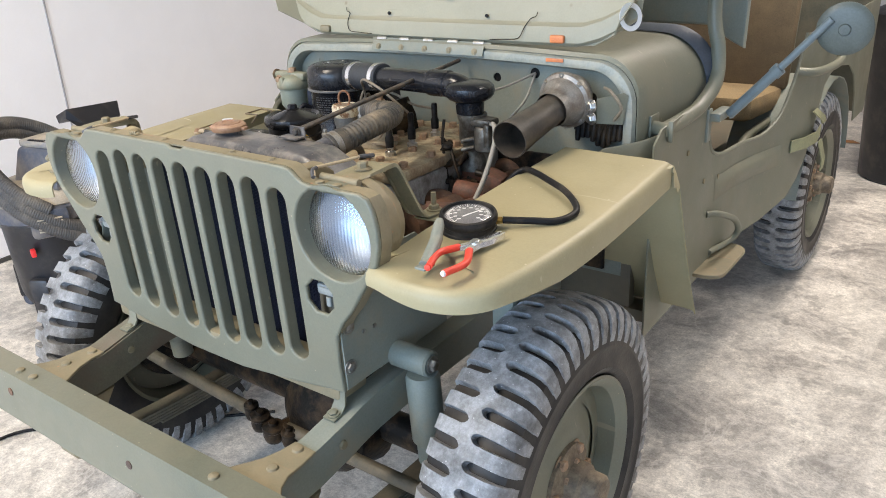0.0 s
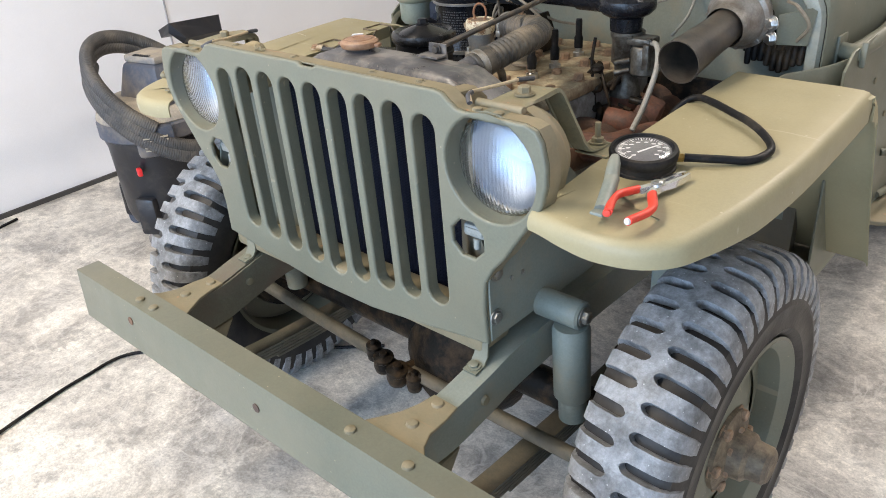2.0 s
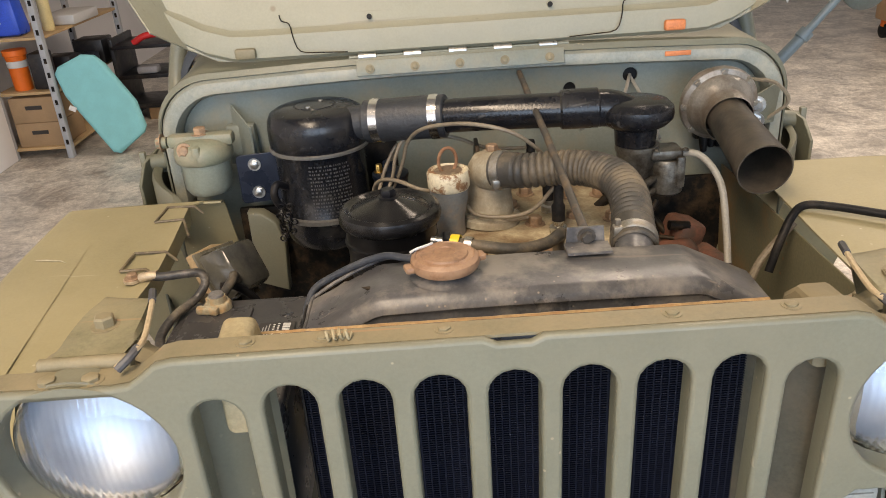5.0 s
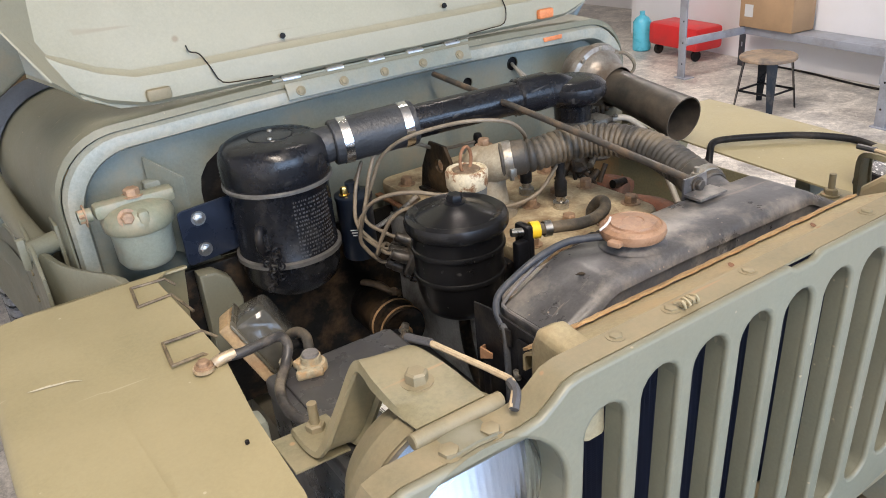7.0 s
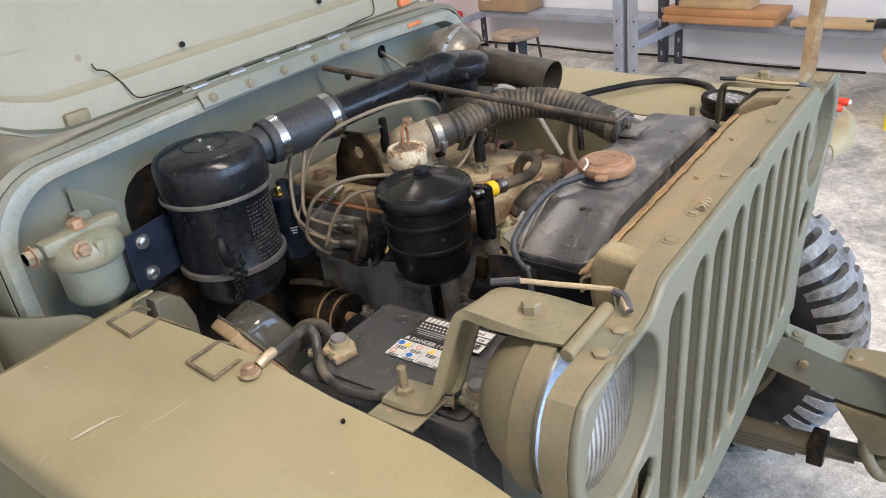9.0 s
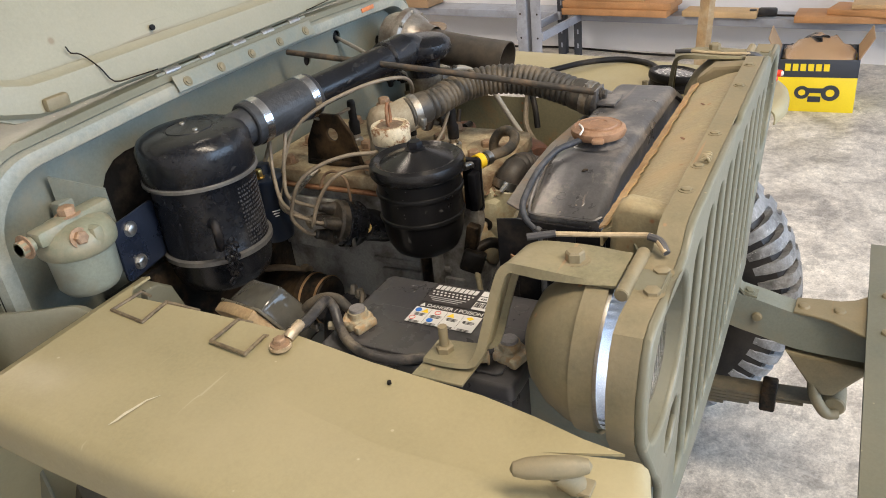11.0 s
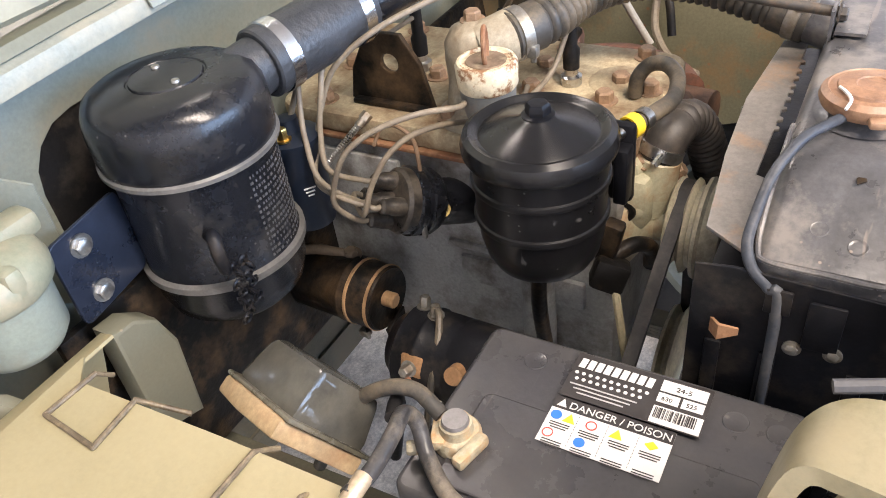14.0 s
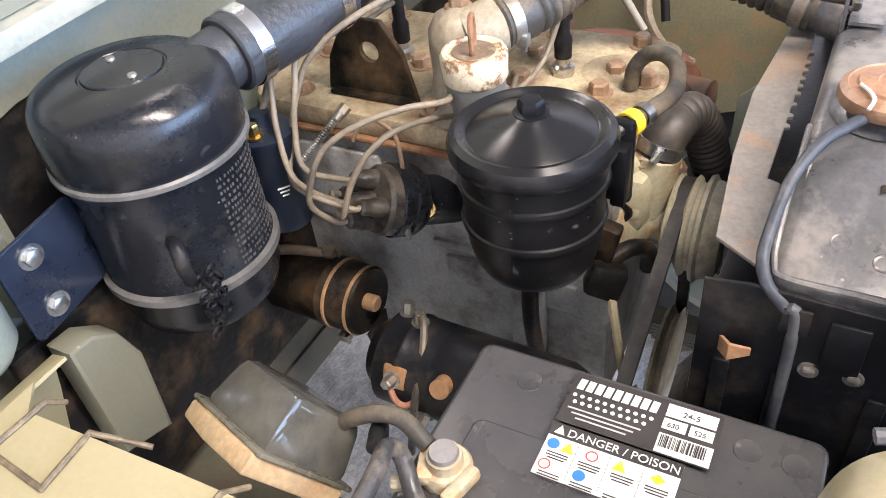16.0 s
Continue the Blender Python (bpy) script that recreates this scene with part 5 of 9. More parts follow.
for s in (-1, 1):
    bm = bmesh.new()
    side = [(0.56, 0.42), (0.56, 0.90), (0.60, 0.93), (0.90, 0.945), (0.922, 0.87), (0.955, 0.80), (1.0, 0.772), (1.05, 0.758), (1.10, 0.752), (1.25, 0.742), (1.38, 0.733), (1.45, 0.745), (1.51, 0.775), (1.565, 0.845), (1.60, 0.915), (1.64, 1.01),
            (2.9, 1.01), (2.9, 0.52), (2.65, 0.52), (2.60, 0.64), (2.51, 0.74), (2.38, 0.80), (2.13, 0.835), (2.02, 0.826), (1.93, 0.795), (1.87, 0.71), (1.81, 0.62), (1.70, 0.520), (1.62, 0.475), (1.435, 0.445), (1.2, 0.44)]
    join_mesh(bm, plate(side, (), 0.006, 0.002), Matrix.Translation((CC + s * 0.607, 0, 0)) @ SIDEWAYS)
    for y in np.linspace(1.22, 1.78, 9):
        bmesh.ops.bisect_plane(bm, geom=bm.verts[:] + bm.edges[:] + bm.faces[:], plane_co=(0, y, 0), plane_no=(0, 1, 0))
    for v in bm.verts:
        v.co.x += s * flare(v.co.y)
    sd = part("tub_side", bm, OLIVE, jeep, "olive tub side with a low door cut-out")
    bm = bmesh.new()
    rows = []
    for y, a in ((1.02, 0.0), (1.10, 0.5), (1.2, 1.0), (1.35, 1.0), (1.45, 0.6), (1.54, 0.0)):
        z = 0.675 - 0.05 * (y - 0.98)
        rows.append([(CC + s * (0.611 + flare(y) + d * a), y, z + dz) for d, dz in ((0.0, 0.03), (0.012, 0.018), (0.016, 0.0), (0.010, -0.02), (0.0, -0.04))])
    strip(bm, rows)
    part("swage", bm, OLIVE, sd)
    bm = bmesh.new()
    tube(bm, [(CC + s * (0.608 + flare(y)), y, z + 0.003) for y, z in side[3:16]], 0.006, 8, 4)
    part("rolled_edge", bm, OLIVE, sd)
    bm = bmesh.new()
    tube(bm, [(CC + s * 0.61, 0.97, 0.610), (CC + s * 0.635, 1.00, 0.607), (CC + s * 0.645, 1.12, 0.555), (CC + s * 0.645, 1.17, 0.505), (CC + s * 0.63, 1.15, 0.475), (CC + s * 0.61, 1.02, 0.480)], 0.009, 10)
    part("side_handle", bm, OLIVE, sd, "olive bent-rod lifting handle")
    bm = bmesh.new()
    tube(bm, [(CC + s * 0.66, 1.60, 0.898), (CC + s * 0.71, 1.64, 0.895), (CC + s * 0.73, 1.84, 0.890), (CC + s * 0.725, 1.92, 0.91), (CC + s * 0.68, 1.92, 0.95)], 0.014, 10)
    part("grab_handle", bm, OLIVE, sd)
    bm = bmesh.new()
    for y, z in ((0.72, 0.70), (1.04, 0.70), (0.78, 0.83), (0.92, 0.72), (1.3, 0.67), (0.75, 0.55)):
        cyl(bm, (CC + s * (0.609 + flare(y)), y, z), (CC + s * (0.613 + flare(y)), y, z), 0.007, seg=10)
    pieces("rivet", bm, OLIVE_DUSTY, sd)
    bm = bmesh.new()
    pts = round_rect(0, 0, 0.17, 0.27, 0.05)
    join_mesh(bm, plate(pts, (), 0.012, 0.004), Matrix.Translation((CC + s * 0.60, 1.03, 0.458)))
    part("step_plate", bm, OLIVE_DUSTY, jeep, "dusty rounded step plate")
    bm = bmesh.new()
    strip(bm, [[(CC + s * (0.612 + flare(y) + o), y, z), (CC + s * (0.612 + flare(y) + o), y, z - 0.04)] for y, z, o in ((1.60, 0.675, 0.004), (1.68, 0.675, 0.022), (1.78, 0.672, 0.025), (1.90, 0.668, 0.012))], 0.004)
    strip(bm, [[(CC + s * (0.69 + o), y, z), (CC + s * (0.69 + o), y + 0.06, z)] for y, z, o in ((1.74, 0.745, 0.004), (1.80, 0.71, 0.02), (1.86, 0.68, 0.016))], 0.004)
    strip(bm, [[(CC + s * (0.70 + o), y, z), (CC + s * (0.70 + o), y + 0.05, z)] for y, z, o in ((1.80, 0.63, 0.012), (1.86, 0.55, 0.02), (1.90, 0.50, 0.012))], 0.004)
    part("web_strap", bm, STRAP, sd, "pale olive webbing strap with metal loops")
    bm = bmesh.new()
    strip(bm, [[(CC + s * 0.675, 2.20 + 0.44 * math.cos(a), 0.36 + 0.42 * math.sin(a)), (CC + s * 0.40, 2.20 + 0.44 * math.cos(a), 0.36 + 0.42 * math.sin(a))] for a in np.linspace(0.1, 3.0, 14)], 0.004)
    part("wheel_arch", bm, GREY_GREEN, sd)
bm = bmesh.new()
box(bm, (CC, 1.75, 0.455), (1.20, 2.3, 0.03))
box(bm, (CC, 2.9, 0.76), (1.36, 0.02, 0.5))
box(bm, (CC, 0.62, 0.62), (1.10, 0.03, 0.42))
part("tub_floor", bm, surface("dark_olive_floor", (0.10, 0.10, 0.075), 0.7, vary=0.25, scale=8, dirt=(0.16, 0.13, 0.09), dirt_amount=0.4), jeep)
def seat(x):
    bm = bmesh.new()
    box(bm, (x, 1.86, 0.735), (0.42, 0.42, 0.085), 0.03, turn=(-4, 0, 0))
    st = part("seat_cushion", bm, SEAT_TAN, jeep, "worn tan canvas seat cushion")
    bm = bmesh.new()
    box(bm, (x, 2.10, 0.99), (0.44, 0.06, 0.50), 0.025, turn=(-12, 0, 0))
    part("backrest", bm, SEAT_BROWN, st, "brown canvas seat back")
    for e in (-0.2, 0.2):
        bm = bmesh.new()
        tube(bm, [(x + e, 1.52, 0.48), (x + e, 1.54, 0.60), (x + e, 1.66, 0.66), (x + e, 2.02, 0.67), (x + e, 2.10, 0.80), (x + e, 2.18, 1.19)], 0.014, 10)
        part("tube_frame", bm, OLIVE, st)


seat(0.30)
seat(-0.33)
bm = bmesh.new()
tube(bm, [(0.42, 1.2, 0.60), (0.40, 1.3, 0.63), (0.33, 1.36, 0.62)], 0.012, 8)
box(bm, (0.38, 1.42, 0.585), (0.26, 0.2, 0.03), 0.012)
part("canvas_bag", bm, SEAT_TAN, jeep)
# mirror on its arm, standing out from the driver's side
bm = bmesh.new()
base, joint, top = Vector((0.635, 0.955, 0.895)), Vector((0.738, 0.95, 1.010)), Vector((0.845, 0.95, 1.135))
cyl(bm, base, joint, 0.013, seg=12)
cyl(bm, joint, top, 0.009, seg=12)
cyl(bm, joint - Vector((0.006, 0, 0.007)), joint + Vector((0.008, 0, 0.009)), 0.016, seg=12)
arm = part("mirror_arm", bm, surface("blue_grey_enamel", (0.13, 0.165, 0.175), 0.4, vary=0.1, scale=20), jeep, "blue-grey telescopic mirror arm")
bm = bmesh.new()
lathe(bm, [(0.0, -0.014), (0.012, -0.013), (0.014, -0.009), (0.045, -0.008), (0.058, -0.004), (0.061, 0.0), (0.060, 0.006), (0.0, 0.006)], (0.872, 0.965, 1.112), (-0.1, 1, 0.1), 32, close=False)
part("mirror_head", bm, surface("dark_grey_green_enamel", (0.085, 0.10, 0.09), 0.4, vary=0.15, scale=12), arm, "round grey-green mirror back")

# ---- the jeep: engine bay ----
bm = bmesh.new()  # radiator tank: long flat top with falling ends
secs = [(-0.236, 0.944, 0.018), (-0.234, 0.950, 0.03), (-0.160, 0.986, 0.05), (-0.152, 0.988, 0.052), (-0.07, 0.990, 0.052), (-0.066, 0.990, 0.052), (-0.060, 0.990, 0.052), (0.05, 0.990, 0.052), (0.168, 0.988, 0.052), (0.176, 0.986, 0.05), (0.250, 0.949, 0.03), (0.253, 0.943, 0.018)]
rows = []
for x, z, w in secs:
    r = 0.010
    y0, y1 = -0.092, 0.003
    rows.append([(x, y0 + 0.004, 0.900), (x, y0 + 0.003, z - r - 0.008), (x, y0 - 0.002, z - r - 0.005), (x, y0, z - r), (x, y0 + r * 0.35, z - r * 0.35), (x, y0 + r, z), (x, y1 - r, z), (x, y1 - r * 0.35, z - r * 0.35), (x, y1, z - r), (x, y1, 0.900)])
strip(bm, rows)
for r in (rows[0], rows[-1]):
    bm.faces.new([bm.verts.new(p) for p in r])
bmesh.ops.remove_doubles(bm, verts=bm.verts, dist=1e-5)
# upright faces stay black; the rest keep the grey painted for sheen
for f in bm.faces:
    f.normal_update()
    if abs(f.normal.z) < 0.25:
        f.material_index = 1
radiator = part("radiator", bm, [TANK, BLACK_SATIN], jeep, "black radiator, worn top tank greyed for the ceiling's reflection")
bm = bmesh.new()
box(bm, (-0.233, -0.045, 0.75), (0.010, 0.125, 0.36), 0.002)
box(bm, (0.234, -0.045, 0.75), (0.010, 0.125, 0.36), 0.002)
box(bm, (-0.005, -0.045, 0.574), (0.49, 0.12, 0.03), 0.004)
pieces("side_plate", bm, BLACK_SATIN, radiator)
bm = bmesh.new()
for k in range(110):
    box(bm, (-0.005, -0.1175, 0.60 + 0.0030 * k), (0.462, 0.0020, 0.0012))
for k in range(60):
    box(bm, (-0.232 + 0.0078 * k, -0.1172, 0.765), (0.0016, 0.0020, 0.33))
core = part("core", bm, surface("dark_radiator_fins", (0.006, 0.008, 0.017), 0.5, vary=0.25, scale=12, spec=0.15), radiator, "fine black cooling fins")
tagged(core, "fine black cooling fins", kind="stuff")
bm = bmesh.new()
box(bm, (-0.005, -0.068, 0.757), (0.462, 0.096, 0.345))
part("core_block", bm, surface("navy_black_core", (0.006, 0.008, 0.016), 0.6, vary=0.3, scale=10, spec=0.12), radiator)
bm = bmesh.new()  # filler neck and cap
CAP = Vector((-0.085, -0.045, 0.992))
lathe(bm, [(0.038, -0.002), (0.029, 0.001), (0.026, 0.004), (0.026, 0.012)], CAP, (0, 0, 1), 28)
part("filler_neck", bm, TANK, radiator)
bm = bmesh.new()
lathe(bm, [(0.027, 0.007), (0.0345, 0.008), (0.0365, 0.013), (0.0355, 0.018), (0.031, 0.0215), (0.030, 0.0205), (0.025, 0.0215), (0.024, 0.0235), (0.012, 0.0245), (0.011, 0.0235), (0.0, 0.0235)], CAP, (0, 0, 1), 44, close=False)
for e in (-1, 1):
    box(bm, CAP + Vector((e * 0.036, e * 0.010, 0.012)), (0.013, 0.016, 0.007), 0.0028, turn=(0, 0, 15))
cap = part("radiator_cap", bm, CAP_BROWN, radiator, "rusty brown pressure cap")
bm = bmesh.new()
tube(bm, [CAP + Vector((-0.012, 0.022, 0.0245)), CAP + Vector((-0.020, 0.016, 0.0245)), CAP + Vector((-0.029, 0.012, 0.0235)), CAP + Vector((-0.036, 0.014, 0.019))], 0.0014, 6)
part("string", bm, LABEL_WHITE, cap)
bm = bmesh.new()
tube(bm, [(-0.109, -0.034, 1.001), (-0.128, -0.022, 1.001), (-0.150, -0.008, 0.998), (-0.180, 0.004, 0.985), (-0.212, 0.008, 0.969), (-0.232, 0.008, 0.957), (-0.241, 0.001, 0.944), (-0.244, -0.012, 0.932), (-0.2455, -0.020, 0.915), (-0.2455, -0.022, 0.74)], 0.0042, 10)
part("overflow_hose", bm, surface("blue_grey_hose", (0.045, 0.052, 0.066), 0.5, vary=0.3, scale=30, dirt=(0.12, 0.12, 0.12), dirt_amount=0.3, dirt_scale=25, spec=0.3), radiator, "thin blue-grey overflow hose")
bm = bmesh.new()  # soldered bead along the tank's rear and falling edges
tube(bm, [(-0.120, 0.002, 0.992), (-0.155, 0.002, 0.989), (-0.200, 0.003, 0.969), (-0.228, 0.001, 0.953), (-0.236, -0.008, 0.949), (-0.236, -0.050, 0.948), (-0.236, -0.080, 0.948), (-0.228, -0.092, 0.951)], 0.0022, 8)
part("solder_bead", bm, TANK, radiator)
bm = bmesh.new()
for x, y, z in ((-0.206, -0.034, 0.9630), (-0.214, -0.060, 0.9593)):
    lathe(bm, [(0.0070, 0.0002), (0.0060, 0.0008), (0.0040, 0.0002), (0, 0.0002)], (x, y, z), (-0.45, 0, 0.9), 18, close=False)
pieces("dimple", bm, TANK, radiator)
bm = bmesh.new()
join_mesh(bm, plate([(-0.174, -0.050), (-0.168, -0.056), (-0.160, -0.054), (-0.166, -0.049)], (), 0.0006, 0.0), Matrix.Translation((0, 0, 0.9835)))
part("dent_mark", bm, BLACK_DIRTY, radiator)
bm = bmesh.new()
strip(bm, [[(0.046, -0.004, 0.9935), (0.094, -0.004, 0.9935)], [(0.046, -0.030, 0.9935), (0.094, -0.030, 0.9935)]], 0.003)
strip(bm, [[(0.048, -0.002, 0.985), (0.092, -0.002, 0.985)], [(0.050, -0.001, 1.013), (0.090, -0.001, 1.013)]], 0.003)
part("stay_bracket", bm, TANK, radiator, "dark worn stay bracket")
bm = bmesh.new()
tube(bm, [(0.071, -0.010, 1.004), (0.070, 0.25, 1.028), (0.067, 0.572, 1.056)], 0.0052, 10)
bolt(bm, (0.071, -0.003, 1.003), (0, -1, 0), 0.0068, 0.008)
part("stay_rod", bm, surface("dark_steel_rod", (0.05, 0.045, 0.04), 0.5, vary=0.3, scale=40, dirt=(0.18, 0.12, 0.07), dirt_amount=0.3, dirt_scale=30), jeep, "thin dark radiator stay rod")
# side deflectors seen beside the radiator
for e in (-1, 1):
    bm = bmesh.new()
    x0 = CG + (0.012 if e > 0 else 0.0)
    strip(bm, [[(x0 + e * 0.232, -0.116, 0.59), (x0 + e * 0.232, -0.116, 0.955)], [(x0 + e * 0.262, -0.148, 0.59), (x0 + e * 0.262, -0.148, 0.960)], [(x0 + e * 0.318, -0.180, 0.59), (x0 + e * 0.318, -0.180, 0.955)]], 0.002)
    strip(bm, [[(x0 + e * 0.318, -0.180, 0.60), (x0 + e * 0.318, -0.180, 0.80)], [(x0 + e * 0.352, -0.190, 0.62), (x0 + e * 0.352, -0.190, 0.74)]], 0.002)
    pieces("air_deflector", bm, OLIVE if e < 0 else CHASSIS, jeep)
bm = bmesh.new()  # folded end wall of the tray with a rounded rear horn
join_mesh(bm, plate([(-0.190, 0.915), (-0.124, 0.915), (-0.119, 0.950), (-0.121, 0.985), (-0.128, 1.001), (-0.138, 1.007), (-0.160, 1.004), (-0.190, 0.997)], (), 0.032, 0.009, 3), Matrix.Translation((-0.281, 0, 0)) @ SIDEWAYS)
part("shroud_end", bm, TRAY, jeep, "dusty folded end of the radiator shroud")
bm = bmesh.new()
join_mesh(bm, plate([(-0.185, 0.94), (-0.12, 0.93), (-0.108, 0.945), (-0.112, 0.980), (-0.135, 1.000), (-0.188, 1.004)], (), 0.034, 0.006), Matrix.Translation((0.258, 0, 0)) @ SIDEWAYS)
part("shroud_end", bm, OLIVE_DUSTY, jeep, "dusty folded shroud end bracket")

# engine block and head
bm = bmesh.new()
box(bm, (0.065, 0.370, 0.700), (0.250, 0.430, 0.324), 0.012)
block = part("engine_block", bm, ENGINE_GREY, jeep, "grey painted four-cylinder engine block")
bm = bmesh.new()
box(bm, (-0.062, 0.300, 0.775), (0.008, 0.17, 0.012), 0.003)
box(bm, (-0.062, 0.290, 0.735), (0.008, 0.15, 0.010), 0.003)
box(bm, (-0.062, 0.270, 0.700), (0.010, 0.16, 0.040), 0.004)
box(bm, (-0.062, 0.485, 0.790), (0.010, 0.13, 0.10), 0.004)
cyl(bm, (-0.070, 0.245, 0.56), (-0.070, 0.245, 0.80), 0.020, seg=20)
pieces("block_rib", bm, ENGINE_GREY, block)
bm = bmesh.new()
join_mesh(bm, plate(round_rect(0.066, 0.372, 0.256, 0.440, 0.03), [], 0.026, 0.005), Matrix.Translation((0, 0, 0.8755)))
for f in bm.faces:
    f.normal_update()
    f.material_index = int(abs(f.normal.z) < 0.4)
head = part("cylinder_head", bm, [HEAD_TAN, ENGINE_GREY], block, "dusty tan cylinder head")
bm = bmesh.new()
for y in (0.21, 0.31, 0.43, 0.53):
    lathe(bm, [(0.040, 0.0), (0.034, 0.005), (0.0, 0.007)], (0.105, y, 0.886), (0, 0, 1), 18, close=False)
pieces("chamber_boss", bm, HEAD_TAN, block)
bm = bmesh.new()
for x, y in ((-0.035, 0.19), (-0.030, 0.36), (-0.012, 0.418), (-0.035, 0.53), (0.055, 0.212), (0.055, 0.300), (0.056, 0.425), (0.056, 0.55), (0.100, 0.208), (0.114, 0.307), (0.122, 0.40), (0.120, 0.50), (0.090, 0.172), (0.172, 0.20), (0.172, 0.30), (0.172, 0.40), (0.172, 0.52)):
    bolt(bm, (x, y, 0.888), (0, 0, 1), 0.0105, 0.014)
pieces("head_bolt", bm, BOLT_RUST, block)
bm = bmesh.new()
box(bm, (-0.0625, 0.372, 0.860), (0.012, 0.44, 0.006), 0.002)
part("gasket_edge", bm, RUST, block)
for x, y in ((0.084, 0.262), (0.083, 0.345), (0.070, 0.455)):
    bm = bmesh.new()
    lathe(bm, [(0.0125, 0.0), (0.0125, 0.010), (0.008, 0.012), (0.0078, 0.028)], (x, y, 0.889), (0, 0, 1), 14)
    plug = part("spark_plug", bm, STEEL, block)
    bm = bmesh.new()
    lathe(bm, [(0.0095, 0.020), (0.010, 0.042), (0.0072, 0.047), (0.0075, 0.078), (0.006, 0.082)], (x, y, 0.889), (0, 0, 1), 14)
    part("boot", bm, RUBBER, plug, "black rubber plug boot")
# black lifting bracket on the head
bm = bmesh.new()
join_mesh(bm, plate([(0.385, 0.0), (0.500, 0.0), (0.492, 0.040), (0.465, 0.088), (0.420, 0.088), (0.398, 0.055)], [ring_points(0.438, 0.052, 0.011, n=18)], 0.007, 0.002), Matrix.Translation((-0.020, 0.0, 0.890)) @ SIDEWAYS)
box(bm, (-0.026, 0.442, 0.892), (0.016, 0.10, 0.006), 0.002)
part("lifting_bracket", bm, BLACK_DIRTY, block, "black bracket with a round hole")

# water outlet, oil filler and hoses
bm = bmesh.new()
lathe(bm, [(0.050, 0.0), (0.049, 0.010), (0.038, 0.016), (0.033, 0.045), (0.034, 0.070), (0.033, 0.088), (0.025, 0.102), (0.011, 0.108), (0.0, 0.109)], (-0.012, 0.330, 0.888), (0.06, 0.05, 1), 28)
cyl(bm, (-0.012, 0.322, 0.968), (0.010, 0.288, 0.982), 0.0285, seg=24)
part("water_outlet", bm, surface("dusty_pump_casting", (0.36, 0.32, 0.24), 0.6, vary=0.2, scale=25, dirt=(0.22, 0.17, 0.11), dirt_amount=0.4, dirt_scale=20, bump=0.25), block, "dusty tan cast water outlet elbow")
bm = bmesh.new()
bolt(bm, (-0.003, 0.337, 0.994), (0, 0, 1), 0.0095, 0.012)
for x, y in ((-0.045, 0.355), (0.025, 0.352)):
    bolt(bm, (x, y, 0.898), (0, 0, 1), 0.0095, 0.012)
pieces("outlet_bolt", bm, BOLT_RUST, block)
bm = bmesh.new()
tube(bm, [(-0.002, 0.296, 0.981), (0.038, 0.270, 0.985), (0.082, 0.256, 0.991), (0.122, 0.232, 0.995), (0.145, 0.190, 0.997), (0.150, 0.135, 0.994), (0.143, 0.080, 0.984), (0.132, 0.030, 0.972)], 0.0222, 20, 8, ribs=(0.0095, 0.0032))
cyl(bm, (-0.004, 0.297, 0.980), (0.028, 0.276, 0.984), 0.0262, seg=26, bevel=0.002)
cyl(bm, (0.1385, 0.060, 0.980), (0.131, 0.022, 0.971), 0.0262, seg=26, bevel=0.002)
hose = part("upper_hose", bm, HOSE_RUBBER, jeep, "dusty corrugated black radiator hose")
for p, d in (((0.006, 0.2905, 0.9815), (0.83, -0.55, 0.1)), ((0.134, 0.036, 0.9745), (0.2, 1, 0.22))):
    bm = bmesh.new()
    d = Vector(d).normalized()
    lathe(bm, [(0.0262, -0.0068), (0.0278, -0.006), (0.0278, 0.006), (0.0262, 0.0068)], p, d, 28, close=False)
    q = Vector(p) + (Vector((-0.35, -0.75, -0.45)) * 0.029 if d.x > 0.5 else Vector((-0.7, -0.1, 0.55)) * 0.029)
    box(bm, q, (0.012, 0.012, 0.014), 0.003)
    cyl(bm, q + Vector((0.0, 0.0, -0.012)), q + Vector((0.0, 0.0, 0.014)), 0.0035, seg=8)
    part("hose_clamp", bm, STEEL_DULL, hose, "slotted steel hose clamp")
bm = bmesh.new()
cyl(bm, (0.133, 0.034, 0.974), (0.122, -0.012, 0.962), 0.023, seg=20)
part("tank_inlet", bm, TANK, radiator)
FI = Vector((-0.071, 0.289, 0.0))
bm = bmesh.new()
lathe(bm, [(0.026, 0.845), (0.021, 0.890), (0.021, 0.915), (0.0275, 0.945), (0.0285, 0.962)], FI, (0, 0, 1), 24)
filler = part("oil_filler", bm, surface("bluish_grey_tube", (0.15, 0.16, 0.162), 0.45, vary=0.15, scale=30, dirt=(0.25, 0.18, 0.12), dirt_amount=0.3, dirt_scale=30), jeep, "grey oil filler tube with chipped cream cap")
bm = bmesh.new()
lathe(bm, [(0.0285, 0.960), (0.0305, 0.963), (0.0312, 0.984), (0.0290, 0.988), (0.0262, 0.9885), (0.0245, 0.9865), (0.009, 0.9865), (0.008, 0.984), (0.0, 0.983)], FI, (0, 0, 1), 32, close=False)
fcap = part("filler_cap", bm, CREAM, filler, "chipped cream filler cap")
bm = bmesh.new()
lathe(bm, [(0.0205, 0.9868), (0.0195, 0.9876), (0.0, 0.9878)], FI, (0, 0, 1), 28, close=False)
part("bare_centre", bm, surface("bare_brown_metal", (0.20, 0.14, 0.095), 0.55, metal=0.3, vary=0.35, scale=50, dirt=(0.40, 0.33, 0.22), dirt_amount=0.25, dirt_scale=60), fcap, "bare brown metal centre")
bm = bmesh.new()
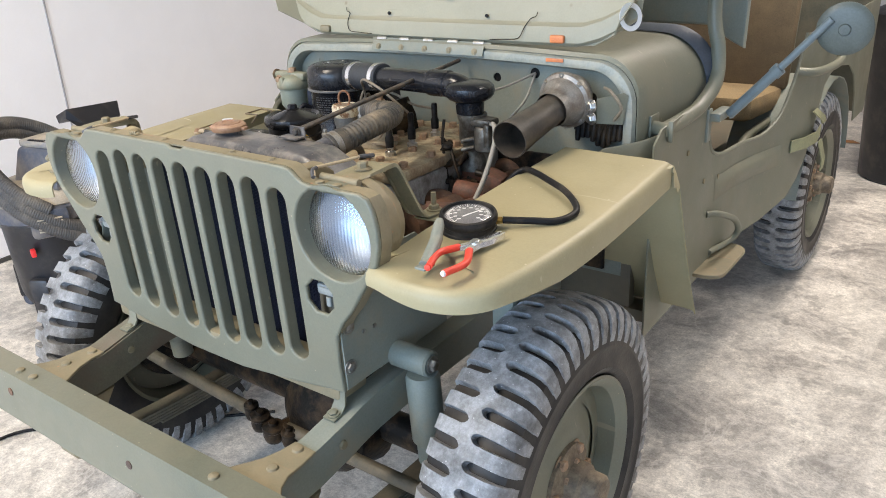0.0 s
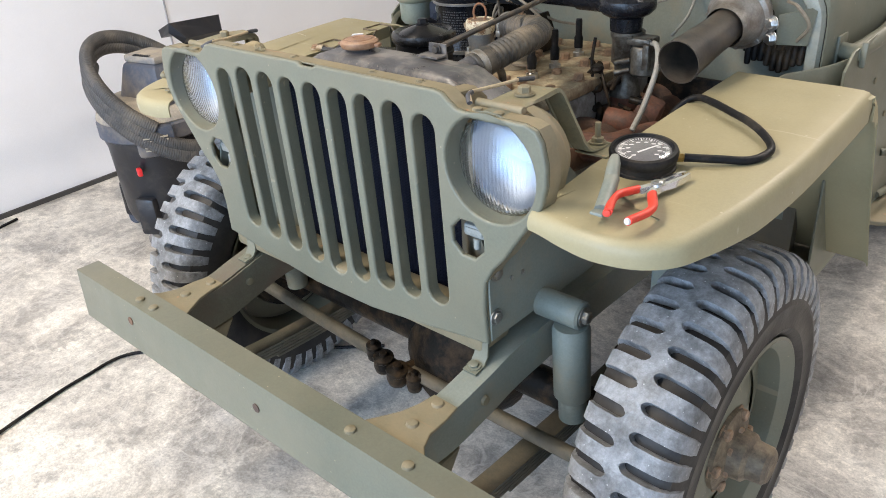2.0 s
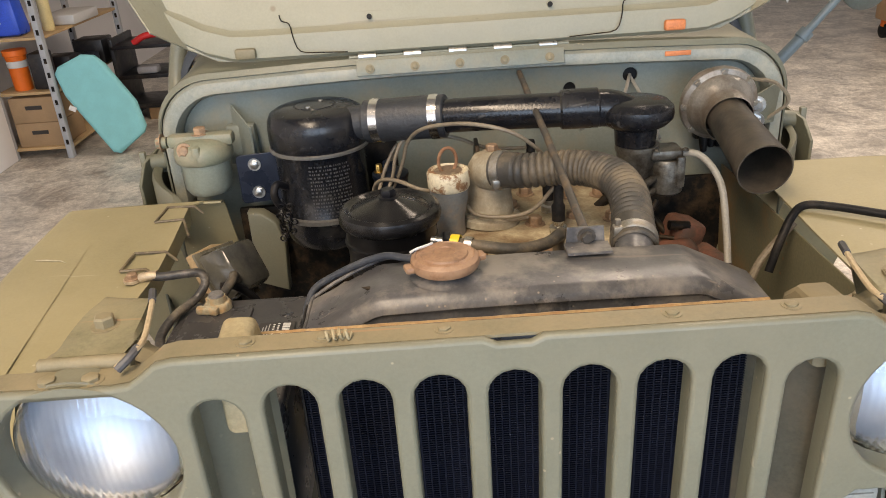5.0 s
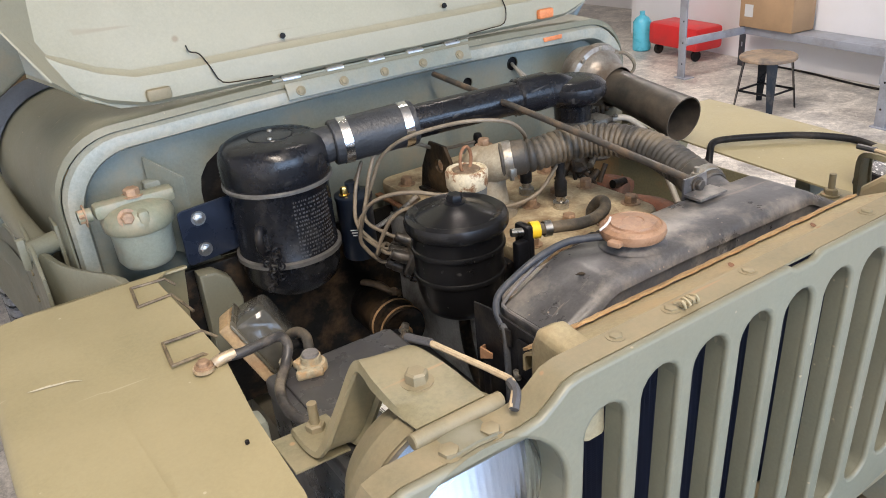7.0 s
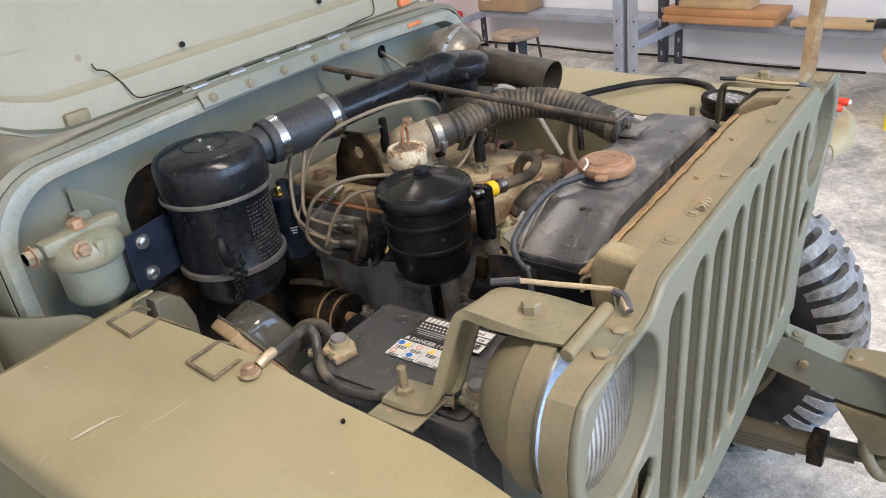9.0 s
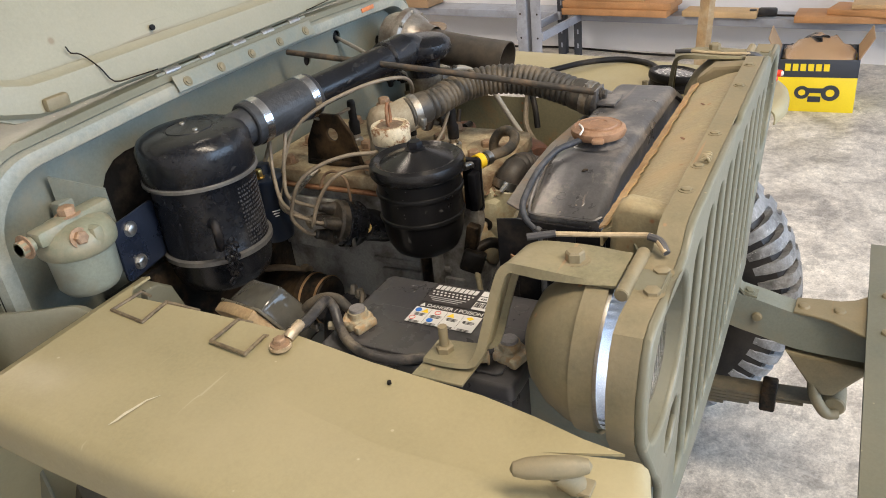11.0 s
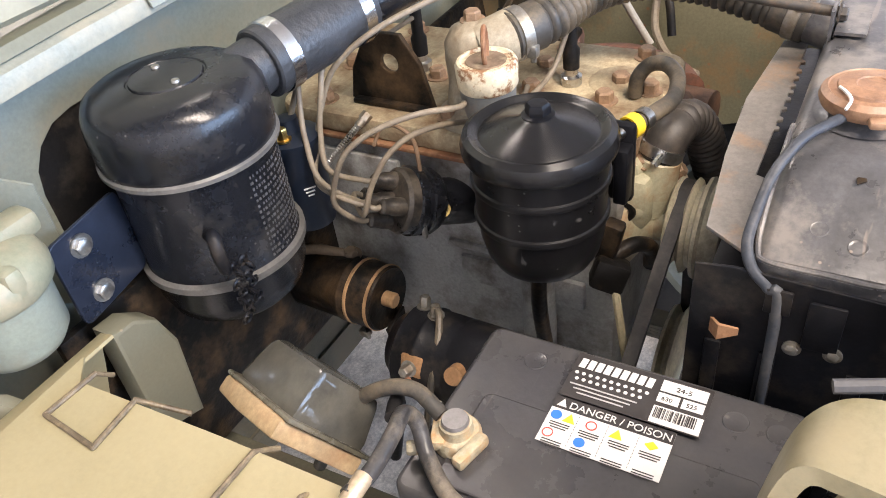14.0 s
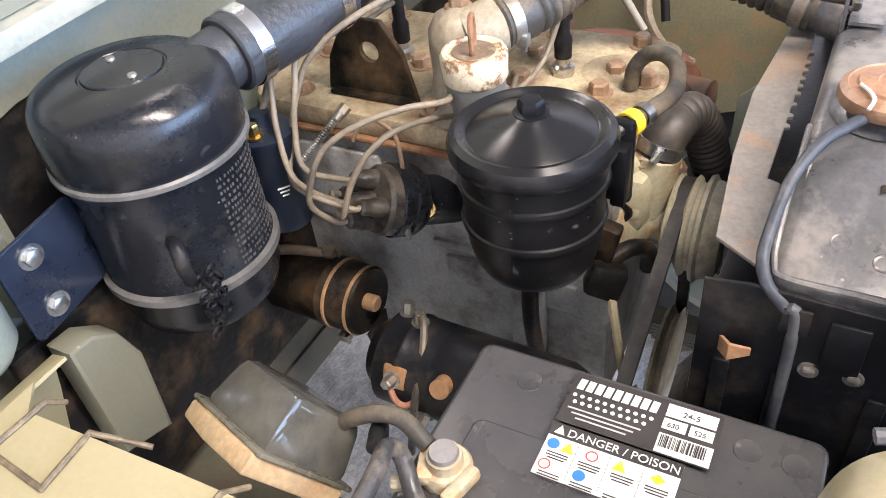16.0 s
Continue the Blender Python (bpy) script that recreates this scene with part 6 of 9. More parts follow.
tube(bm, [FI + Vector((0.013 * math.cos(a), 0.005 * math.cos(a), 1.001 + 0.019 * math.sin(a))) for a in np.linspace(-1.2, 4.35, 14)], 0.0025, 8, 3)
part("pull_ring", bm, RUST, filler, "rusty wire pull ring")

# oil filter canister
OF = Vector((-0.154, 0.199, 0.0))
bm = bmesh.new()
prof = [(0.022, 0.826), (0.036, 0.829), (0.0485, 0.838), (0.0545, 0.850), (0.0585, 0.868), (0.0592, 0.887), (0.0622, 0.888), (0.0630, 0.891), (0.0622, 0.894), (0.0602, 0.895), (0.0604, 0.925), (0.0632, 0.926), (0.0640, 0.929), (0.0632, 0.932), (0.0612, 0.933), (0.0616, 0.958)]
lathe(bm, prof, OF, (0, 0, 1), 56)
of = part("oil_filter", bm, surface("smooth_black_enamel", (0.008, 0.008, 0.009), 0.32, vary=0.15, scale=20, spec=0.35, rough_vary=0.05, chips=((0.10, 0.098, 0.095), 0.012, 210)), jeep, "glossy black ribbed oil filter canister")
bm = bmesh.new()
lathe(bm, [(0.061, 0.950), (0.0660, 0.953), (0.0690, 0.958), (0.0696, 0.965), (0.0672, 0.972), (0.0618, 0.9755), (0.0580, 0.9745), (0.0555, 0.9720), (0.0530, 0.9715), (0.0505, 0.9730), (0.0300, 0.9805), (0.0170, 0.9850), (0.0145, 0.9868), (0.0, 0.9875)], OF, (0, 0, 1), 64, close=False)
part("filter_lid", bm, spun(surface("satin_black_lid", (0.009, 0.009, 0.010), 0.25, vary=0.08, scale=30, spec=0.45, rough_vary=0.03)), of, "conical glossy black lid")
bm = bmesh.new()
lathe(bm, [(0.0145, 0.9865), (0.0145, 0.988), (0.011, 0.989)], OF, (0, 0, 1), 24)
lathe(bm, [(0.0112, 0.988), (0.0112, 0.996), (0.009, 0.9985), (0.0, 0.999)], OF, (0, 0, 1), 6)
part("lid_bolt", bm, BLACK_SATIN, of)
bm = bmesh.new()
box(bm, (-0.080, 0.150, 0.905), (0.012, 0.030, 0.085), 0.004)
box(bm, (-0.093, 0.142, 0.900), (0.020, 0.014, 0.060), 0.003)
box(bm, (-0.105, 0.215, 0.855), (0.07, 0.06, 0.045), 0.006)
part("filter_bracket", bm, BLACK_SATIN, of)
bm = bmesh.new()
tube(bm, [(-0.150, 0.205, 0.845), (-0.148, 0.208, 0.80), (-0.140, 0.212, 0.74), (-0.12, 0.215, 0.66)], 0.0085, 10)
part("drain_pipe", bm, BLACK_DIRTY, of, "dark oil pipe below the filter")
bm = bmesh.new()
tube(bm, [(-0.078, 0.146, 0.938), (-0.058, 0.139, 0.937), (-0.032, 0.130, 0.936), (-0.004, 0.124, 0.933), (0.024, 0.126, 0.932), (0.050, 0.134, 0.934), (0.066, 0.150, 0.936), (0.072, 0.168, 0.930), (0.071, 0.180, 0.914), (0.071, 0.183, 0.892)], 0.0082, 12)
bp = part("bypass_hose", bm, HOSE_RUBBER, jeep, "black bypass hose with a yellow clamp")
bm = bmesh.new()
lathe(bm, [(0.0098, -0.006), (0.0120, -0.006), (0.0120, 0.006), (0.0098, 0.006)], (-0.069, 0.143, 0.9375), (1, -0.33, -0.03), 20, close=False)
part("yellow_clamp", bm, LABEL_YELLOW, bp)
bm = bmesh.new()
lathe(bm, [(0.0096, -0.005), (0.0110, -0.005), (0.0110, 0.005), (0.0096, 0.005)], (-0.052, 0.137, 0.9368), (1, -0.33, -0.03), 20, close=False)
cyl(bm, (-0.100, 0.153, 0.940), (-0.076, 0.145, 0.938), 0.0058, seg=10)
pieces("steel_clamp", bm, STEEL, bp)

# air cleaner
AC = Vector((-0.280, 0.490, 0.0))
bm = bmesh.new()
lathe(bm, [(0.030, 0.805), (0.060, 0.808), (0.070, 0.818), (0.0755, 0.835), (0.0765, 0.856), (0.0790, 0.861), (0.0790, 0.868), (0.0760, 0.872), (0.0755, 0.974), (0.0770, 0.978)], AC, (0, 0, 1), 60)
ac = part("air_cleaner", bm, BLACK_GLOSS, jeep, "tall glossy black oil-bath air cleaner")
bm = bmesh.new()
lathe(bm, [(0.0780, 0.978), (0.0810, 0.983), (0.0822, 0.994), (0.0820, 1.014), (0.0805, 1.026), (0.0755, 1.036), (0.0660, 1.0415), (0.050, 1.0440), (0.0355, 1.0450), (0.0345, 1.0436), (0.0330, 1.0436), (0.0320, 1.0456), (0.0, 1.0465)], AC, (0, 0, 1), 64, close=False)
part("cleaner_cap", bm, BLACK_GLOSS, ac, "domed satin black cap")
bm = bmesh.new()
lathe(bm, [(0.0790, 0.9755), (0.0832, 0.977), (0.0832, 0.981), (0.0805, 0.983)], AC, (0, 0, 1), 60, close=False)
lathe(bm, [(0.0770, 0.860), (0.0818, 0.862), (0.0818, 0.869), (0.0770, 0.871)], AC, (0, 0, 1), 60, close=False)
pieces("band", bm, surface("rubbed_edge_metal", (0.17, 0.165, 0.155), 0.4, metal=0.5, vary=0.2, scale=40), ac, "rubbed metal bead")
bm = bmesh.new()
for e in ((0.008, 0.020), (-0.008, -0.020)):
    lathe(bm, [(0.004, 0), (0.0035, 0.002), (0, 0.0025)], AC + Vector((e[0], e[1], 1.0458)), (0, 0, 1), 10, close=False)
pieces("cap_rivet", bm, STEEL_DULL, ac)
bm = bmesh.new()  # stamped rows of small bars, too worn to read
rnd = random.Random(4)
for i in range(16):
    z = 0.962 - 0.0062 * i
    a = radians(-98)
    while a < radians(-48):
        w = rnd.choice((0.02, 0.03, 0.045))
        p = AC + Vector((0.0762 * math.cos(a), 0.0762 * math.sin(a), z))
        box(bm, p, (0.0006, 0.0742 * w, 0.0026), turn=(0, 0, math.degrees(a)))
        a += w + rnd.choice((0.02, 0.025, 0.05))
tx = part("embossed_text", bm, surface("worn_grey_print", (0.07, 0.07, 0.072), 0.35, vary=0.4, scale=60), ac)
tagged(tx, "worn unreadable embossed text", kind="stuff")
bm = bmesh.new()
join_mesh(bm, plate(round_rect(0, 0, 0.09, 0.088, 0.008), (), 0.004, 0.001), Matrix.Translation((-0.388, 0.526, 0.914)) @ Euler((0, 0, radians(10))).to_matrix().to_4x4() @ UPRIGHT)
part("mount_plate", bm, NAVY, ac, "blue-black mounting plate")
bm = bmesh.new()
for z in (0.940, 0.889):
    bolt(bm, (-0.402, 0.5205, z), (0, -1, 0), 0.0078, 0.007)
pieces("mount_bolt", bm, STEEL, ac)
bm = bmesh.new()
tube(bm, [(-0.336, 0.436, 0.926), (-0.347, 0.418, 0.936), (-0.352, 0.412, 0.922), (-0.348, 0.416, 0.904), (-0.338, 0.428, 0.890)], 0.0065, 10)
for e, n in ((0.0, 9), (0.014, 7)):
    for k in range(n):
        p = Vector((-0.344 + e + 0.004 * math.sin(k * 2.1), 0.410 + 0.002 * math.cos(k * 1.7), 0.900 - 0.0070 * k))
        join_ring(bm, p, ((k % 2), 1 - (k % 2), 0.25), 0.0055, 0.0015)
part("latch_chain", bm, BLACK_SATIN, ac, "black latch with hanging chain")

# crossover pipe to the carburettor
bm = bmesh.new()
tube(bm, [(-0.230, 0.472, 1.014), (-0.208, 0.466, 1.017), (-0.190, 0.462, 1.019)], 0.028, 22)
cyl(bm, (-0.196, 0.4625, 1.0185), (-0.066, 0.4325, 1.0275), 0.0345, seg=30, bevel=0.002)
pipe = part("intake_sleeve", bm, surface("rubber_sleeve", (0.03, 0.033, 0.038), 0.45, vary=0.2, scale=30, bump=0.3, bump_scale=160), jeep, "black rubber intake sleeve")
bm = bmesh.new()
for p in ((-0.176, 0.4580, 1.0200), (-0.082, 0.4362, 1.0264)):
    lathe(bm, [(0.0345, -0.0075), (0.0362, -0.007), (0.0362, 0.007), (0.0345, 0.0075)], p, (0.13, -0.030, 0.009), 34, close=False)
pieces("band_clamp", bm, CHROME, pipe, "bright steel band clamp")
bm = bmesh.new()
tube(bm, [(-0.10, 0.440, 1.025), (0.0, 0.416, 1.031), (0.10, 0.398, 1.034), (0.16, 0.392, 1.035)], 0.0265, 24)
cyl(bm, (0.108, 0.397, 1.0345), (0.168, 0.391, 1.0355), 0.0305, seg=26, bevel=0.003)
part("intake_pipe", bm, BLACK_GLOSS, jeep, "glossy black intake pipe across the engine")
bm = bmesh.new()
lathe(bm, [(0.031, -0.060), (0.033, -0.034), (0.047, -0.027), (0.0555, -0.018), (0.057, -0.010), (0.0555, 0.000), (0.047, 0.008), (0.030, 0.012), (0.0, 0.013)], (0.224, 0.386, 1.036), (0, 0, 1), 34, close=False)
tube(bm, [(0.155, 0.392, 1.035), (0.185, 0.390, 1.033), (0.21, 0.388, 1.023)], 0.0285, 22)
part("intake_horn", bm, BLACK_GLOSS, jeep, "mushroom-shaped black carburettor inlet")
bm = bmesh.new()
lathe(bm, [(0.032, -0.12), (0.030, -0.10), (0.024, -0.085), (0.024, -0.06), (0.031, -0.05), (0.031, -0.005), (0.034, 0.0), (0.034, 0.01)], (0.228, 0.388, 0.965), (0, 0, 1), 26)
OILY_ZINC = surface("oily_zinc", (0.17, 0.165, 0.145), 0.42, metal=0.6, vary=0.3, scale=40, dirt=(0.05, 0.04, 0.03), dirt_amount=0.45, dirt_scale=35, bump=0.3)
carb = part("carburettor", bm, OILY_ZINC, jeep, "dull zinc carburettor")
bm = bmesh.new()
lathe(bm, [(0.020, -0.05), (0.026, -0.045), (0.026, 0.0), (0.022, 0.008), (0.0, 0.01)], (0.272, 0.375, 0.945), (0, 0, 1), 22)
box(bm, (0.268, 0.378, 0.962), (0.05, 0.045, 0.016), 0.005)
box(bm, (0.288, 0.36, 0.935), (0.014, 0.02, 0.05), 0.003)
for x, y in ((0.250, 0.358), (0.294, 0.356), (0.252, 0.395)):
    bolt(bm, (x, y, 0.969), (0, 0, 1), 0.004, 0.004)
for z in (0.905, 0.925):
    cyl(bm, (0.250, 0.36, z), (0.225, 0.345, z - 0.006), 0.006, seg=10)
pieces("float_bowl", bm, OILY_ZINC, carb)
bm = bmesh.new()
rnd = random.Random(9)
for k in range(12):
    p = Vector((0.185 + 0.11 * rnd.random(), 0.33 + 0.06 * rnd.random(), 0.82 + 0.10 * rnd.random()))
    d = Vector((rnd.uniform(-1, 1), rnd.uniform(-0.4, 0.4), rnd.uniform(-1, 1))).normalized()
    cyl(bm, p, p + d * rnd.uniform(0.02, 0.05), rnd.uniform(0.003, 0.008), seg=10)
tube(bm, [(0.18, 0.345, 0.965), (0.178, 0.338, 0.92), (0.185, 0.335, 0.87), (0.19, 0.338, 0.82)], 0.0035, 8)
tube(bm, [(0.20, 0.34, 0.90), (0.22, 0.325, 0.87), (0.235, 0.33, 0.82)], 0.003, 8)
for z in (0.82, 0.86, 0.90):
    lathe(bm, [(0.012, 0), (0.014, 0.006), (0.010, 0.012)], (0.19, 0.34, z), (0, -0.2, 1), 12)
lk = part("linkage", bm, BLACK_DIRTY, carb, "oily black throttle linkage")
tagged(lk, "oily black throttle linkage", kind="stuff")
bm = bmesh.new()
lathe(bm, [(0.05, 0.0), (0.05, 0.02), (0.036, 0.026), (0.03, 0.07)], (0.222, 0.402, 0.775), (0, 0, 1), 22)
part("carb_flange", bm, COPPER_RED, carb)

# exhaust and intake manifold on the driver's side
bm = bmesh.new()
for y in (0.17, 0.27, 0.37, 0.47, 0.56):
    tube(bm, [(0.175, y, 0.79), (0.215, y, 0.80), (0.245, y + 0.01, 0.785)], 0.026, 14)
tube(bm, [(0.235, 0.13, 0.785), (0.25, 0.25, 0.785), (0.255, 0.4, 0.78), (0.25, 0.57, 0.77)], 0.034, 16)
mf = part("manifold", bm, RUST_DARK, jeep, "dark rusty exhaust manifold")
bm = bmesh.new()
tube(bm, [(0.25, 0.17, 0.805), (0.30, 0.205, 0.80), (0.325, 0.27, 0.80), (0.325, 0.34, 0.79)], 0.028, 16)
tube(bm, [(0.24, 0.30, 0.82), (0.285, 0.31, 0.815), (0.30, 0.37, 0.80)], 0.024, 14)
box(bm, (0.30, 0.36, 0.83), (0.05, 0.06, 0.05), 0.012, turn=(0, 20, 15))
part("heat_riser", bm, COPPER_RED, mf, "reddish brown rusted casting")
bm = bmesh.new()
tube(bm, [(0.43, 0.26, 0.88), (0.385, 0.25, 0.83), (0.35, 0.215, 0.80), (0.315, 0.17, 0.80)], 0.006, 8)
part("fuel_pipe", bm, WIRE_TAN, mf, "thin tan fuel pipe")

# siren-shaped horn with black trumpet
H0, H1 = Vector((0.397, 0.510, 0.994)), Vector((0.389, 0.285, 0.955))
ax = (H1 - H0).normalized()
bm = bmesh.new()
L = (H1 - H0).length
lathe(bm, [(0.030, 0.0), (0.033, 0.02), (0.0345, L * 0.5), (0.0375, L * 0.8), (0.0405, L), (0.0385, L), (0.0355, L * 0.8), (0.032, L * 0.4), (0.0, L * 0.3)], H0, ax, 40, close=False)
horn = part("horn_trumpet", bm, surface("dusty_black_trumpet", (0.022, 0.020, 0.018), 0.42, vary=0.35, scale=18, dirt=(0.12, 0.095, 0.07), dirt_amount=0.4, dirt_scale=14, sharp=0.2, bump=0.08), jeep, "dusty satin black horn trumpet")
bm = bmesh.new()
lathe(bm, [(0.0, -0.052), (0.045, -0.050), (0.052, -0.035), (0.055, -0.016), (0.0635, -0.012), (0.0655, -0.005), (0.0635, 0.003), (0.056, 0.007), (0.0535, 0.016), (0.050, 0.026), (0.043, 0.033), (0.0405, 0.045), (0.0385, 0.06)], H0, ax, 44, close=False)
part("horn_body", bm, surface("sooty_cast_alloy", (0.30, 0.275, 0.24), 0.42, metal=0.5, vary=0.2, scale=20, dirt=(0.16, 0.12, 0.09), dirt_amount=0.4, dirt_scale=18, bump=0.2), horn, "sooty tan cast horn body")
bm = bmesh.new()
x, y, z = frame_along(ax)
for k in range(8):
    a = 2 * math.pi * k / 8
    bolt(bm, H0 + (x * math.cos(a) + y * math.sin(a)) * 0.0585 + z * 0.003, ax, 0.005, 0.005)
pieces("horn_bolt", bm, STEEL_DULL, horn)
bm = bmesh.new()
join_mesh(bm, plate([(-0.030, -0.03), (0.03, -0.035), (0.04, 0.03), (0.03, 0.036), (-0.030, 0.026)], (), 0.004, 0.001), Matrix.Translation((0.492, 0.545, 0.975)) @ Euler((0, 0, radians(35))).to_matrix().to_4x4() @ UPRIGHT)
part("horn_bracket", bm, OLIVE, horn)
bm = bmesh.new()
for z in (0.988, 0.960):
    bolt(bm, (0.464, 0.512, z), (-0.4, -1, 0), 0.010, 0.012)
pieces("bracket_bolt", bm, STEEL, horn)
bm = bmesh.new()
rnd = random.Random(2)
for k in range(9):
    p = Vector((0.40 + 0.013 * k, 0.575, 0.90 + 0.01 * math.sin(k)))
    lathe(bm, [(0.007, -0.03), (0.008, -0.01), (0.006, 0.01), (0.004, 0.012)], p, (0, -0.2, -1), 10)
    tube(bm, [p, p + Vector((0.0, 0.0, 0.03)), p + Vector((0.01, 0.01, 0.06))], 0.003, 6)
box(bm, (0.45, 0.59, 0.925), (0.13, 0.02, 0.03), 0.004)
part("terminal_strip", bm, BLACK_DIRTY, jeep, "dark terminal strip with small wires")
bm = bmesh.new()
tube(bm, [(0.47, 0.56, 1.02), (0.50, 0.53, 1.018), (0.525, 0.53, 0.985), (0.50, 0.55, 0.95)], 0.0035, 6)
part("loom", bm, WIRE_TAN, jeep)

# fuel filter on the firewall
SB = Vector((-0.484, 0.518, 0.012))
bm = bmesh.new()
lathe(bm, [(0.018, 0.886), (0.034, 0.888), (0.0405, 0.898), (0.042, 0.938), (0.0435, 0.941), (0.0445, 0.950)], SB, (0, 0, 1), 36)
sb = part("fuel_filter", bm, surface("pale_green_bowl", (0.27, 0.30, 0.25), 0.35, vary=0.1, scale=14, dirt=(0.24, 0.22, 0.16), dirt_amount=0.25, dirt_scale=16), jeep, "pale green sediment bowl fuel filter")
bm = bmesh.new()
lathe(bm, [(0.0455, 0.944), (0.049, 0.948), (0.050, 0.960), (0.046, 0.972), (0.038, 0.979), (0.022, 0.984), (0.0, 0.985)], SB, (0, 0, 1), 36, close=False)
box(bm, SB + Vector((0, 0, 0.980)), (0.112, 0.028, 0.022), 0.007)
box(bm, SB + Vector((0.0, -0.02, 0.965)), (0.016, 0.06, 0.03), 0.006)
cyl(bm, SB + Vector((-0.058, 0, 0.978)), SB + Vector((-0.076, 0, 0.978)), 0.010, seg=12)
part("filter_head", bm, OLIVE_GREEN, sb, "dusty olive cast filter head")
bm = bmesh.new()
bolt(bm, SB + Vector((0, 0, 0.989)), (0, 0, 1), 0.011, 0.012)
bolt(bm, SB + Vector((-0.066, 0, 0.978)), (-1, 0, 0), 0.011, 0.010)
bolt(bm, SB + Vector((-0.02, -0.036, 0.972)), (0, -1, 0.2), 0.009, 0.009)
pieces("filter_bolt", bm, BOLT_RUST, sb)
bm = bmesh.new()
box(bm, (-0.43, 0.585, 0.96), (0.05, 0.02, 0.07), 0.003)
strip(bm, [[(-0.445, 0.592, 1.03), (-0.445, 0.592, 0.88)], [(-0.405, 0.54, 1.0), (-0.405, 0.54, 0.87)]], 0.003)
part("filter_bracket", bm, GREY_GREEN, sb)

# distributor with its leads
DI = Vector((-0.117, 0.380, 0.828))
dax = Vector((-0.77, 0.50, 0.40)).normalized()
bm = bmesh.new()
lathe(bm, [(0.026, -0.09), (0.028, -0.040), (0.034, -0.034), (0.0385, -0.026), (0.039, -0.018), (0.036, -0.016), (0.036, -0.012), (0.0395, -0.010), (0.0395, -0.002), (0.037, 0.0)], DI, dax, 40)
di = part("distributor", bm, BLACK_GLOSS, jeep, "greasy black distributor")
ux = (Vector((0, 0, 1)) - dax * dax.z).normalized()
uy = dax.cross(ux)
bm = bmesh.new()
lathe(bm, [(0.0372, -0.002), (0.0372, 0.010), (0.034, 0.014), (0.020, 0.017), (0.0, 0.018)], DI, dax, 40, close=False)
tower = []
for k, a in enumerate((0.35, 1.75, 3.3, 4.9)):
    o = DI + (ux * math.cos(a) + uy * math.sin(a)) * 0.022 + dax * 0.012
    lathe(bm, [(0.0105, 0.0), (0.0100, 0.016), (0.0085, 0.020), (0.0085, 0.028), (0.0060, 0.031)], o, dax, 16)
    tower.append(o + dax * 0.029)
lathe(bm, [(0.0105, 0.0), (0.0100, 0.020), (0.0085, 0.024), (0.0085, 0.032), (0.0060, 0.035)], DI + dax * 0.012, dax, 16)
tower.append(DI + dax * 0.045)
part("distributor_cap", bm, surface("dusty_cap_moulding", (0.030, 0.027, 0.024), 0.34, vary=0.35, scale=30, dirt=(0.14, 0.115, 0.085), dirt_amount=0.36, dirt_scale=30, bump=0.15), di, "dusty dark distributor cap with lead towers")
bm = bmesh.new()
for a in (1.1, 4.2):
    o = DI + (ux * math.cos(a) + uy * math.sin(a)) * 0.039
    box(bm, o - dax * 0.012, (0.006, 0.006, 0.020), 0.002)
pieces("spring_clip", bm, STEEL_DULL, di)
bm = bmesh.new()
for p in ((-0.098, 0.366, 0.841), (-0.105, 0.340, 0.818)):
    bolt(bm, p, (-0.6, -0.5, 0.5), 0.006, 0.006)
pieces("clip_screw", bm, BRASS, di)
# five leads: one to the coil, four that rise and part towards the plugs
leads = [
    [tower[4], tower[4] + dax * 0.014, (-0.186, 0.432, 0.888), (-0.176, 0.448, 0.930), (-0.160, 0.458, 0.962), (-0.150, 0.464, 0.975), (-0.152, 0.470, 0.962), (-0.164, 0.474, 0.940)],
    [tower[0], tower[0] + dax * 0.012, (-0.172, 0.430, 0.893), (-0.160, 0.440, 0.930), (-0.150, 0.436, 0.970), (-0.130, 0.440, 0.992), (-0.06, 0.455, 0.985), (0.0, 0.462, 0.960), (0.070, 0.455, 0.958)],
    [tower[3], tower[3] + dax * 0.014, (-0.180, 0.440, 0.876), (-0.158, 0.450, 0.912), (-0.142, 0.446, 0.950), (-0.130, 0.428, 0.990), (-0.105, 0.392, 1.020), (-0.060, 0.350, 1.037), (-0.019, 0.320, 1.041), (0.025, 0.308, 1.030), (0.060, 0.318, 1.002), (0.080, 0.340, 0.972)],
    [tower[2], tower[2] + dax * 0.014, (-0.190, 0.416, 0.862), (-0.192, 0.410, 0.890), (-0.188, 0.390, 0.930), (-0.172, 0.360, 0.953), (-0.145, 0.325, 0.962), (-0.110, 0.300, 0.955), (-0.060, 0.318, 0.938), (-0.03, 0.285, 0.915), (0.04, 0.27, 0.92), (0.084, 0.262, 0.967)],
    [tower[1], tower[1] + dax * 0.012, (-0.180, 0.390, 0.850), (-0.172, 0.378, 0.885), (-0.160, 0.362, 0.915), (-0.140, 0.345, 0.930), (-0.105, 0.330, 0.926), (-0.070, 0.322, 0.912), (-0.040, 0.300, 0.903), (0.005, 0.292, 0.900), (0.045, 0.300, 0.899)],
]
for pts in leads:
    bm = bmesh.new()
    tube(bm, pts, 0.0031, 10, 8)
    part("ignition_lead", bm, WIRE_TAN, di, "tan rubber ignition lead")
bm = bmesh.new()
tube(bm, [(-0.102, 0.366, 0.846), (-0.100, 0.366, 0.868), (-0.096, 0.372, 0.896), (-0.094, 0.392, 0.908), (-0.092, 0.414, 0.900), (-0.098, 0.424, 0.880)], 0.0024, 8)
part("thin_wire", bm, surface("brown_wire", (0.20, 0.13, 0.08), 0.55), di)
bm = bmesh.new()
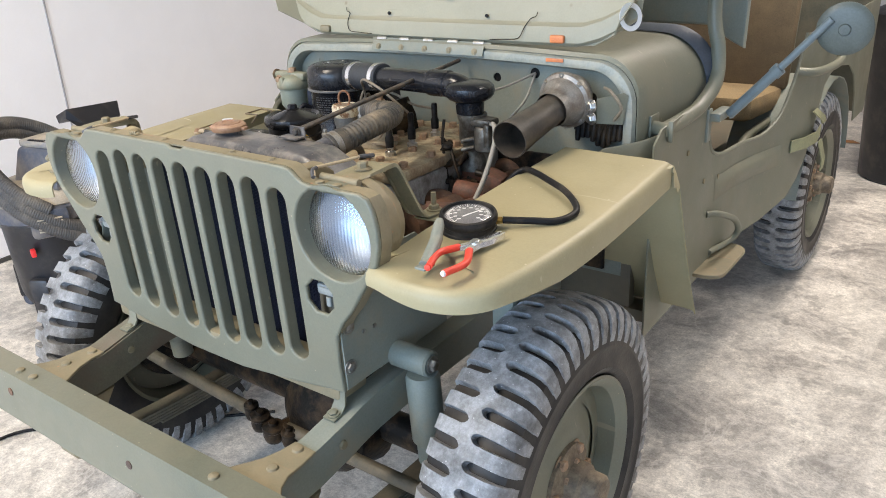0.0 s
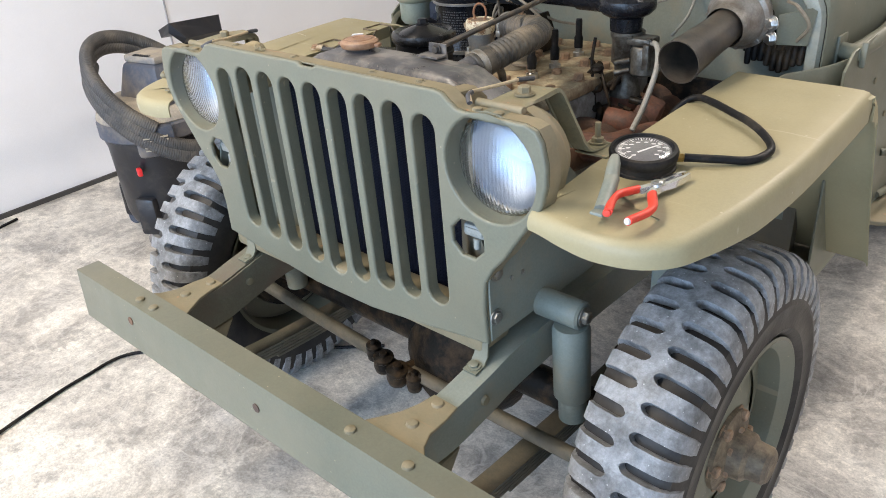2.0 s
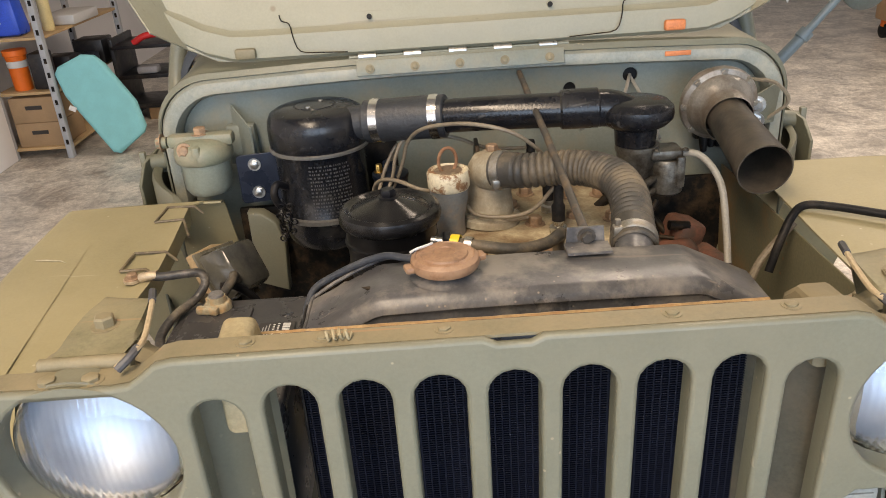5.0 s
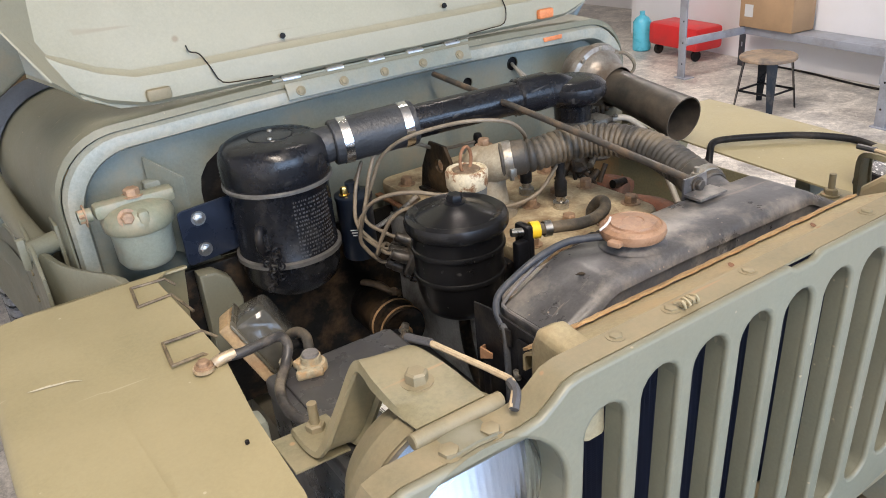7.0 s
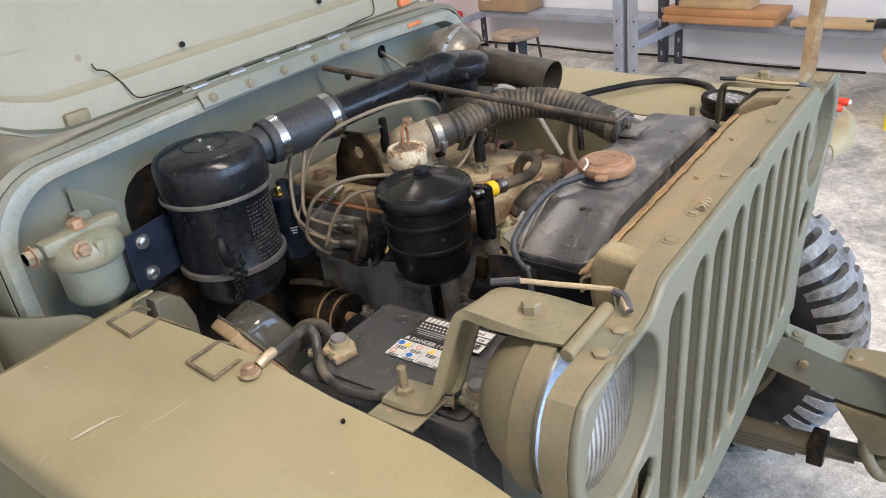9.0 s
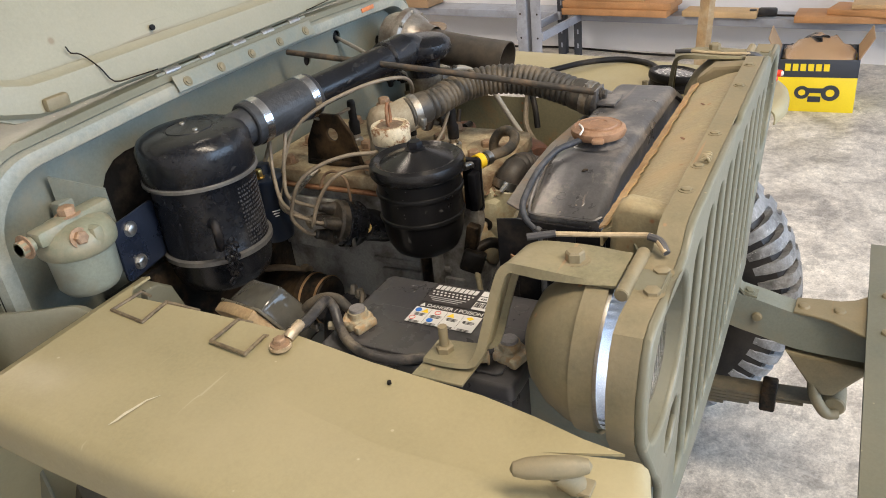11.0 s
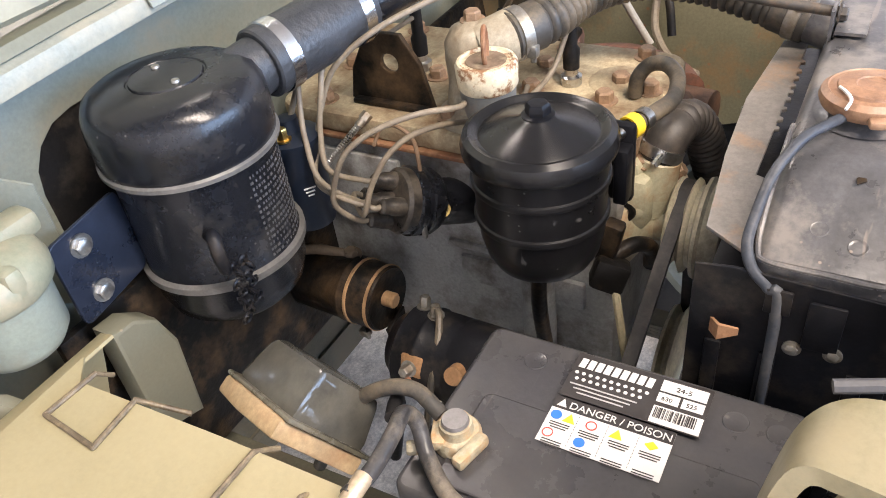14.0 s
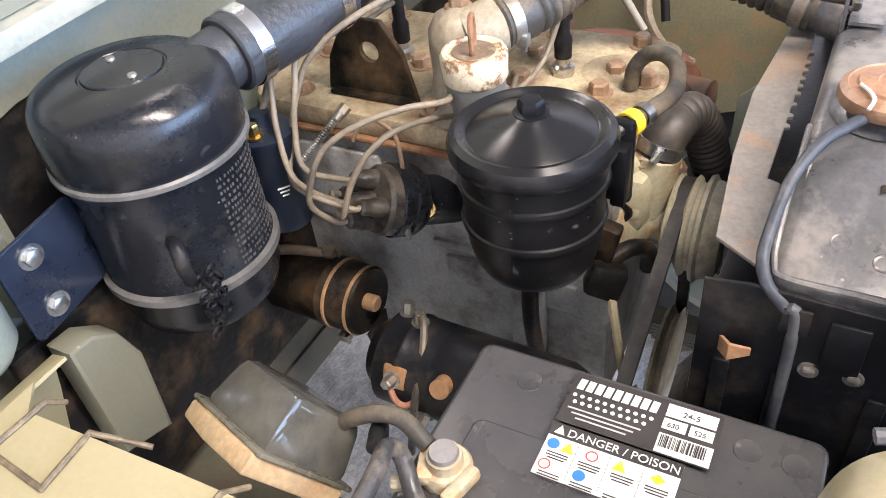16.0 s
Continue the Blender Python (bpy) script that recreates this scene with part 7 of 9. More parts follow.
tube(bm, [(-0.066, 0.457, 0.890), (-0.088, 0.470, 0.872), (-0.125, 0.488, 0.848), (-0.165, 0.500, 0.838), (-0.200, 0.505, 0.838)], 0.0036, 8, 8, ribs=(0.003, 0.0006))
part("braided_line", bm, STEEL, di, "braided metal line")
bm = bmesh.new()
cyl(bm, (-0.059, 0.4535, 0.8945), (-0.066, 0.457, 0.8895), 0.0068, seg=6)
cyl(bm, (-0.066, 0.457, 0.8895), (-0.073, 0.4605, 0.8845), 0.0052, seg=16)
pieces("line_fitting", bm, STEEL_DULL, di, "bright threaded line fitting")
# ignition coil
bm = bmesh.new()
lathe(bm, [(0.0, -0.105), (0.027, -0.102), (0.029, -0.095), (0.029, -0.003), (0.031, 0.0), (0.031, 0.006), (0.024, 0.010), (0.012, 0.012), (0.011, 0.026), (0.007, 0.028), (0.0, 0.028)], (-0.166, 0.476, 0.918), (0, 0, 1), 28, close=False)
coil = part("ignition_coil", bm, GENERATOR_BLUE, jeep, "dark blue ignition coil can")
bm = bmesh.new()
for k in range(3):
    box(bm, (-0.183, 0.4525, 0.872 - 0.0045 * k), (0.013 - 0.003 * k, 0.0008, 0.0016), turn=(0, 0, -36))
pieces("printed_bars", bm, LABEL_WHITE, coil)
bm = bmesh.new()
bolt(bm, (-0.184, 0.470, 0.928), (0, 0, 1), 0.006, 0.014)
part("coil_nut", bm, BRASS, coil)

# starter motor and generator low beside the block
ST = Vector((-0.131, 0.422, 0.678))
bm = bmesh.new()
lathe(bm, [(0.016, 0.004), (0.036, 0.003), (0.040, 0.0), (0.042, 0.003), (0.042, 0.045), (0.0435, 0.047), (0.0435, 0.050), (0.042, 0.052), (0.042, 0.17), (0.037, 0.18)], ST, (0.04, 1, 0), 36)
stt = part("starter_motor", bm, BLACK_DIRTY, jeep, "grimy black starter motor")
bm = bmesh.new()
lathe(bm, [(0.0415, 0.004), (0.0432, 0.004), (0.0432, 0.008), (0.0415, 0.008)], ST, (0.04, 1, 0), 36, close=False)
lathe(bm, [(0.0425, 0.034), (0.0440, 0.035), (0.0440, 0.038), (0.0425, 0.039)], ST, (0.04, 1, 0), 36, close=False)
cyl(bm, ST + Vector((0, -0.012, 0)), ST + Vector((0, 0.006, 0)), 0.010, seg=16, bevel=0.002)
pieces("starter_band", bm, surface("rusty_tan_band", (0.36, 0.22, 0.11), 0.6, vary=0.25, scale=40), stt)
bm = bmesh.new()
cyl(bm, ST + Vector((-0.026, 0.022, -0.052)), ST + Vector((-0.034, 0.022, -0.030)), 0.003, seg=8)
box(bm, ST + Vector((-0.030, 0.022, -0.038)), (0.012, 0.014, 0.010), 0.002)
part("band_screw", bm, STEEL_DULL, stt)
bm = bmesh.new()
join_mesh(bm, plate([(-0.020, -0.035), (0.022, -0.030), (0.020, -0.075), (0.006, -0.098), (-0.008, -0.094)], (), 0.004, 0.001), Matrix.Translation(ST + Vector((0.0, -0.004, 0))) @ UPRIGHT)
part("starter_flap", bm, BLACK_DIRTY, stt)
bm = bmesh.new()
tube(bm, [(-0.112, 0.482, 0.716), (-0.120, 0.505, 0.722), (-0.130, 0.535, 0.724), (-0.15, 0.57, 0.722)], 0.0065, 10)
box(bm, (-0.112, 0.488, 0.714), (0.018, 0.030, 0.006), 0.002)
bolt(bm, (-0.112, 0.480, 0.716), (-0.2, 0, 1), 0.009, 0.012)
pieces("starter_cable", bm, surface("rusty_cable_end", (0.12, 0.09, 0.06), 0.6, vary=0.3, scale=40), stt)
GN = Vector((-0.200, 0.345, 0.692))
bm = bmesh.new()
lathe(bm, [(0.020, -0.016), (0.034, -0.014), (0.040, -0.006), (0.046, 0.0), (0.050, 0.003), (0.050, 0.024), (0.0515, 0.026), (0.0515, 0.030), (0.050, 0.032), (0.050, 0.062), (0.0495, 0.064), (0.0495, 0.067), (0.050, 0.069), (0.050, 0.19), (0.044, 0.205), (0.018, 0.21), (0.016, 0.225)], GN, (-0.02, -1, 0), 44)
gen = part("generator", bm, BLACK_SATIN, jeep, "dusty black generator")
bm = bmesh.new()
for p, d in (((-0.180, 0.332, 0.738), (0.3, 0, 1)), ((-0.190, 0.312, 0.741), (0.1, 0, 1)), ((-0.246, 0.318, 0.712), (-1, 0, 0.4)), ((-0.246, 0.285, 0.672), (-1, 0, -0.3))):
    bolt(bm, p, d, 0.0065, 0.014)
pieces("generator_nut", bm, STEEL_DULL, gen)
bm = bmesh.new()
box(bm, (-0.243, 0.316, 0.714), (0.006, 0.026, 0.024), 0.002, turn=(0, 22, 0))
cyl(bm, (-0.238, 0.262, 0.722), (-0.252, 0.260, 0.730), 0.010, seg=16)
pieces("brush_tab", bm, surface("coppery_tab", (0.42, 0.24, 0.12), 0.45, metal=0.5, vary=0.3, scale=50), gen)
bm = bmesh.new()
tube(bm, [(-0.190, 0.310, 0.752), (-0.200, 0.302, 0.748), (-0.228, 0.292, 0.728), (-0.252, 0.290, 0.700), (-0.262, 0.292, 0.668), (-0.262, 0.30, 0.62)], 0.0042, 8)
part("generator_wire", bm, HOSE_RUBBER, gen)
bm = bmesh.new()
tube(bm, [(-0.245, 0.325, 0.708), (-0.256, 0.312, 0.696), (-0.256, 0.302, 0.690), (-0.250, 0.292, 0.694)], 0.0034, 8)
part("brush_lead", bm, surface("copper_braid", (0.36, 0.17, 0.10), 0.5, vary=0.25, scale=60), gen)

# water pump, fan belt and pulleys
PU = Vector((0.0, 0.0, 0.785))
bm = bmesh.new()
lathe(bm, [(0.058, 0.0), (0.056, 0.016), (0.040, 0.026), (0.030, 0.034), (0.024, 0.040), (0.024, 0.056)], PU + Vector((0, 0.168, 0)), (0, -1, 0), 32)
cyl(bm, (-0.022, 0.150, 0.815), (-0.038, 0.154, 0.817), 0.020, 0.0165, seg=20, bevel=0.004)
cyl(bm, (0.000, 0.146, 0.800), (0.003, 0.132, 0.868), 0.029, 0.0235, seg=24, bevel=0.003)
box(bm, (-0.006, 0.150, 0.822), (0.070, 0.040, 0.070), 0.016)
box(bm, (-0.016, 0.158, 0.846), (0.030, 0.030, 0.050), 0.012)
wp = part("water_pump", bm, surface("tan_pump_paint", (0.46, 0.43, 0.29), 0.45, vary=0.15, scale=25, dirt=(0.34, 0.19, 0.09), dirt_amount=0.34, dirt_scale=25, bump=0.15), jeep, "tan painted water pump casting")
bm = bmesh.new()
bolt(bm, (-0.010, 0.146, 0.862), (-0.2, -0.2, 1), 0.009, 0.008)
bolt(bm, (0.022, 0.122, 0.832), (0.2, -0.7, 0.6), 0.009, 0.014)
bolt(bm, (-0.030, 0.158, 0.868), (-0.3, -0.1, 1), 0.0065, 0.016)
pieces("pump_bolt", bm, BOLT_RUST, wp)
bm = bmesh.new()
lathe(bm, [(0.0055, 0.004), (0.0070, 0.005), (0.0115, 0.004), (0.0120, -0.003)], (-0.0385, 0.1541, 0.817), (-1, 0.2, 0.1), 20, close=False)
lathe(bm, [(0.0, -0.002), (0.006, -0.002)], (-0.0385, 0.1541, 0.817), (-1, 0.2, 0.1), 6, close=False)
part("socket_plug", bm, BLACK_DIRTY, wp, "dark hollow plug")
bm = bmesh.new()
lathe(bm, [(0.0, 0.0), (0.025, 0.0), (0.050, 0.001), (0.053, 0.004), (0.042, 0.010), (0.042, 0.014), (0.053, 0.020), (0.051, 0.023), (0.046, 0.025), (0.046, 0.029), (0.055, 0.032), (0.0565, 0.036), (0.052, 0.039), (0.049, 0.050), (0.042, 0.056), (0.0, 0.057)], PU + Vector((0, 0.114, 0)), (0, -1, 0), 48, close=False)
lathe(bm, [(0.0, 0.0), (0.045, 0.002), (0.047, 0.006), (0.038, 0.011), (0.038, 0.014), (0.047, 0.019), (0.0, 0.024)], (-0.205, 0.114, 0.692), (0, -1, 0), 36, close=False)
lathe(bm, [(0.0, 0.0), (0.07, 0.002), (0.072, 0.006), (0.062, 0.011), (0.062, 0.014), (0.072, 0.019), (0.0, 0.024)], (0.01, 0.114, 0.560), (0, -1, 0), 36, close=False)
pieces("pulley", bm, surface("tan_pulley", (0.60, 0.55, 0.40), 0.45, vary=0.2, scale=25, dirt=(0.24, 0.18, 0.12), dirt_amount=0.25, dirt_scale=20), wp)
bm = bmesh.new()
tri = []
for c, r, a0, a1 in (((0.0, 0.785), 0.0495, 100, -10), ((0.01, 0.560), 0.067, -10, -130), ((-0.205, 0.692), 0.0440, 240, 108)):
    tri += [(c[0] + r * math.cos(radians(a)), c[1] + r * math.sin(radians(a))) for a in np.linspace(a0, a1, 10)]
strip(bm, [[(p[0], y, p[1]) for p in tri + tri[:1]] for y in (0.0945, 0.1080)], 0.007)
part("fan_belt", bm, surface("dusty_belt_rubber", (0.035, 0.034, 0.034), 0.6, vary=0.25, scale=40, dirt=(0.10, 0.09, 0.08), dirt_amount=0.3, dirt_scale=30), jeep, "dusty black rubber fan belt")
bm = bmesh.new()
tube(bm, [(0.014, 0.126, 0.884), (0.034, 0.121, 0.889), (0.056, 0.114, 0.880), (0.074, 0.105, 0.852), (0.086, 0.096, 0.812), (0.096, 0.08, 0.75), (0.108, 0.06, 0.68)], 0.0195, 18, 8, ribs=(0.0085, 0.0026))
tube(bm, [(0.001, 0.134, 0.858), (0.006, 0.130, 0.876), (0.014, 0.126, 0.885), (0.028, 0.123, 0.889)], 0.0218, 20)
lh = part("lower_hose", bm, surface("brown_black_hose", (0.034, 0.030, 0.027), 0.5, vary=0.2, scale=25, dirt=(0.11, 0.09, 0.07), dirt_amount=0.3, dirt_scale=20), jeep, "black corrugated lower hose")
bm = bmesh.new()
lathe(bm, [(0.0218, -0.0065), (0.0234, -0.006), (0.0234, 0.006), (0.0218, 0.0065)], (0.004, 0.132, 0.870), (0.35, -0.25, 0.9), 26, close=False)
cyl(bm, (-0.022, 0.132, 0.868), (-0.014, 0.126, 0.878), 0.004, seg=8)
part("hose_clamp", bm, STEEL, lh)
bm = bmesh.new()  # four-bladed fan at rest
FA = Vector((0.0, 0.040, 0.785))
for k in range(4):
    a = radians(20 + 90 * k)
    d = Vector((math.cos(a), 0, math.sin(a)))
    n = Vector((-math.sin(a), 0, math.cos(a)))
    strip(bm, [[FA + d * r - n * w + Vector((0, 0.010, 0)), FA + d * r + n * w - Vector((0, 0.010, 0))] for r, w in ((0.03, 0.018), (0.05, 0.024), (0.08, 0.032), (0.115, 0.034), (0.125, 0.028))], 0.002)
lathe(bm, [(0.0, -0.01), (0.03, -0.008), (0.03, 0.014), (0.0, 0.016)], FA, (0, 1, 0), 20, close=False)
part("fan", bm, surface("grey_fan_paint", (0.16, 0.16, 0.165), 0.45, vary=0.2, scale=20, dirt=(0.06, 0.05, 0.04), dirt_amount=0.35, dirt_scale=16), jeep, "four-bladed grey steel fan")
# top flange of the radiator baffle: a brown strip behind the tank with a ragged inner edge
bm = bmesh.new()
edge = [(-0.224, 0.012), (-0.128, 0.012), (-0.124, 0.022)]
rnd = random.Random(12)
x = -0.05
while x < 0.10:
    edge += [(x, 0.022), (x + 0.002, 0.018), (x + 0.006, 0.0185), (x + 0.008, 0.022)]
    x += rnd.uniform(0.013, 0.022)
edge += [(0.135, 0.022), (0.132, 0.046), (0.0, 0.056), (-0.10, 0.052), (-0.204, 0.042)]
join_mesh(bm, plate(edge, (), 0.0035, 0.001), Matrix.Translation((0, 0, 0.9435)))
part("baffle_flange", bm, surface("brown_worn_edge", (0.19, 0.175, 0.16), 0.42, vary=0.25, scale=25, dirt=(0.34, 0.19, 0.09), dirt_amount=0.25, dirt_scale=16), jeep, "brown worn flange of the radiator baffle")
# black sheet added so the gap between tank and flange reads dark
bm = bmesh.new()
box(bm, (0.0, 0.012, 0.895), (0.45, 0.050, 0.004), 0.001)
part("dark_gap_sheet", bm, BLACK_SATIN, radiator, "black sheet added to darken the gap under the flange")
bm = bmesh.new()
join_mesh(bm, plate([(-0.100, 0.60), (0.040, 0.60), (0.040, 0.940), (0.012, 0.944), (-0.100, 0.940)], (), 0.003, 0.001), Matrix.Translation((-0.2425, 0.0, 0)) @ SIDEWAYS)
part("end_panel", bm, BLACK_SATIN, radiator, "black ribbed radiator side panel")
bm = bmesh.new()
for y in (-0.080, -0.020, 0.020):
    box(bm, (-0.2445, y, 0.74), (0.004, 0.012, 0.26), 0.0015)
pieces("panel_rib", bm, BLACK_SATIN, radiator)
bm = bmesh.new()
box(bm, (-0.2455, -0.052, 0.908), (0.003, 0.024, 0.044), 0.0010)
box(bm, (-0.2465, -0.020, 0.924), (0.003, 0.018, 0.022), 0.0010)
pieces("side_clip", bm, BLACK_SATIN, radiator)
bm = bmesh.new()
for y, z in ((-0.035, 0.882), (-0.062, 0.885), (0.010, 0.80), (-0.06, 0.79)):
    bolt(bm, (-0.2440, y, z), (-1, 0, 0), 0.0046, 0.004)
pieces("panel_bolt", bm, STEEL_DULL, radiator)
bm = bmesh.new()
strip(bm, [[(-0.244, 0.024, 0.892), (-0.244, 0.024, 0.878)], [(-0.256, 0.016, 0.897), (-0.256, 0.016, 0.882)], [(-0.250, 0.002, 0.892), (-0.250, 0.002, 0.886)]], 0.002)
part("bent_tab", bm, RUST, radiator, "bent rusty tab")
bm = bmesh.new()
tube(bm, [(-0.150, 0.112, 0.70), (-0.130, 0.130, 0.760), (-0.115, 0.142, 0.800)], 0.0045, 8)
part("dipstick", bm, surface("pale_dipstick", (0.48, 0.42, 0.27), 0.45, vary=0.2, scale=40), jeep, "pale tan dipstick")
bm = bmesh.new()
box(bm, (-0.112, 0.146, 0.790), (0.030, 0.036, 0.034), 0.006, turn=(20, 15, 20))
box(bm, (-0.100, 0.150, 0.822), (0.018, 0.020, 0.050), 0.004, turn=(12, 0, 0))
tube(bm, [(-0.100, 0.150, 0.800), (-0.078, 0.132, 0.806), (-0.060, 0.120, 0.792), (-0.054, 0.12, 0.765)], 0.0085, 10)
part("adjuster", bm, BLACK_DIRTY, jeep, "greasy dark belt adjuster")

# battery
BX0, BX1, BY0, BY1, BZ = -0.450, -0.276, -0.060, 0.191, 0.852
bm = bmesh.new()
box(bm, ((BX0 + BX1) / 2, (BY0 + BY1) / 2, 0.745), (BX1 - BX0 - 0.004, BY1 - BY0 - 0.004, 0.20), 0.006)
join_mesh(bm, plate(round_rect((BX0 + BX1) / 2, (BY0 + BY1) / 2, BX1 - BX0, BY1 - BY0, 0.010), (), 0.022, 0.004, 2), Matrix.Translation((0, 0, BZ - 0.011)))
battery = part("battery", bm, BATTERY_BLACK, jeep, "dusty black car battery with warning label")
bm = bmesh.new()
join_mesh(bm, plate(round_rect(-0.392, 0.062, 0.088, 0.205, 0.008), (), 0.004, 0.0015), Matrix.Translation((0, 0, BZ + 0.0012)))
for y in (0.155, 0.11, 0.0, -0.03):
    lathe(bm, [(0.0095, 0.0), (0.0090, 0.0006), (0.0080, 0.0003), (0.0, 0.0003)], (-0.302, y - 0.012, BZ), (0, 0, 1), 22, close=False)
part("vent_lid", bm, BATTERY_BLACK, battery)
LAB = Matrix.Translation((-0.376, 0.112, BZ + 0.0045)) @ Euler((0, 0, radians(-90))).to_matrix().to_4x4()


def label_plate(x, y, w, h, m, z=0.0, name="label"):
    """A printed field: x along the text, y up it."""
    me = plate([(x, y), (x + w, y), (x + w, y + h), (x, y + h)], (), 0.0004, 0.0)
    me.transform(LAB @ Matrix.Translation((0, 0, z)))
    return part(name, me, m, battery)


label_plate(0.0, 0.046, 0.105, 0.046, LABEL_DARK, 0.0, "label_top")
label_plate(0.0, 0.0, 0.090, 0.044, LABEL_WHITE, 0.0, "label_bottom")
label_plate(0.0, 0.033, 0.090, 0.011, LABEL_DARK, 0.0004, "warning_bar")
label_plate(0.068, 0.047, 0.036, 0.016, LABEL_WHITE, 0.0004, "barcode_field")
label_plate(0.068, 0.078, 0.034, 0.011, LABEL_WHITE, 0.0004, "number_field")
label_plate(0.068, 0.067, 0.016, 0.009, LABEL_WHITE, 0.0004, "number_field")
label_plate(0.086, 0.067, 0.016, 0.009, LABEL_WHITE, 0.0004, "number_field")
lettering("DANGER / POISON", 0.0090, LAB @ Matrix.Translation((0.012, 0.0350, 0.0008)), LABEL_WHITE, "warning_text", battery)
lettering("24-5", 0.0065, LAB @ Matrix.Translation((0.079, 0.0805, 0.0008)), LABEL_DARK, "number_text", battery)
lettering("630", 0.0055, LAB @ Matrix.Translation((0.071, 0.0690, 0.0008)), LABEL_DARK, "number_text", battery)
lettering("525", 0.0055, LAB @ Matrix.Translation((0.089, 0.0690, 0.0008)), LABEL_DARK, "number_text", battery)
for k in range(9):  # brand mark as plain bars of its size
    x0 = 0.004 + 0.0066 * k
    bm = bmesh.new()
    join_mesh(bm, plate([(x0, 0.0770), (x0 + 0.0050, 0.0770), (x0 + 0.0058, 0.0868), (x0 + 0.0008, 0.0868)], (), 0.0003, 0.0), LAB @ Matrix.Translation((0, 0, 0.0006)))
    part("brand_bar", bm, LABEL_WHITE, battery)
bm = bmesh.new()
for row, n in ((0.0715, 11), (0.0655, 10)):
    for k in range(n):
        lathe(bm, [(0.0016, 0), (0.0016, 0.0003), (0, 0.0003)], LAB @ Vector((0.005 + 0.0055 * k + (0.002 if row < 0.07 else 0), row, 0.0003)), (0, 0, 1), 10, close=False)
part("printed_dots", bm, LABEL_WHITE, battery)
bm = bmesh.new()
for i in range(3):
    box(bm, LAB @ Vector((0.030, 0.0595 - 0.0038 * i, 0.0005)), (0.0012, 0.052 - 0.008 * i, 0.0003))
tagged(part("text_bars", bm, surface("grey_print", (0.40, 0.40, 0.40), 0.5), battery), "grey unreadable print bars on the label", kind="stuff")
bm = bmesh.new()
rnd = random.Random(7)
xx = 0.070
while xx < 0.101:
    w = rnd.choice((0.0004, 0.0007, 0.0011))
    box(bm, LAB @ Vector((xx, 0.0565, 0.0009)), (0.010, w, 0.0003))
    xx += w + rnd.choice((0.0005, 0.0009))
for k in range(4):
    for i in range(2):
        for j in range(3):
            box(bm, LAB @ Vector((0.0115 + 0.0222 * k, 0.0195 - 0.0165 * i - 0.0022 * j, 0.0006)), (0.0008, 0.015 - 0.003 * (j == 2), 0.0003))
for x in (0.0225, 0.0445, 0.0670):
    for j in range(10):
        box(bm, LAB @ Vector((x, 0.003 + 0.0030 * j, 0.0006)), (0.0018, 0.0003, 0.0003))
tagged(part("label_print", bm, LABEL_DARK, battery), "small dark print bars on the label", kind="stuff")
for x, y, m in ((0.006, 0.0265, LABEL_BLUE), (0.030, 0.0092, LABEL_BLUE)):
    bm = bmesh.new()
    lathe(bm, [(0.0042, 0), (0.0042, 0.0003), (0, 0.0003)], LAB @ Vector((x, y, 0.0004)), (0, 0, 1), 20, close=False)
    part("pictogram", bm, m, battery)
for x, y in ((0.033, 0.0265), (0.006, 0.0092)):
    bm = bmesh.new()
    join_mesh(bm, plate(ring_points(x, y, 0.0042, n=20), [ring_points(x, y, 0.0033, n=20)], 0.0003, 0.0), LAB @ Matrix.Translation((0, 0, 0.0005)))
    part("pictogram", bm, LABEL_RED, battery)
for x, y in ((0.0165, 0.0265), (0.052, 0.0265)):
    bm = bmesh.new()
    join_mesh(bm, plate([(x - 0.0048, y - 0.004), (x + 0.0048, y - 0.004), (x, y + 0.0045)], (), 0.0003, 0.0), LAB @ Matrix.Translation((0, 0, 0.0005)))
    part("pictogram", bm, LABEL_YELLOW, battery)
bm = bmesh.new()
join_mesh(bm, plate([(0.072, 0.0265), (0.077, 0.0225), (0.082, 0.0265), (0.077, 0.0305)], (), 0.0003, 0.0), LAB @ Matrix.Translation((0, 0, 0.0005)))
part("pictogram", bm, LABEL_YELLOW, battery)
bm = bmesh.new()
join_mesh(bm, plate([(0.003, 0.035), (0.0105, 0.035), (0.00675, 0.0425)], (), 0.0003, 0.0), LAB @ Matrix.Translation((0, 0, 0.0008)))
part("pictogram", bm, LABEL_WHITE, battery)

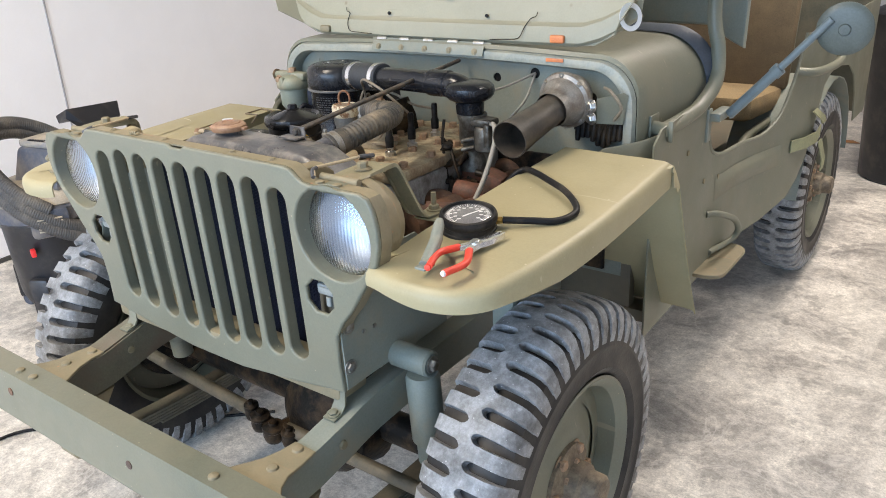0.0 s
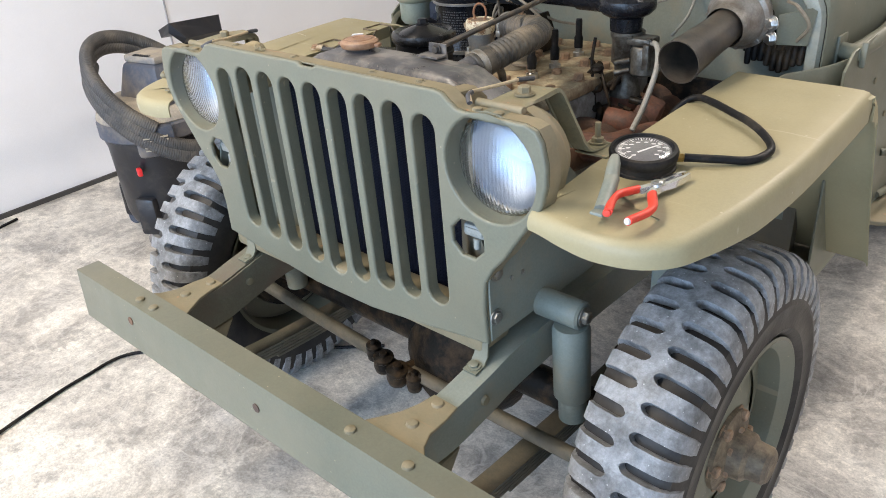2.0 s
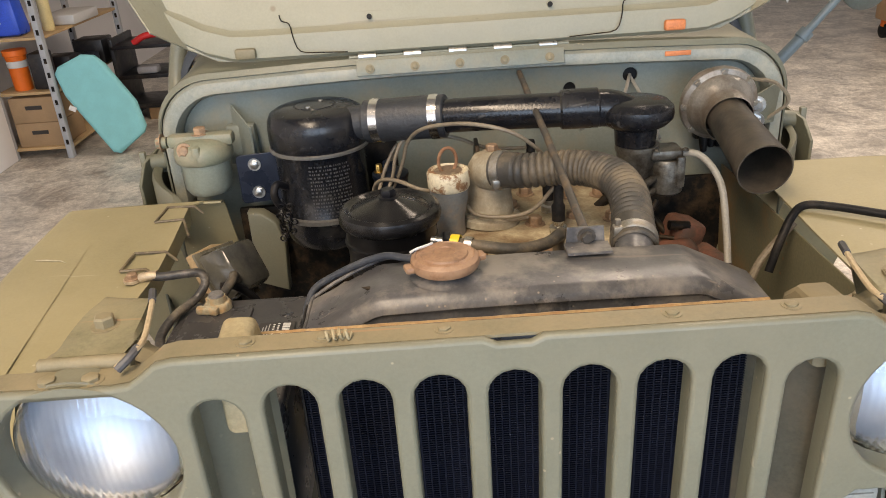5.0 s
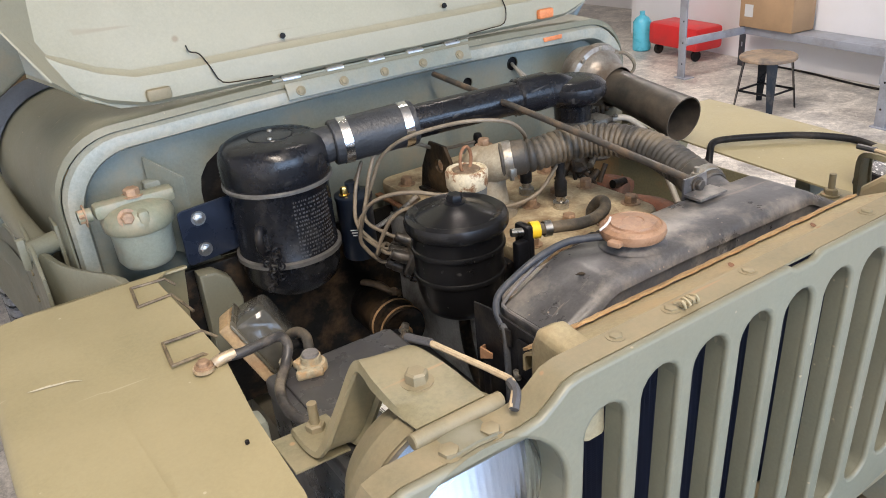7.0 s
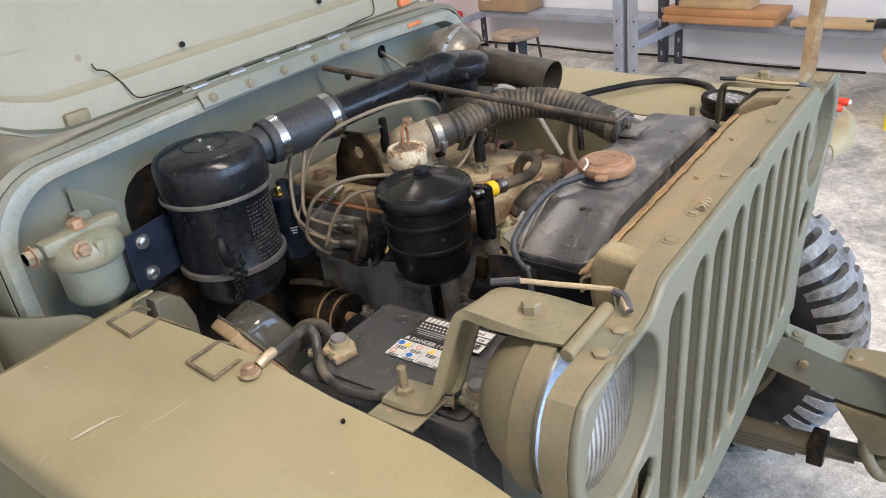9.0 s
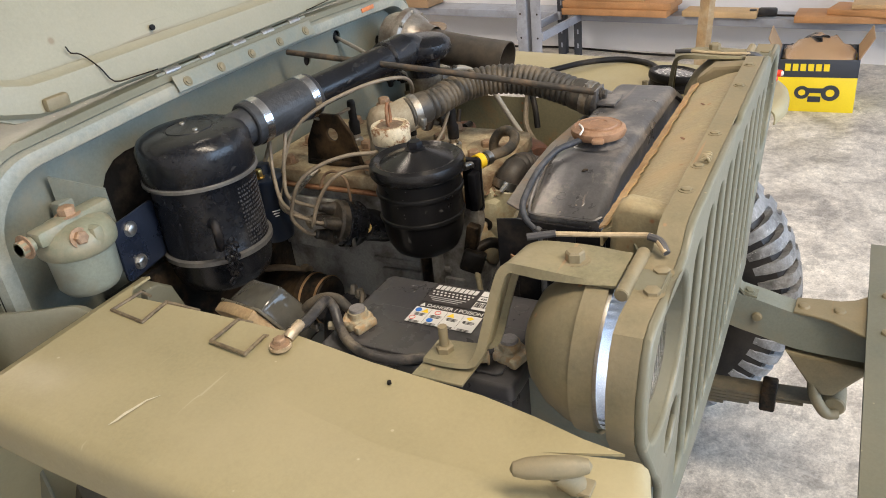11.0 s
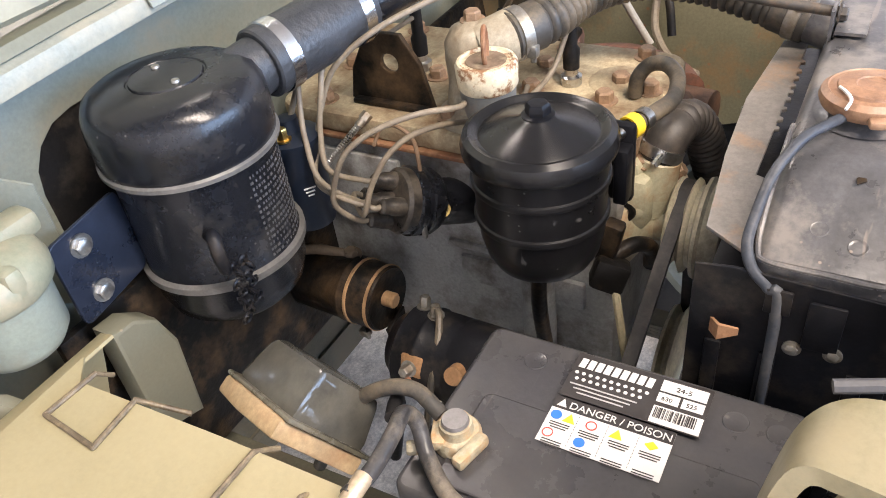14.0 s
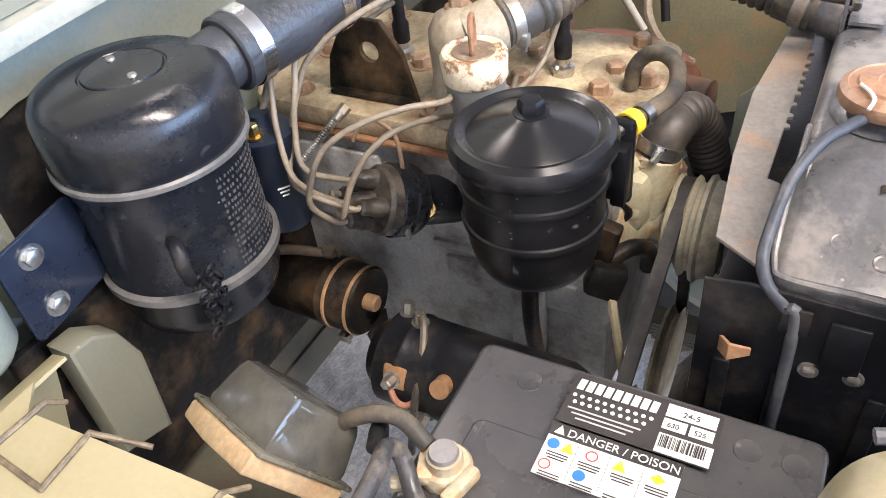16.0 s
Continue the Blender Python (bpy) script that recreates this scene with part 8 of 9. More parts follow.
# terminals and cables
for tx, ty, lab in ((-0.397, 0.164, "corroded brass clamp"), (-0.399, -0.037, "rusty brass clamp")):
    bm = bmesh.new()
    lathe(bm, [(0.0185, 0.0), (0.0185, 0.009), (0.0165, 0.012), (0.0130, 0.013), (0.0120, 0.021), (0.0, 0.022)], (tx, ty, BZ + 0.001), (0, 0, 1), 20)
    box(bm, (tx - 0.004, ty + 0.012, BZ + 0.010), (0.030, 0.012, 0.011), 0.003, turn=(0, 0, 20))
    box(bm, (tx - 0.01, ty - 0.016, BZ + 0.009), (0.032, 0.010, 0.011), 0.003, turn=(0, 0, -15))
    bolt(bm, (tx - 0.022, ty + 0.016, BZ + 0.011), (-0.5, 0.8, 0.1), 0.0055, 0.012)
    tm = part("battery_terminal", bm, surface("corroded_brass", (0.40, 0.36, 0.26), 0.6, metal=0.2, vary=0.35, scale=60, dirt=(0.48, 0.27, 0.11), dirt_amount=0.30, dirt_scale=70, bump=0.4), battery, lab)
    bm = bmesh.new()
    lathe(bm, [(0.0, 0.0), (0.0105, 0.0), (0.0095, 0.003), (0.0, 0.003)], (tx, ty, BZ + 0.023), (0, 0, 1), 20, close=False)
    part("lead_post", bm, surface("dull_lead", (0.26, 0.25, 0.25), 0.5, metal=0.5, vary=0.2, scale=60), battery)
bm = bmesh.new()
tube(bm, [(-0.494, 0.187, 0.901), (-0.470, 0.184, 0.899), (-0.440, 0.186, 0.900), (-0.420, 0.190, 0.897), (-0.415, 0.184, 0.884), (-0.428, 0.170, 0.868), (-0.446, 0.145, 0.862), (-0.454, 0.115, 0.859), (-0.453, 0.085, 0.858), (-0.440, 0.050, 0.860), (-0.424, 0.010, 0.864), (-0.408, -0.022, 0.866)], 0.0062, 12)
part("battery_cable", bm, surface("taped_black_cable", (0.045, 0.043, 0.043), 0.4, vary=0.3, scale=60, dirt=(0.20, 0.17, 0.13), dirt_amount=0.3, dirt_scale=30, bump=0.3), jeep, "thick taped black battery cable")
bm = bmesh.new()
tube(bm, [(-0.392, 0.178, 0.868), (-0.384, 0.205, 0.876), (-0.388, 0.235, 0.868), (-0.392, 0.27, 0.83), (-0.39, 0.33, 0.72)], 0.0064, 12)
part("earth_cable", bm, HOSE_RUBBER, jeep, "dusty battery cable running down")
bm = bmesh.new()
tube(bm, [(-0.405, 0.215, 0.862), (-0.385, 0.225, 0.855), (-0.36, 0.245, 0.81), (-0.34, 0.28, 0.70)], 0.0060, 10)
part("charge_cable", bm, RUBBER, jeep, "black cable running down beside the battery")

# voltage regulator in its dusty dark cover on a tan bracket
REG_OUT = Vector((0.85, -0.19, 0.49)).normalized()
REG_DOWN = Vector((0.33, 0.92, -0.21)).cross(REG_OUT).normalized()
REG = Matrix.Translation((-0.424, 0.298, 0.838)) @ Matrix((REG_DOWN, REG_OUT.cross(REG_DOWN), REG_OUT)).transposed().to_4x4()
bm = bmesh.new()
join_mesh(bm, plate([(-0.048, -0.044), (0.040, -0.046), (0.046, 0.0), (0.040, 0.052), (-0.044, 0.054), (-0.052, 0.01)], (), 0.016, 0.003), REG @ Matrix.Translation((0, 0, -0.0045)))
rg = part("regulator", bm, surface("tan_rusty_base", (0.40, 0.29, 0.165), 0.55, vary=0.2, scale=25, dirt=(0.30, 0.15, 0.07), dirt_amount=0.3, dirt_scale=20), jeep, "voltage regulator with a dark cover on a tan base")
bm = bmesh.new()
box(bm, (0.000, 0.003, 0.027), (0.084, 0.096, 0.046), 0.009, taper=0.84)
bmesh.ops.transform(bm, matrix=REG, verts=bm.verts)
part("regulator_cover", bm, surface("dusty_dark_cover", (0.036, 0.037, 0.036), 0.16, vary=0.25, scale=16, dirt=(0.17, 0.160, 0.128), dirt_amount=0.26, dirt_scale=10, sharp=0.3), rg, "dusty glossy dark plastic cover")
bm = bmesh.new()
box(bm, (0.000, 0.003, 0.0055), (0.092, 0.104, 0.004), 0.0015)
bmesh.ops.transform(bm, matrix=REG, verts=bm.verts)
part("cover_rim", bm, surface("dusty_cover_rim", (0.13, 0.12, 0.09), 0.3, vary=0.25, scale=30), rg)
bm = bmesh.new()  # dark panels stand in for shade below the firewall; bracket behind the air cleaner
box(bm, (-0.20, 0.553, 0.715), (0.50, 0.012, 0.27), 0.004)
box(bm, (0.285, 0.560, 0.715), (0.40, 0.012, 0.27), 0.004)
part("shade_panel", bm, BLACK_DIRTY, jeep, "dark panel added for the shade below the firewall")
bm = bmesh.new()
join_mesh(bm, plate([(-0.425, 0.72), (-0.372, 0.70), (-0.366, 0.80), (-0.378, 0.838), (-0.40, 0.856), (-0.425, 0.858)], (), 0.03, 0.004), Matrix.Translation((0, 0.515, 0)) @ UPRIGHT)
part("cowl_bracket", bm, OLIVE, jeep, "folded olive cowl bracket")

# fender fittings on the battery side
LOOP_BROWN = surface("worn_brown_wire", (0.11, 0.085, 0.055), 0.5, vary=0.3, scale=60, dirt=(0.28, 0.22, 0.13), dirt_amount=0.35, dirt_scale=50)
for loop in ([(-0.476, 0.424), (-0.488, 0.424), (-0.532, 0.427), (-0.537, 0.372), (-0.493, 0.376), (-0.478, 0.340)], [(-0.474, 0.262), (-0.491, 0.267), (-0.536, 0.268), (-0.540, 0.216), (-0.505, 0.217), (-0.484, 0.212)]):
    bm = bmesh.new()
    line = [Vector((x, y, fender_height(y) + (0.0035 if 0 < k < 5 else -0.010))) for k, (x, y) in enumerate(loop)]
    for a, b in zip(line, line[1:]):
        cyl(bm, a, b, 0.0022, seg=8)
    for p in line[1:-1]:
        lathe(bm, [(0.0, -0.0022), (0.0016, -0.0016), (0.0022, 0.0), (0.0016, 0.0016), (0.0, 0.0022)], p, (0, 0, 1), 8, close=False)
    part("fender_loop", bm, LOOP_BROWN, jeep, "low rectangular brown wire loop on the fender")
LG = Vector((-0.513, 0.188, fender_height(0.188)))
bm = bmesh.new()
lathe(bm, [(0.006, 0.002), (0.0125, 0.002), (0.0125, 0.006), (0.006, 0.006)], LG, (0, 0, 1), 20, close=False)
tube(bm, [LG + Vector((0.012, -0.002, 0.006)), LG + Vector((0.020, -0.003, 0.009)), LG + Vector((0.036, -0.003, 0.010))], 0.0066, 12, 4)
part("cable_lug", bm, surface("tarnished_lug", (0.50, 0.40, 0.28), 0.4, metal=0.5, vary=0.2, scale=60), jeep, "tarnished cable lug bolted to the fender")
bm = bmesh.new()
bolt(bm, LG + Vector((0, 0, 0.006)), (0, 0, 1), 0.0075, 0.008)
part("lug_bolt", bm, BOLT_RUST, jeep)
bm = bmesh.new()
join_mesh(bm, plate([(-0.684, 0.2690), (-0.676, 0.2656), (-0.665, 0.2642), (-0.652, 0.2610), (-0.642, 0.2596), (-0.630, 0.2520), (-0.641, 0.2615), (-0.655, 0.2650), (-0.664, 0.2680)], (), 0.0003, 0.0), Matrix.Translation((0, 0, 0.8985)))
part("paint_scratch", bm, surface("pale_scratch", (0.55, 0.50, 0.38), 0.6), jeep)
bm = bmesh.new()
cyl(bm, (-0.519, 0.046, 0.8835), (-0.519, 0.046, 0.8868), 0.0022, seg=12)
part("fender_hole", bm, RUBBER, jeep)
def hood_catch(foot, neck, wing0, wing1, paint):
    """A stem with a leaf-shaped thumb piece across its end."""
    bm = bmesh.new()
    tube(bm, [foot, foot.lerp(neck, 0.5), neck], 0.0105, 12, 4)
    d = wing1 - wing0
    lathe(bm, [(r, d.length * t) for r, t in ((0.001, 0.0), (0.006, 0.04), (0.0092, 0.2), (0.0102, 0.5), (0.0092, 0.8), (0.006, 0.96), (0.001, 1.0))], wing0, d, 18)
    box(bm, foot, (0.020, 0.030, 0.005), 0.002)
    part("hood_catch", bm, paint, jeep, "olive T-shaped hood catch")


hood_catch(Vector((-0.578, -0.172, 0.876)), Vector((-0.592, -0.160, 0.902)), Vector((-0.610, -0.126, 0.908)), Vector((-0.583, -0.188, 0.908)), OLIVE_DUSTY)
hood_catch(Vector((0.528, -0.192, 0.884)), Vector((0.506, -0.130, 0.904)), Vector((0.492, -0.100, 0.926)), Vector((0.516, -0.155, 0.888)), GREY_GREEN)
bm = bmesh.new()
tube(bm, [(0.268, 0.605, 1.032), (0.235, 0.52, 1.012), (0.190, 0.46, 1.000), (0.150, 0.45, 0.985)], 0.0030, 8)
tube(bm, [(0.268, 0.605, 1.030), (0.285, 0.53, 0.985), (0.285, 0.46, 0.955)], 0.0030, 8)
tube(bm, [(0.285, 0.37, 0.962), (0.315, 0.345, 0.962), (0.335, 0.31, 0.93), (0.335, 0.27, 0.87), (0.33, 0.24, 0.83)], 0.0055, 10)
pieces("control_cable", bm, surface("grey_tan_cable", (0.30, 0.28, 0.24), 0.5, vary=0.15, scale=40), jeep, "grey choke and throttle cables")

# ---- things on the fender ----
gauge = thing("pressure_gauge", "round black rubber-cased vacuum gauge with hose on the fender", "gauge", (0.494, -0.022, 0.879))
bm = bmesh.new()
lathe(bm, [(0.046, 0.0), (0.049, 0.003), (0.0485, 0.010), (0.0470, 0.011), (0.0470, 0.019), (0.0500, 0.022), (0.0510, 0.030), (0.0490, 0.035), (0.0440, 0.036), (0.0405, 0.031), (0.0405, 0.027)], (0, 0, 0), (0.06, -0.10, 1), 48)
case = part("case", bm, RUBBER, gauge, "thick black rubber case")
ca = Vector((0.06, -0.10, 1)).normalized()
gx_, gy_, gz_ = Vector((0.80, 0.58, 0.01)).normalized(), Vector((-0.58, 0.80, 0.115)).normalized(), ca
FACE = Matrix(((gx_.x, gy_.x, ca.x, ca.x * 0.0275), (gx_.y, gy_.y, ca.y, ca.y * 0.0275), (gx_.z, gy_.z, ca.z, ca.z * 0.0275), (0, 0, 0, 1)))
bm = bmesh.new()
join_mesh(bm, plate(ring_points(0, 0, 0.0405, n=36), (), 0.001, 0.0), FACE)
part("dial", bm, surface("dial_grey", (0.10, 0.10, 0.105), 0.35, vary=0.1, scale=60), gauge)
bm = bmesh.new()
for k in range(41):
    a = radians(225 - 270 * k / 40)
    r0, r1 = (0.027 if k % 4 == 0 else 0.031), 0.036
    c, s_ = math.cos(a), math.sin(a)
    w = 0.0006 if k % 4 else 0.0011
    join_mesh(bm, plate([(r0 * c - w * s_, r0 * s_ + w * c), (r1 * c - w * s_, r1 * s_ + w * c), (r1 * c + w * s_, r1 * s_ - w * c), (r0 * c + w * s_, r0 * s_ - w * c)], (), 0.0004, 0.0), FACE @ Matrix.Translation((0, 0, 0.001)))
for k in range(10):
    a = radians(225 - 270 * k / 9)
    join_mesh(bm, plate(round_rect(0.0225 * math.cos(a), 0.0225 * math.sin(a), 0.006, 0.0028, 0.0005, 2), (), 0.0004, 0.0), FACE @ Matrix.Translation((0, 0, 0.001)))
part("scale_marks", bm, LABEL_WHITE, gauge)
bm = bmesh.new()
join_mesh(bm, plate([(-0.011, -0.008), (0.028, 0.016), (0.029, 0.014), (-0.009, -0.011)], (), 0.0006, 0.0), FACE @ Matrix.Translation((0, 0, 0.0022)))
part("needle", bm, LABEL_WHITE, gauge)
bm = bmesh.new()
lathe(bm, [(0.041, 0.031), (0.038, 0.0335), (0.02, 0.035), (0.0, 0.0355)], (0, 0, 0), ca, 36, close=False)
gl = part("window", bm, LENS_GLASS, gauge, "clear domed window")
gl.visible_shadow = False
bm = bmesh.new()
lathe(bm, [(0.007, 0.0), (0.007, 0.010), (0.0055, 0.011), (0.0055, 0.016)], (0.038, 0.029, 0.016), (0.8, 0.58, 0), 6)
part("fitting", bm, BRASS, gauge, "brass hose fitting")
bm = bmesh.new()
tube(bm, [Vector(p) - Vector((0.494, -0.022, 0.879)) for p in ((0.544, 0.010, 0.897), (0.588, 0.036, 0.895), (0.619, 0.058, 0.893), (0.632, 0.090, 0.894), (0.629, 0.118, 0.897), (0.604, 0.152, 0.901), (0.566, 0.186, 0.905), (0.52, 0.216, 0.907), (0.475, 0.245, 0.908), (0.442, 0.260, 0.906), (0.420, 0.250, 0.893), (0.400, 0.235, 0.860), (0.385, 0.225, 0.82))], 0.0062, 12)
part("hose", bm, RUBBER, gauge, "black rubber gauge hose")

PL = Vector((0.557, -0.094, 0.885))
pliers = thing("pliers", "slip-joint pliers with red dipped grips on the fender", "pliers", PL)
d0 = Vector((0.012, 0.055, 0)).normalized()
side = Vector((d0.y, -d0.x, 0))
bm = bmesh.new()
for e in (-1, 1):
    rows = []
    for t, w, o in ((-0.03, 0.010, 0.010), (-0.012, 0.011, 0.006), (0.0, 0.0115, 0.003), (0.02, 0.010, 0.007), (0.045, 0.007, 0.0065), (0.062, 0.004, 0.004)):
        c = d0 * t + side * (o * e)
        rows.append([c - side * w * 0.62 + Vector((0, 0, 0.002)), c - side * w * 0.4 + Vector((0, 0, 0.010)), c + side * w * 0.4 + Vector((0, 0, 0.010)), c + side * w * 0.62 + Vector((0, 0, 0.002))])
    strip(bm, rows, 0.003)
part("jaw", bm, CHROME, pliers, "bright steel jaws")
bm = bmesh.new()
bolt(bm, Vector((0, 0, 0.010)), (0, 0, 1), 0.007, 0.005)
part("pivot", bm, STEEL, pliers)
for e, end in ((-1, Vector((-0.012, -0.112, 0.0))), (1, Vector((0.022, -0.119, 0.0)))):
    bm = bmesh.new()
    st = d0 * -0.026 - side * (e * -0.012)
    mid = st.lerp(end, 0.45) + side * (e * 0.016)
    tube(bm, [st + Vector((0, 0, 0.006)), mid + Vector((0, 0, 0.006)), end + Vector((0, 0, 0.006))], 0.0072, 12, 8, flat=0.8)
    part("grip", bm, RED_GRIP, pliers, "red dipped grip")
    bm = bmesh.new()
    lathe(bm, [(0.0050, 0), (0.0042, 0.003), (0, 0.004)], end + Vector((0, 0, 0.006)), end - mid, 12, close=False)
    part("worn_tip", bm, LABEL_WHITE if e > 0 else RED_GRIP, pliers)

# ---- vacuum cleaner by the wall ----
vac = thing("vacuum_cleaner", "dusty grey workshop vacuum with a thick coiled hose by the wall", "vacuum cleaner", (-1.76, 0.35, 0), turn=12)
vac.scale = (0.86, 0.86, 0.94)
bm = bmesh.new()
lathe(bm, [(0.16, 0.07), (0.185, 0.075), (0.20, 0.12), (0.215, 0.40), (0.222, 0.42), (0.222, 0.44)], (0, 0, 0), (0, 0, 1), 40)
part("bin", bm, PLASTIC_BLACK, vac, "black plastic dust bin")
bm = bmesh.new()
lathe(bm, [(0.225, 0.435), (0.238, 0.445), (0.238, 0.50), (0.228, 0.512)], (0, 0, 0), (0, 0, 1), 40)
part("rim_band", bm, VAC_GREY, vac)
bm = bmesh.new()
lathe(bm, [(0.230, 0.508), (0.236, 0.515), (0.225, 0.545), (0.18, 0.575), (0.10, 0.59), (0.0, 0.592)], (0, 0, 0), (0, 0, 1), 40, close=False)
part("lid", bm, VAC_TAN, vac, "dust-covered tan lid")
bm = bmesh.new()
box(bm, (0.06, 0.02, 0.640), (0.28, 0.24, 0.16), 0.02, taper=0.72)
hd = part("motor_head", bm, VAC_GREY, vac, "dusty blue-grey motor housing")
bm = bmesh.new()
box(bm, (0.06, 0.02, 0.732), (0.19, 0.15, 0.03), 0.010)
part("carry_top", bm, VAC_TAN, hd)
bm = bmesh.new()
for k in range(7):
    box(bm, (0.03 + 0.014 * k, -0.045, 0.748), (0.007, 0.02, 0.004), 0.001)
pieces("vent_slot", bm, PLASTIC_BLACK, hd)
bm = bmesh.new()
box(bm, (0.16, -0.14, 0.45), (0.10, 0.16, 0.12), 0.02, turn=(0, 0, -38))
out = part("outlet_box", bm, VAC_GREY, vac, "grey outlet grille")
bm = bmesh.new()
for k in range(5):
    box(bm, (0.205, -0.175, 0.425 + 0.012 * k), (0.012, 0.10, 0.005), 0.001, turn=(0, 0, -38))
pieces("louvre", bm, VAC_TAN, out)
for a in (-70, 10, 110, 200):
    bm = bmesh.new()
    c, s_ = math.cos(radians(a)), math.sin(radians(a))
    box(bm, (0.20 * c, 0.20 * s_, 0.13), (0.07, 0.09, 0.16), 0.015, turn=(0, 0, a))
    foot = part("caster_foot", bm, PLASTIC_BLACK, vac)
    bm = bmesh.new()
    cyl(bm, (0.215 * c - 0.014 * s_, 0.215 * s_ + 0.014 * c, 0.03), (0.215 * c + 0.014 * s_, 0.215 * s_ - 0.014 * c, 0.03), 0.03, seg=18, bevel=0.005)
    part("caster", bm, VAC_GREY, foot)
bm = bmesh.new()
box(bm, (0.10, -0.215, 0.33), (0.035, 0.02, 0.03), 0.004, turn=(0, 0, -30))
part("red_latch", bm, RED_PLASTIC, vac, "small red latch")
bm = bmesh.new()
box(bm, (0.19, -0.165, 0.15), (0.045, 0.003, 0.06), 0.001, turn=(0, 0, 48))
tg = part("paper_tag", bm, LABEL_WHITE, vac, "white paper tag with a printed code")
bm = bmesh.new()
for k in range(5):
    box(bm, (0.178 + 0.005 * k, -0.180 + 0.0055 * k, 0.145), (0.002, 0.002, 0.03), turn=(0, 0, 48))
pieces("printed_bars", bm, LABEL_DARK, tg)
bm = bmesh.new()
pts = []
for k in range(34):
    a = radians(-150 + 25 * k)
    r = 0.272 - 0.0004 * k
    pts.append((0.030 + r * math.cos(a) * 0.90, 0.030 + r * math.sin(a), 0.525 - 0.19 * math.cos(a) - 0.03 * math.sin(a) + 0.0026 * k))
tube(bm, pts, 0.027, 14, 6, ribs=(0.009, 0.0018))
part("hose", bm, VAC_HOSE, vac, "thick ribbed grey hose in two coils")
bm = bmesh.new()
nz = Vector((-0.18, 0.48, 0.72))
strip(bm, [[nz + Vector((-0.05, -0.15, 0.0)), nz + Vector((-0.05, 0.13, -0.02))], [nz + Vector((0.03, -0.17, 0.03)), nz + Vector((0.03, 0.15, 0.01))], [nz + Vector((0.07, -0.13, -0.02)), nz + Vector((0.07, 0.10, -0.03))]], 0.035)
fn = part("floor_nozzle", bm, PLASTIC_BLACK, vac, "black wedge-shaped floor nozzle")
bm = bmesh.new()
box(bm, nz + Vector((0.052, 0.07, 0.0)), (0.003, 0.07, 0.035), 0.001, turn=(0, 30, 0))
part("nozzle_sticker", bm, surface("pale_blue_sticker", (0.50, 0.62, 0.78), 0.4), fn)
bm = bmesh.new()
cyl(bm, nz + Vector((0.0, -0.02, -0.02)), (-0.12, 0.20, 0.56), 0.018, seg=14)
part("nozzle_neck", bm, PLASTIC_BLACK, vac)

cable = thing("extension_cable", "thin black cable with a yellow plug on the floor", "cable", (-1.0, -0.5, 0))
bm = bmesh.new()
tube(bm, [Vector(p) - Vector((-1.0, -0.5, 0)) for p in ((-0.45, 0.25, 0.006), (-0.80, -0.06, 0.006), (-1.03, -0.24, 0.006), (-1.04, -0.40, 0.006), (-1.01, -0.56, 0.006), (-0.975, -0.68, 0.008))], 0.005, 8)
part("cord", bm, RUBBER, cable)
bm = bmesh.new()
cyl(bm, (0.026, -0.175, 0.014), (0.040, -0.235, 0.014), 0.014, 0.018, seg=14, bevel=0.003)
part("plug", bm, LABEL_YELLOW, cable, "yellow plug")
cable2 = thing("wall_cable", "black cable lying at the foot of the wall", "cable", (-2.2, -0.3, 0))
bm = bmesh.new()
tube(bm, [(-0.18, 0.25, 0.006), (-0.12, 0.05, 0.006), (-0.10, -0.15, 0.006), (-0.16, -0.35, 0.006)], 0.006, 8)
part("cord", bm, RUBBER, cable2)

# ---- steel racks along the far side ----
DARK_POST = surface("dark_slotted_post", (0.045, 0.050, 0.062), 0.5, vary=0.2, scale=12)


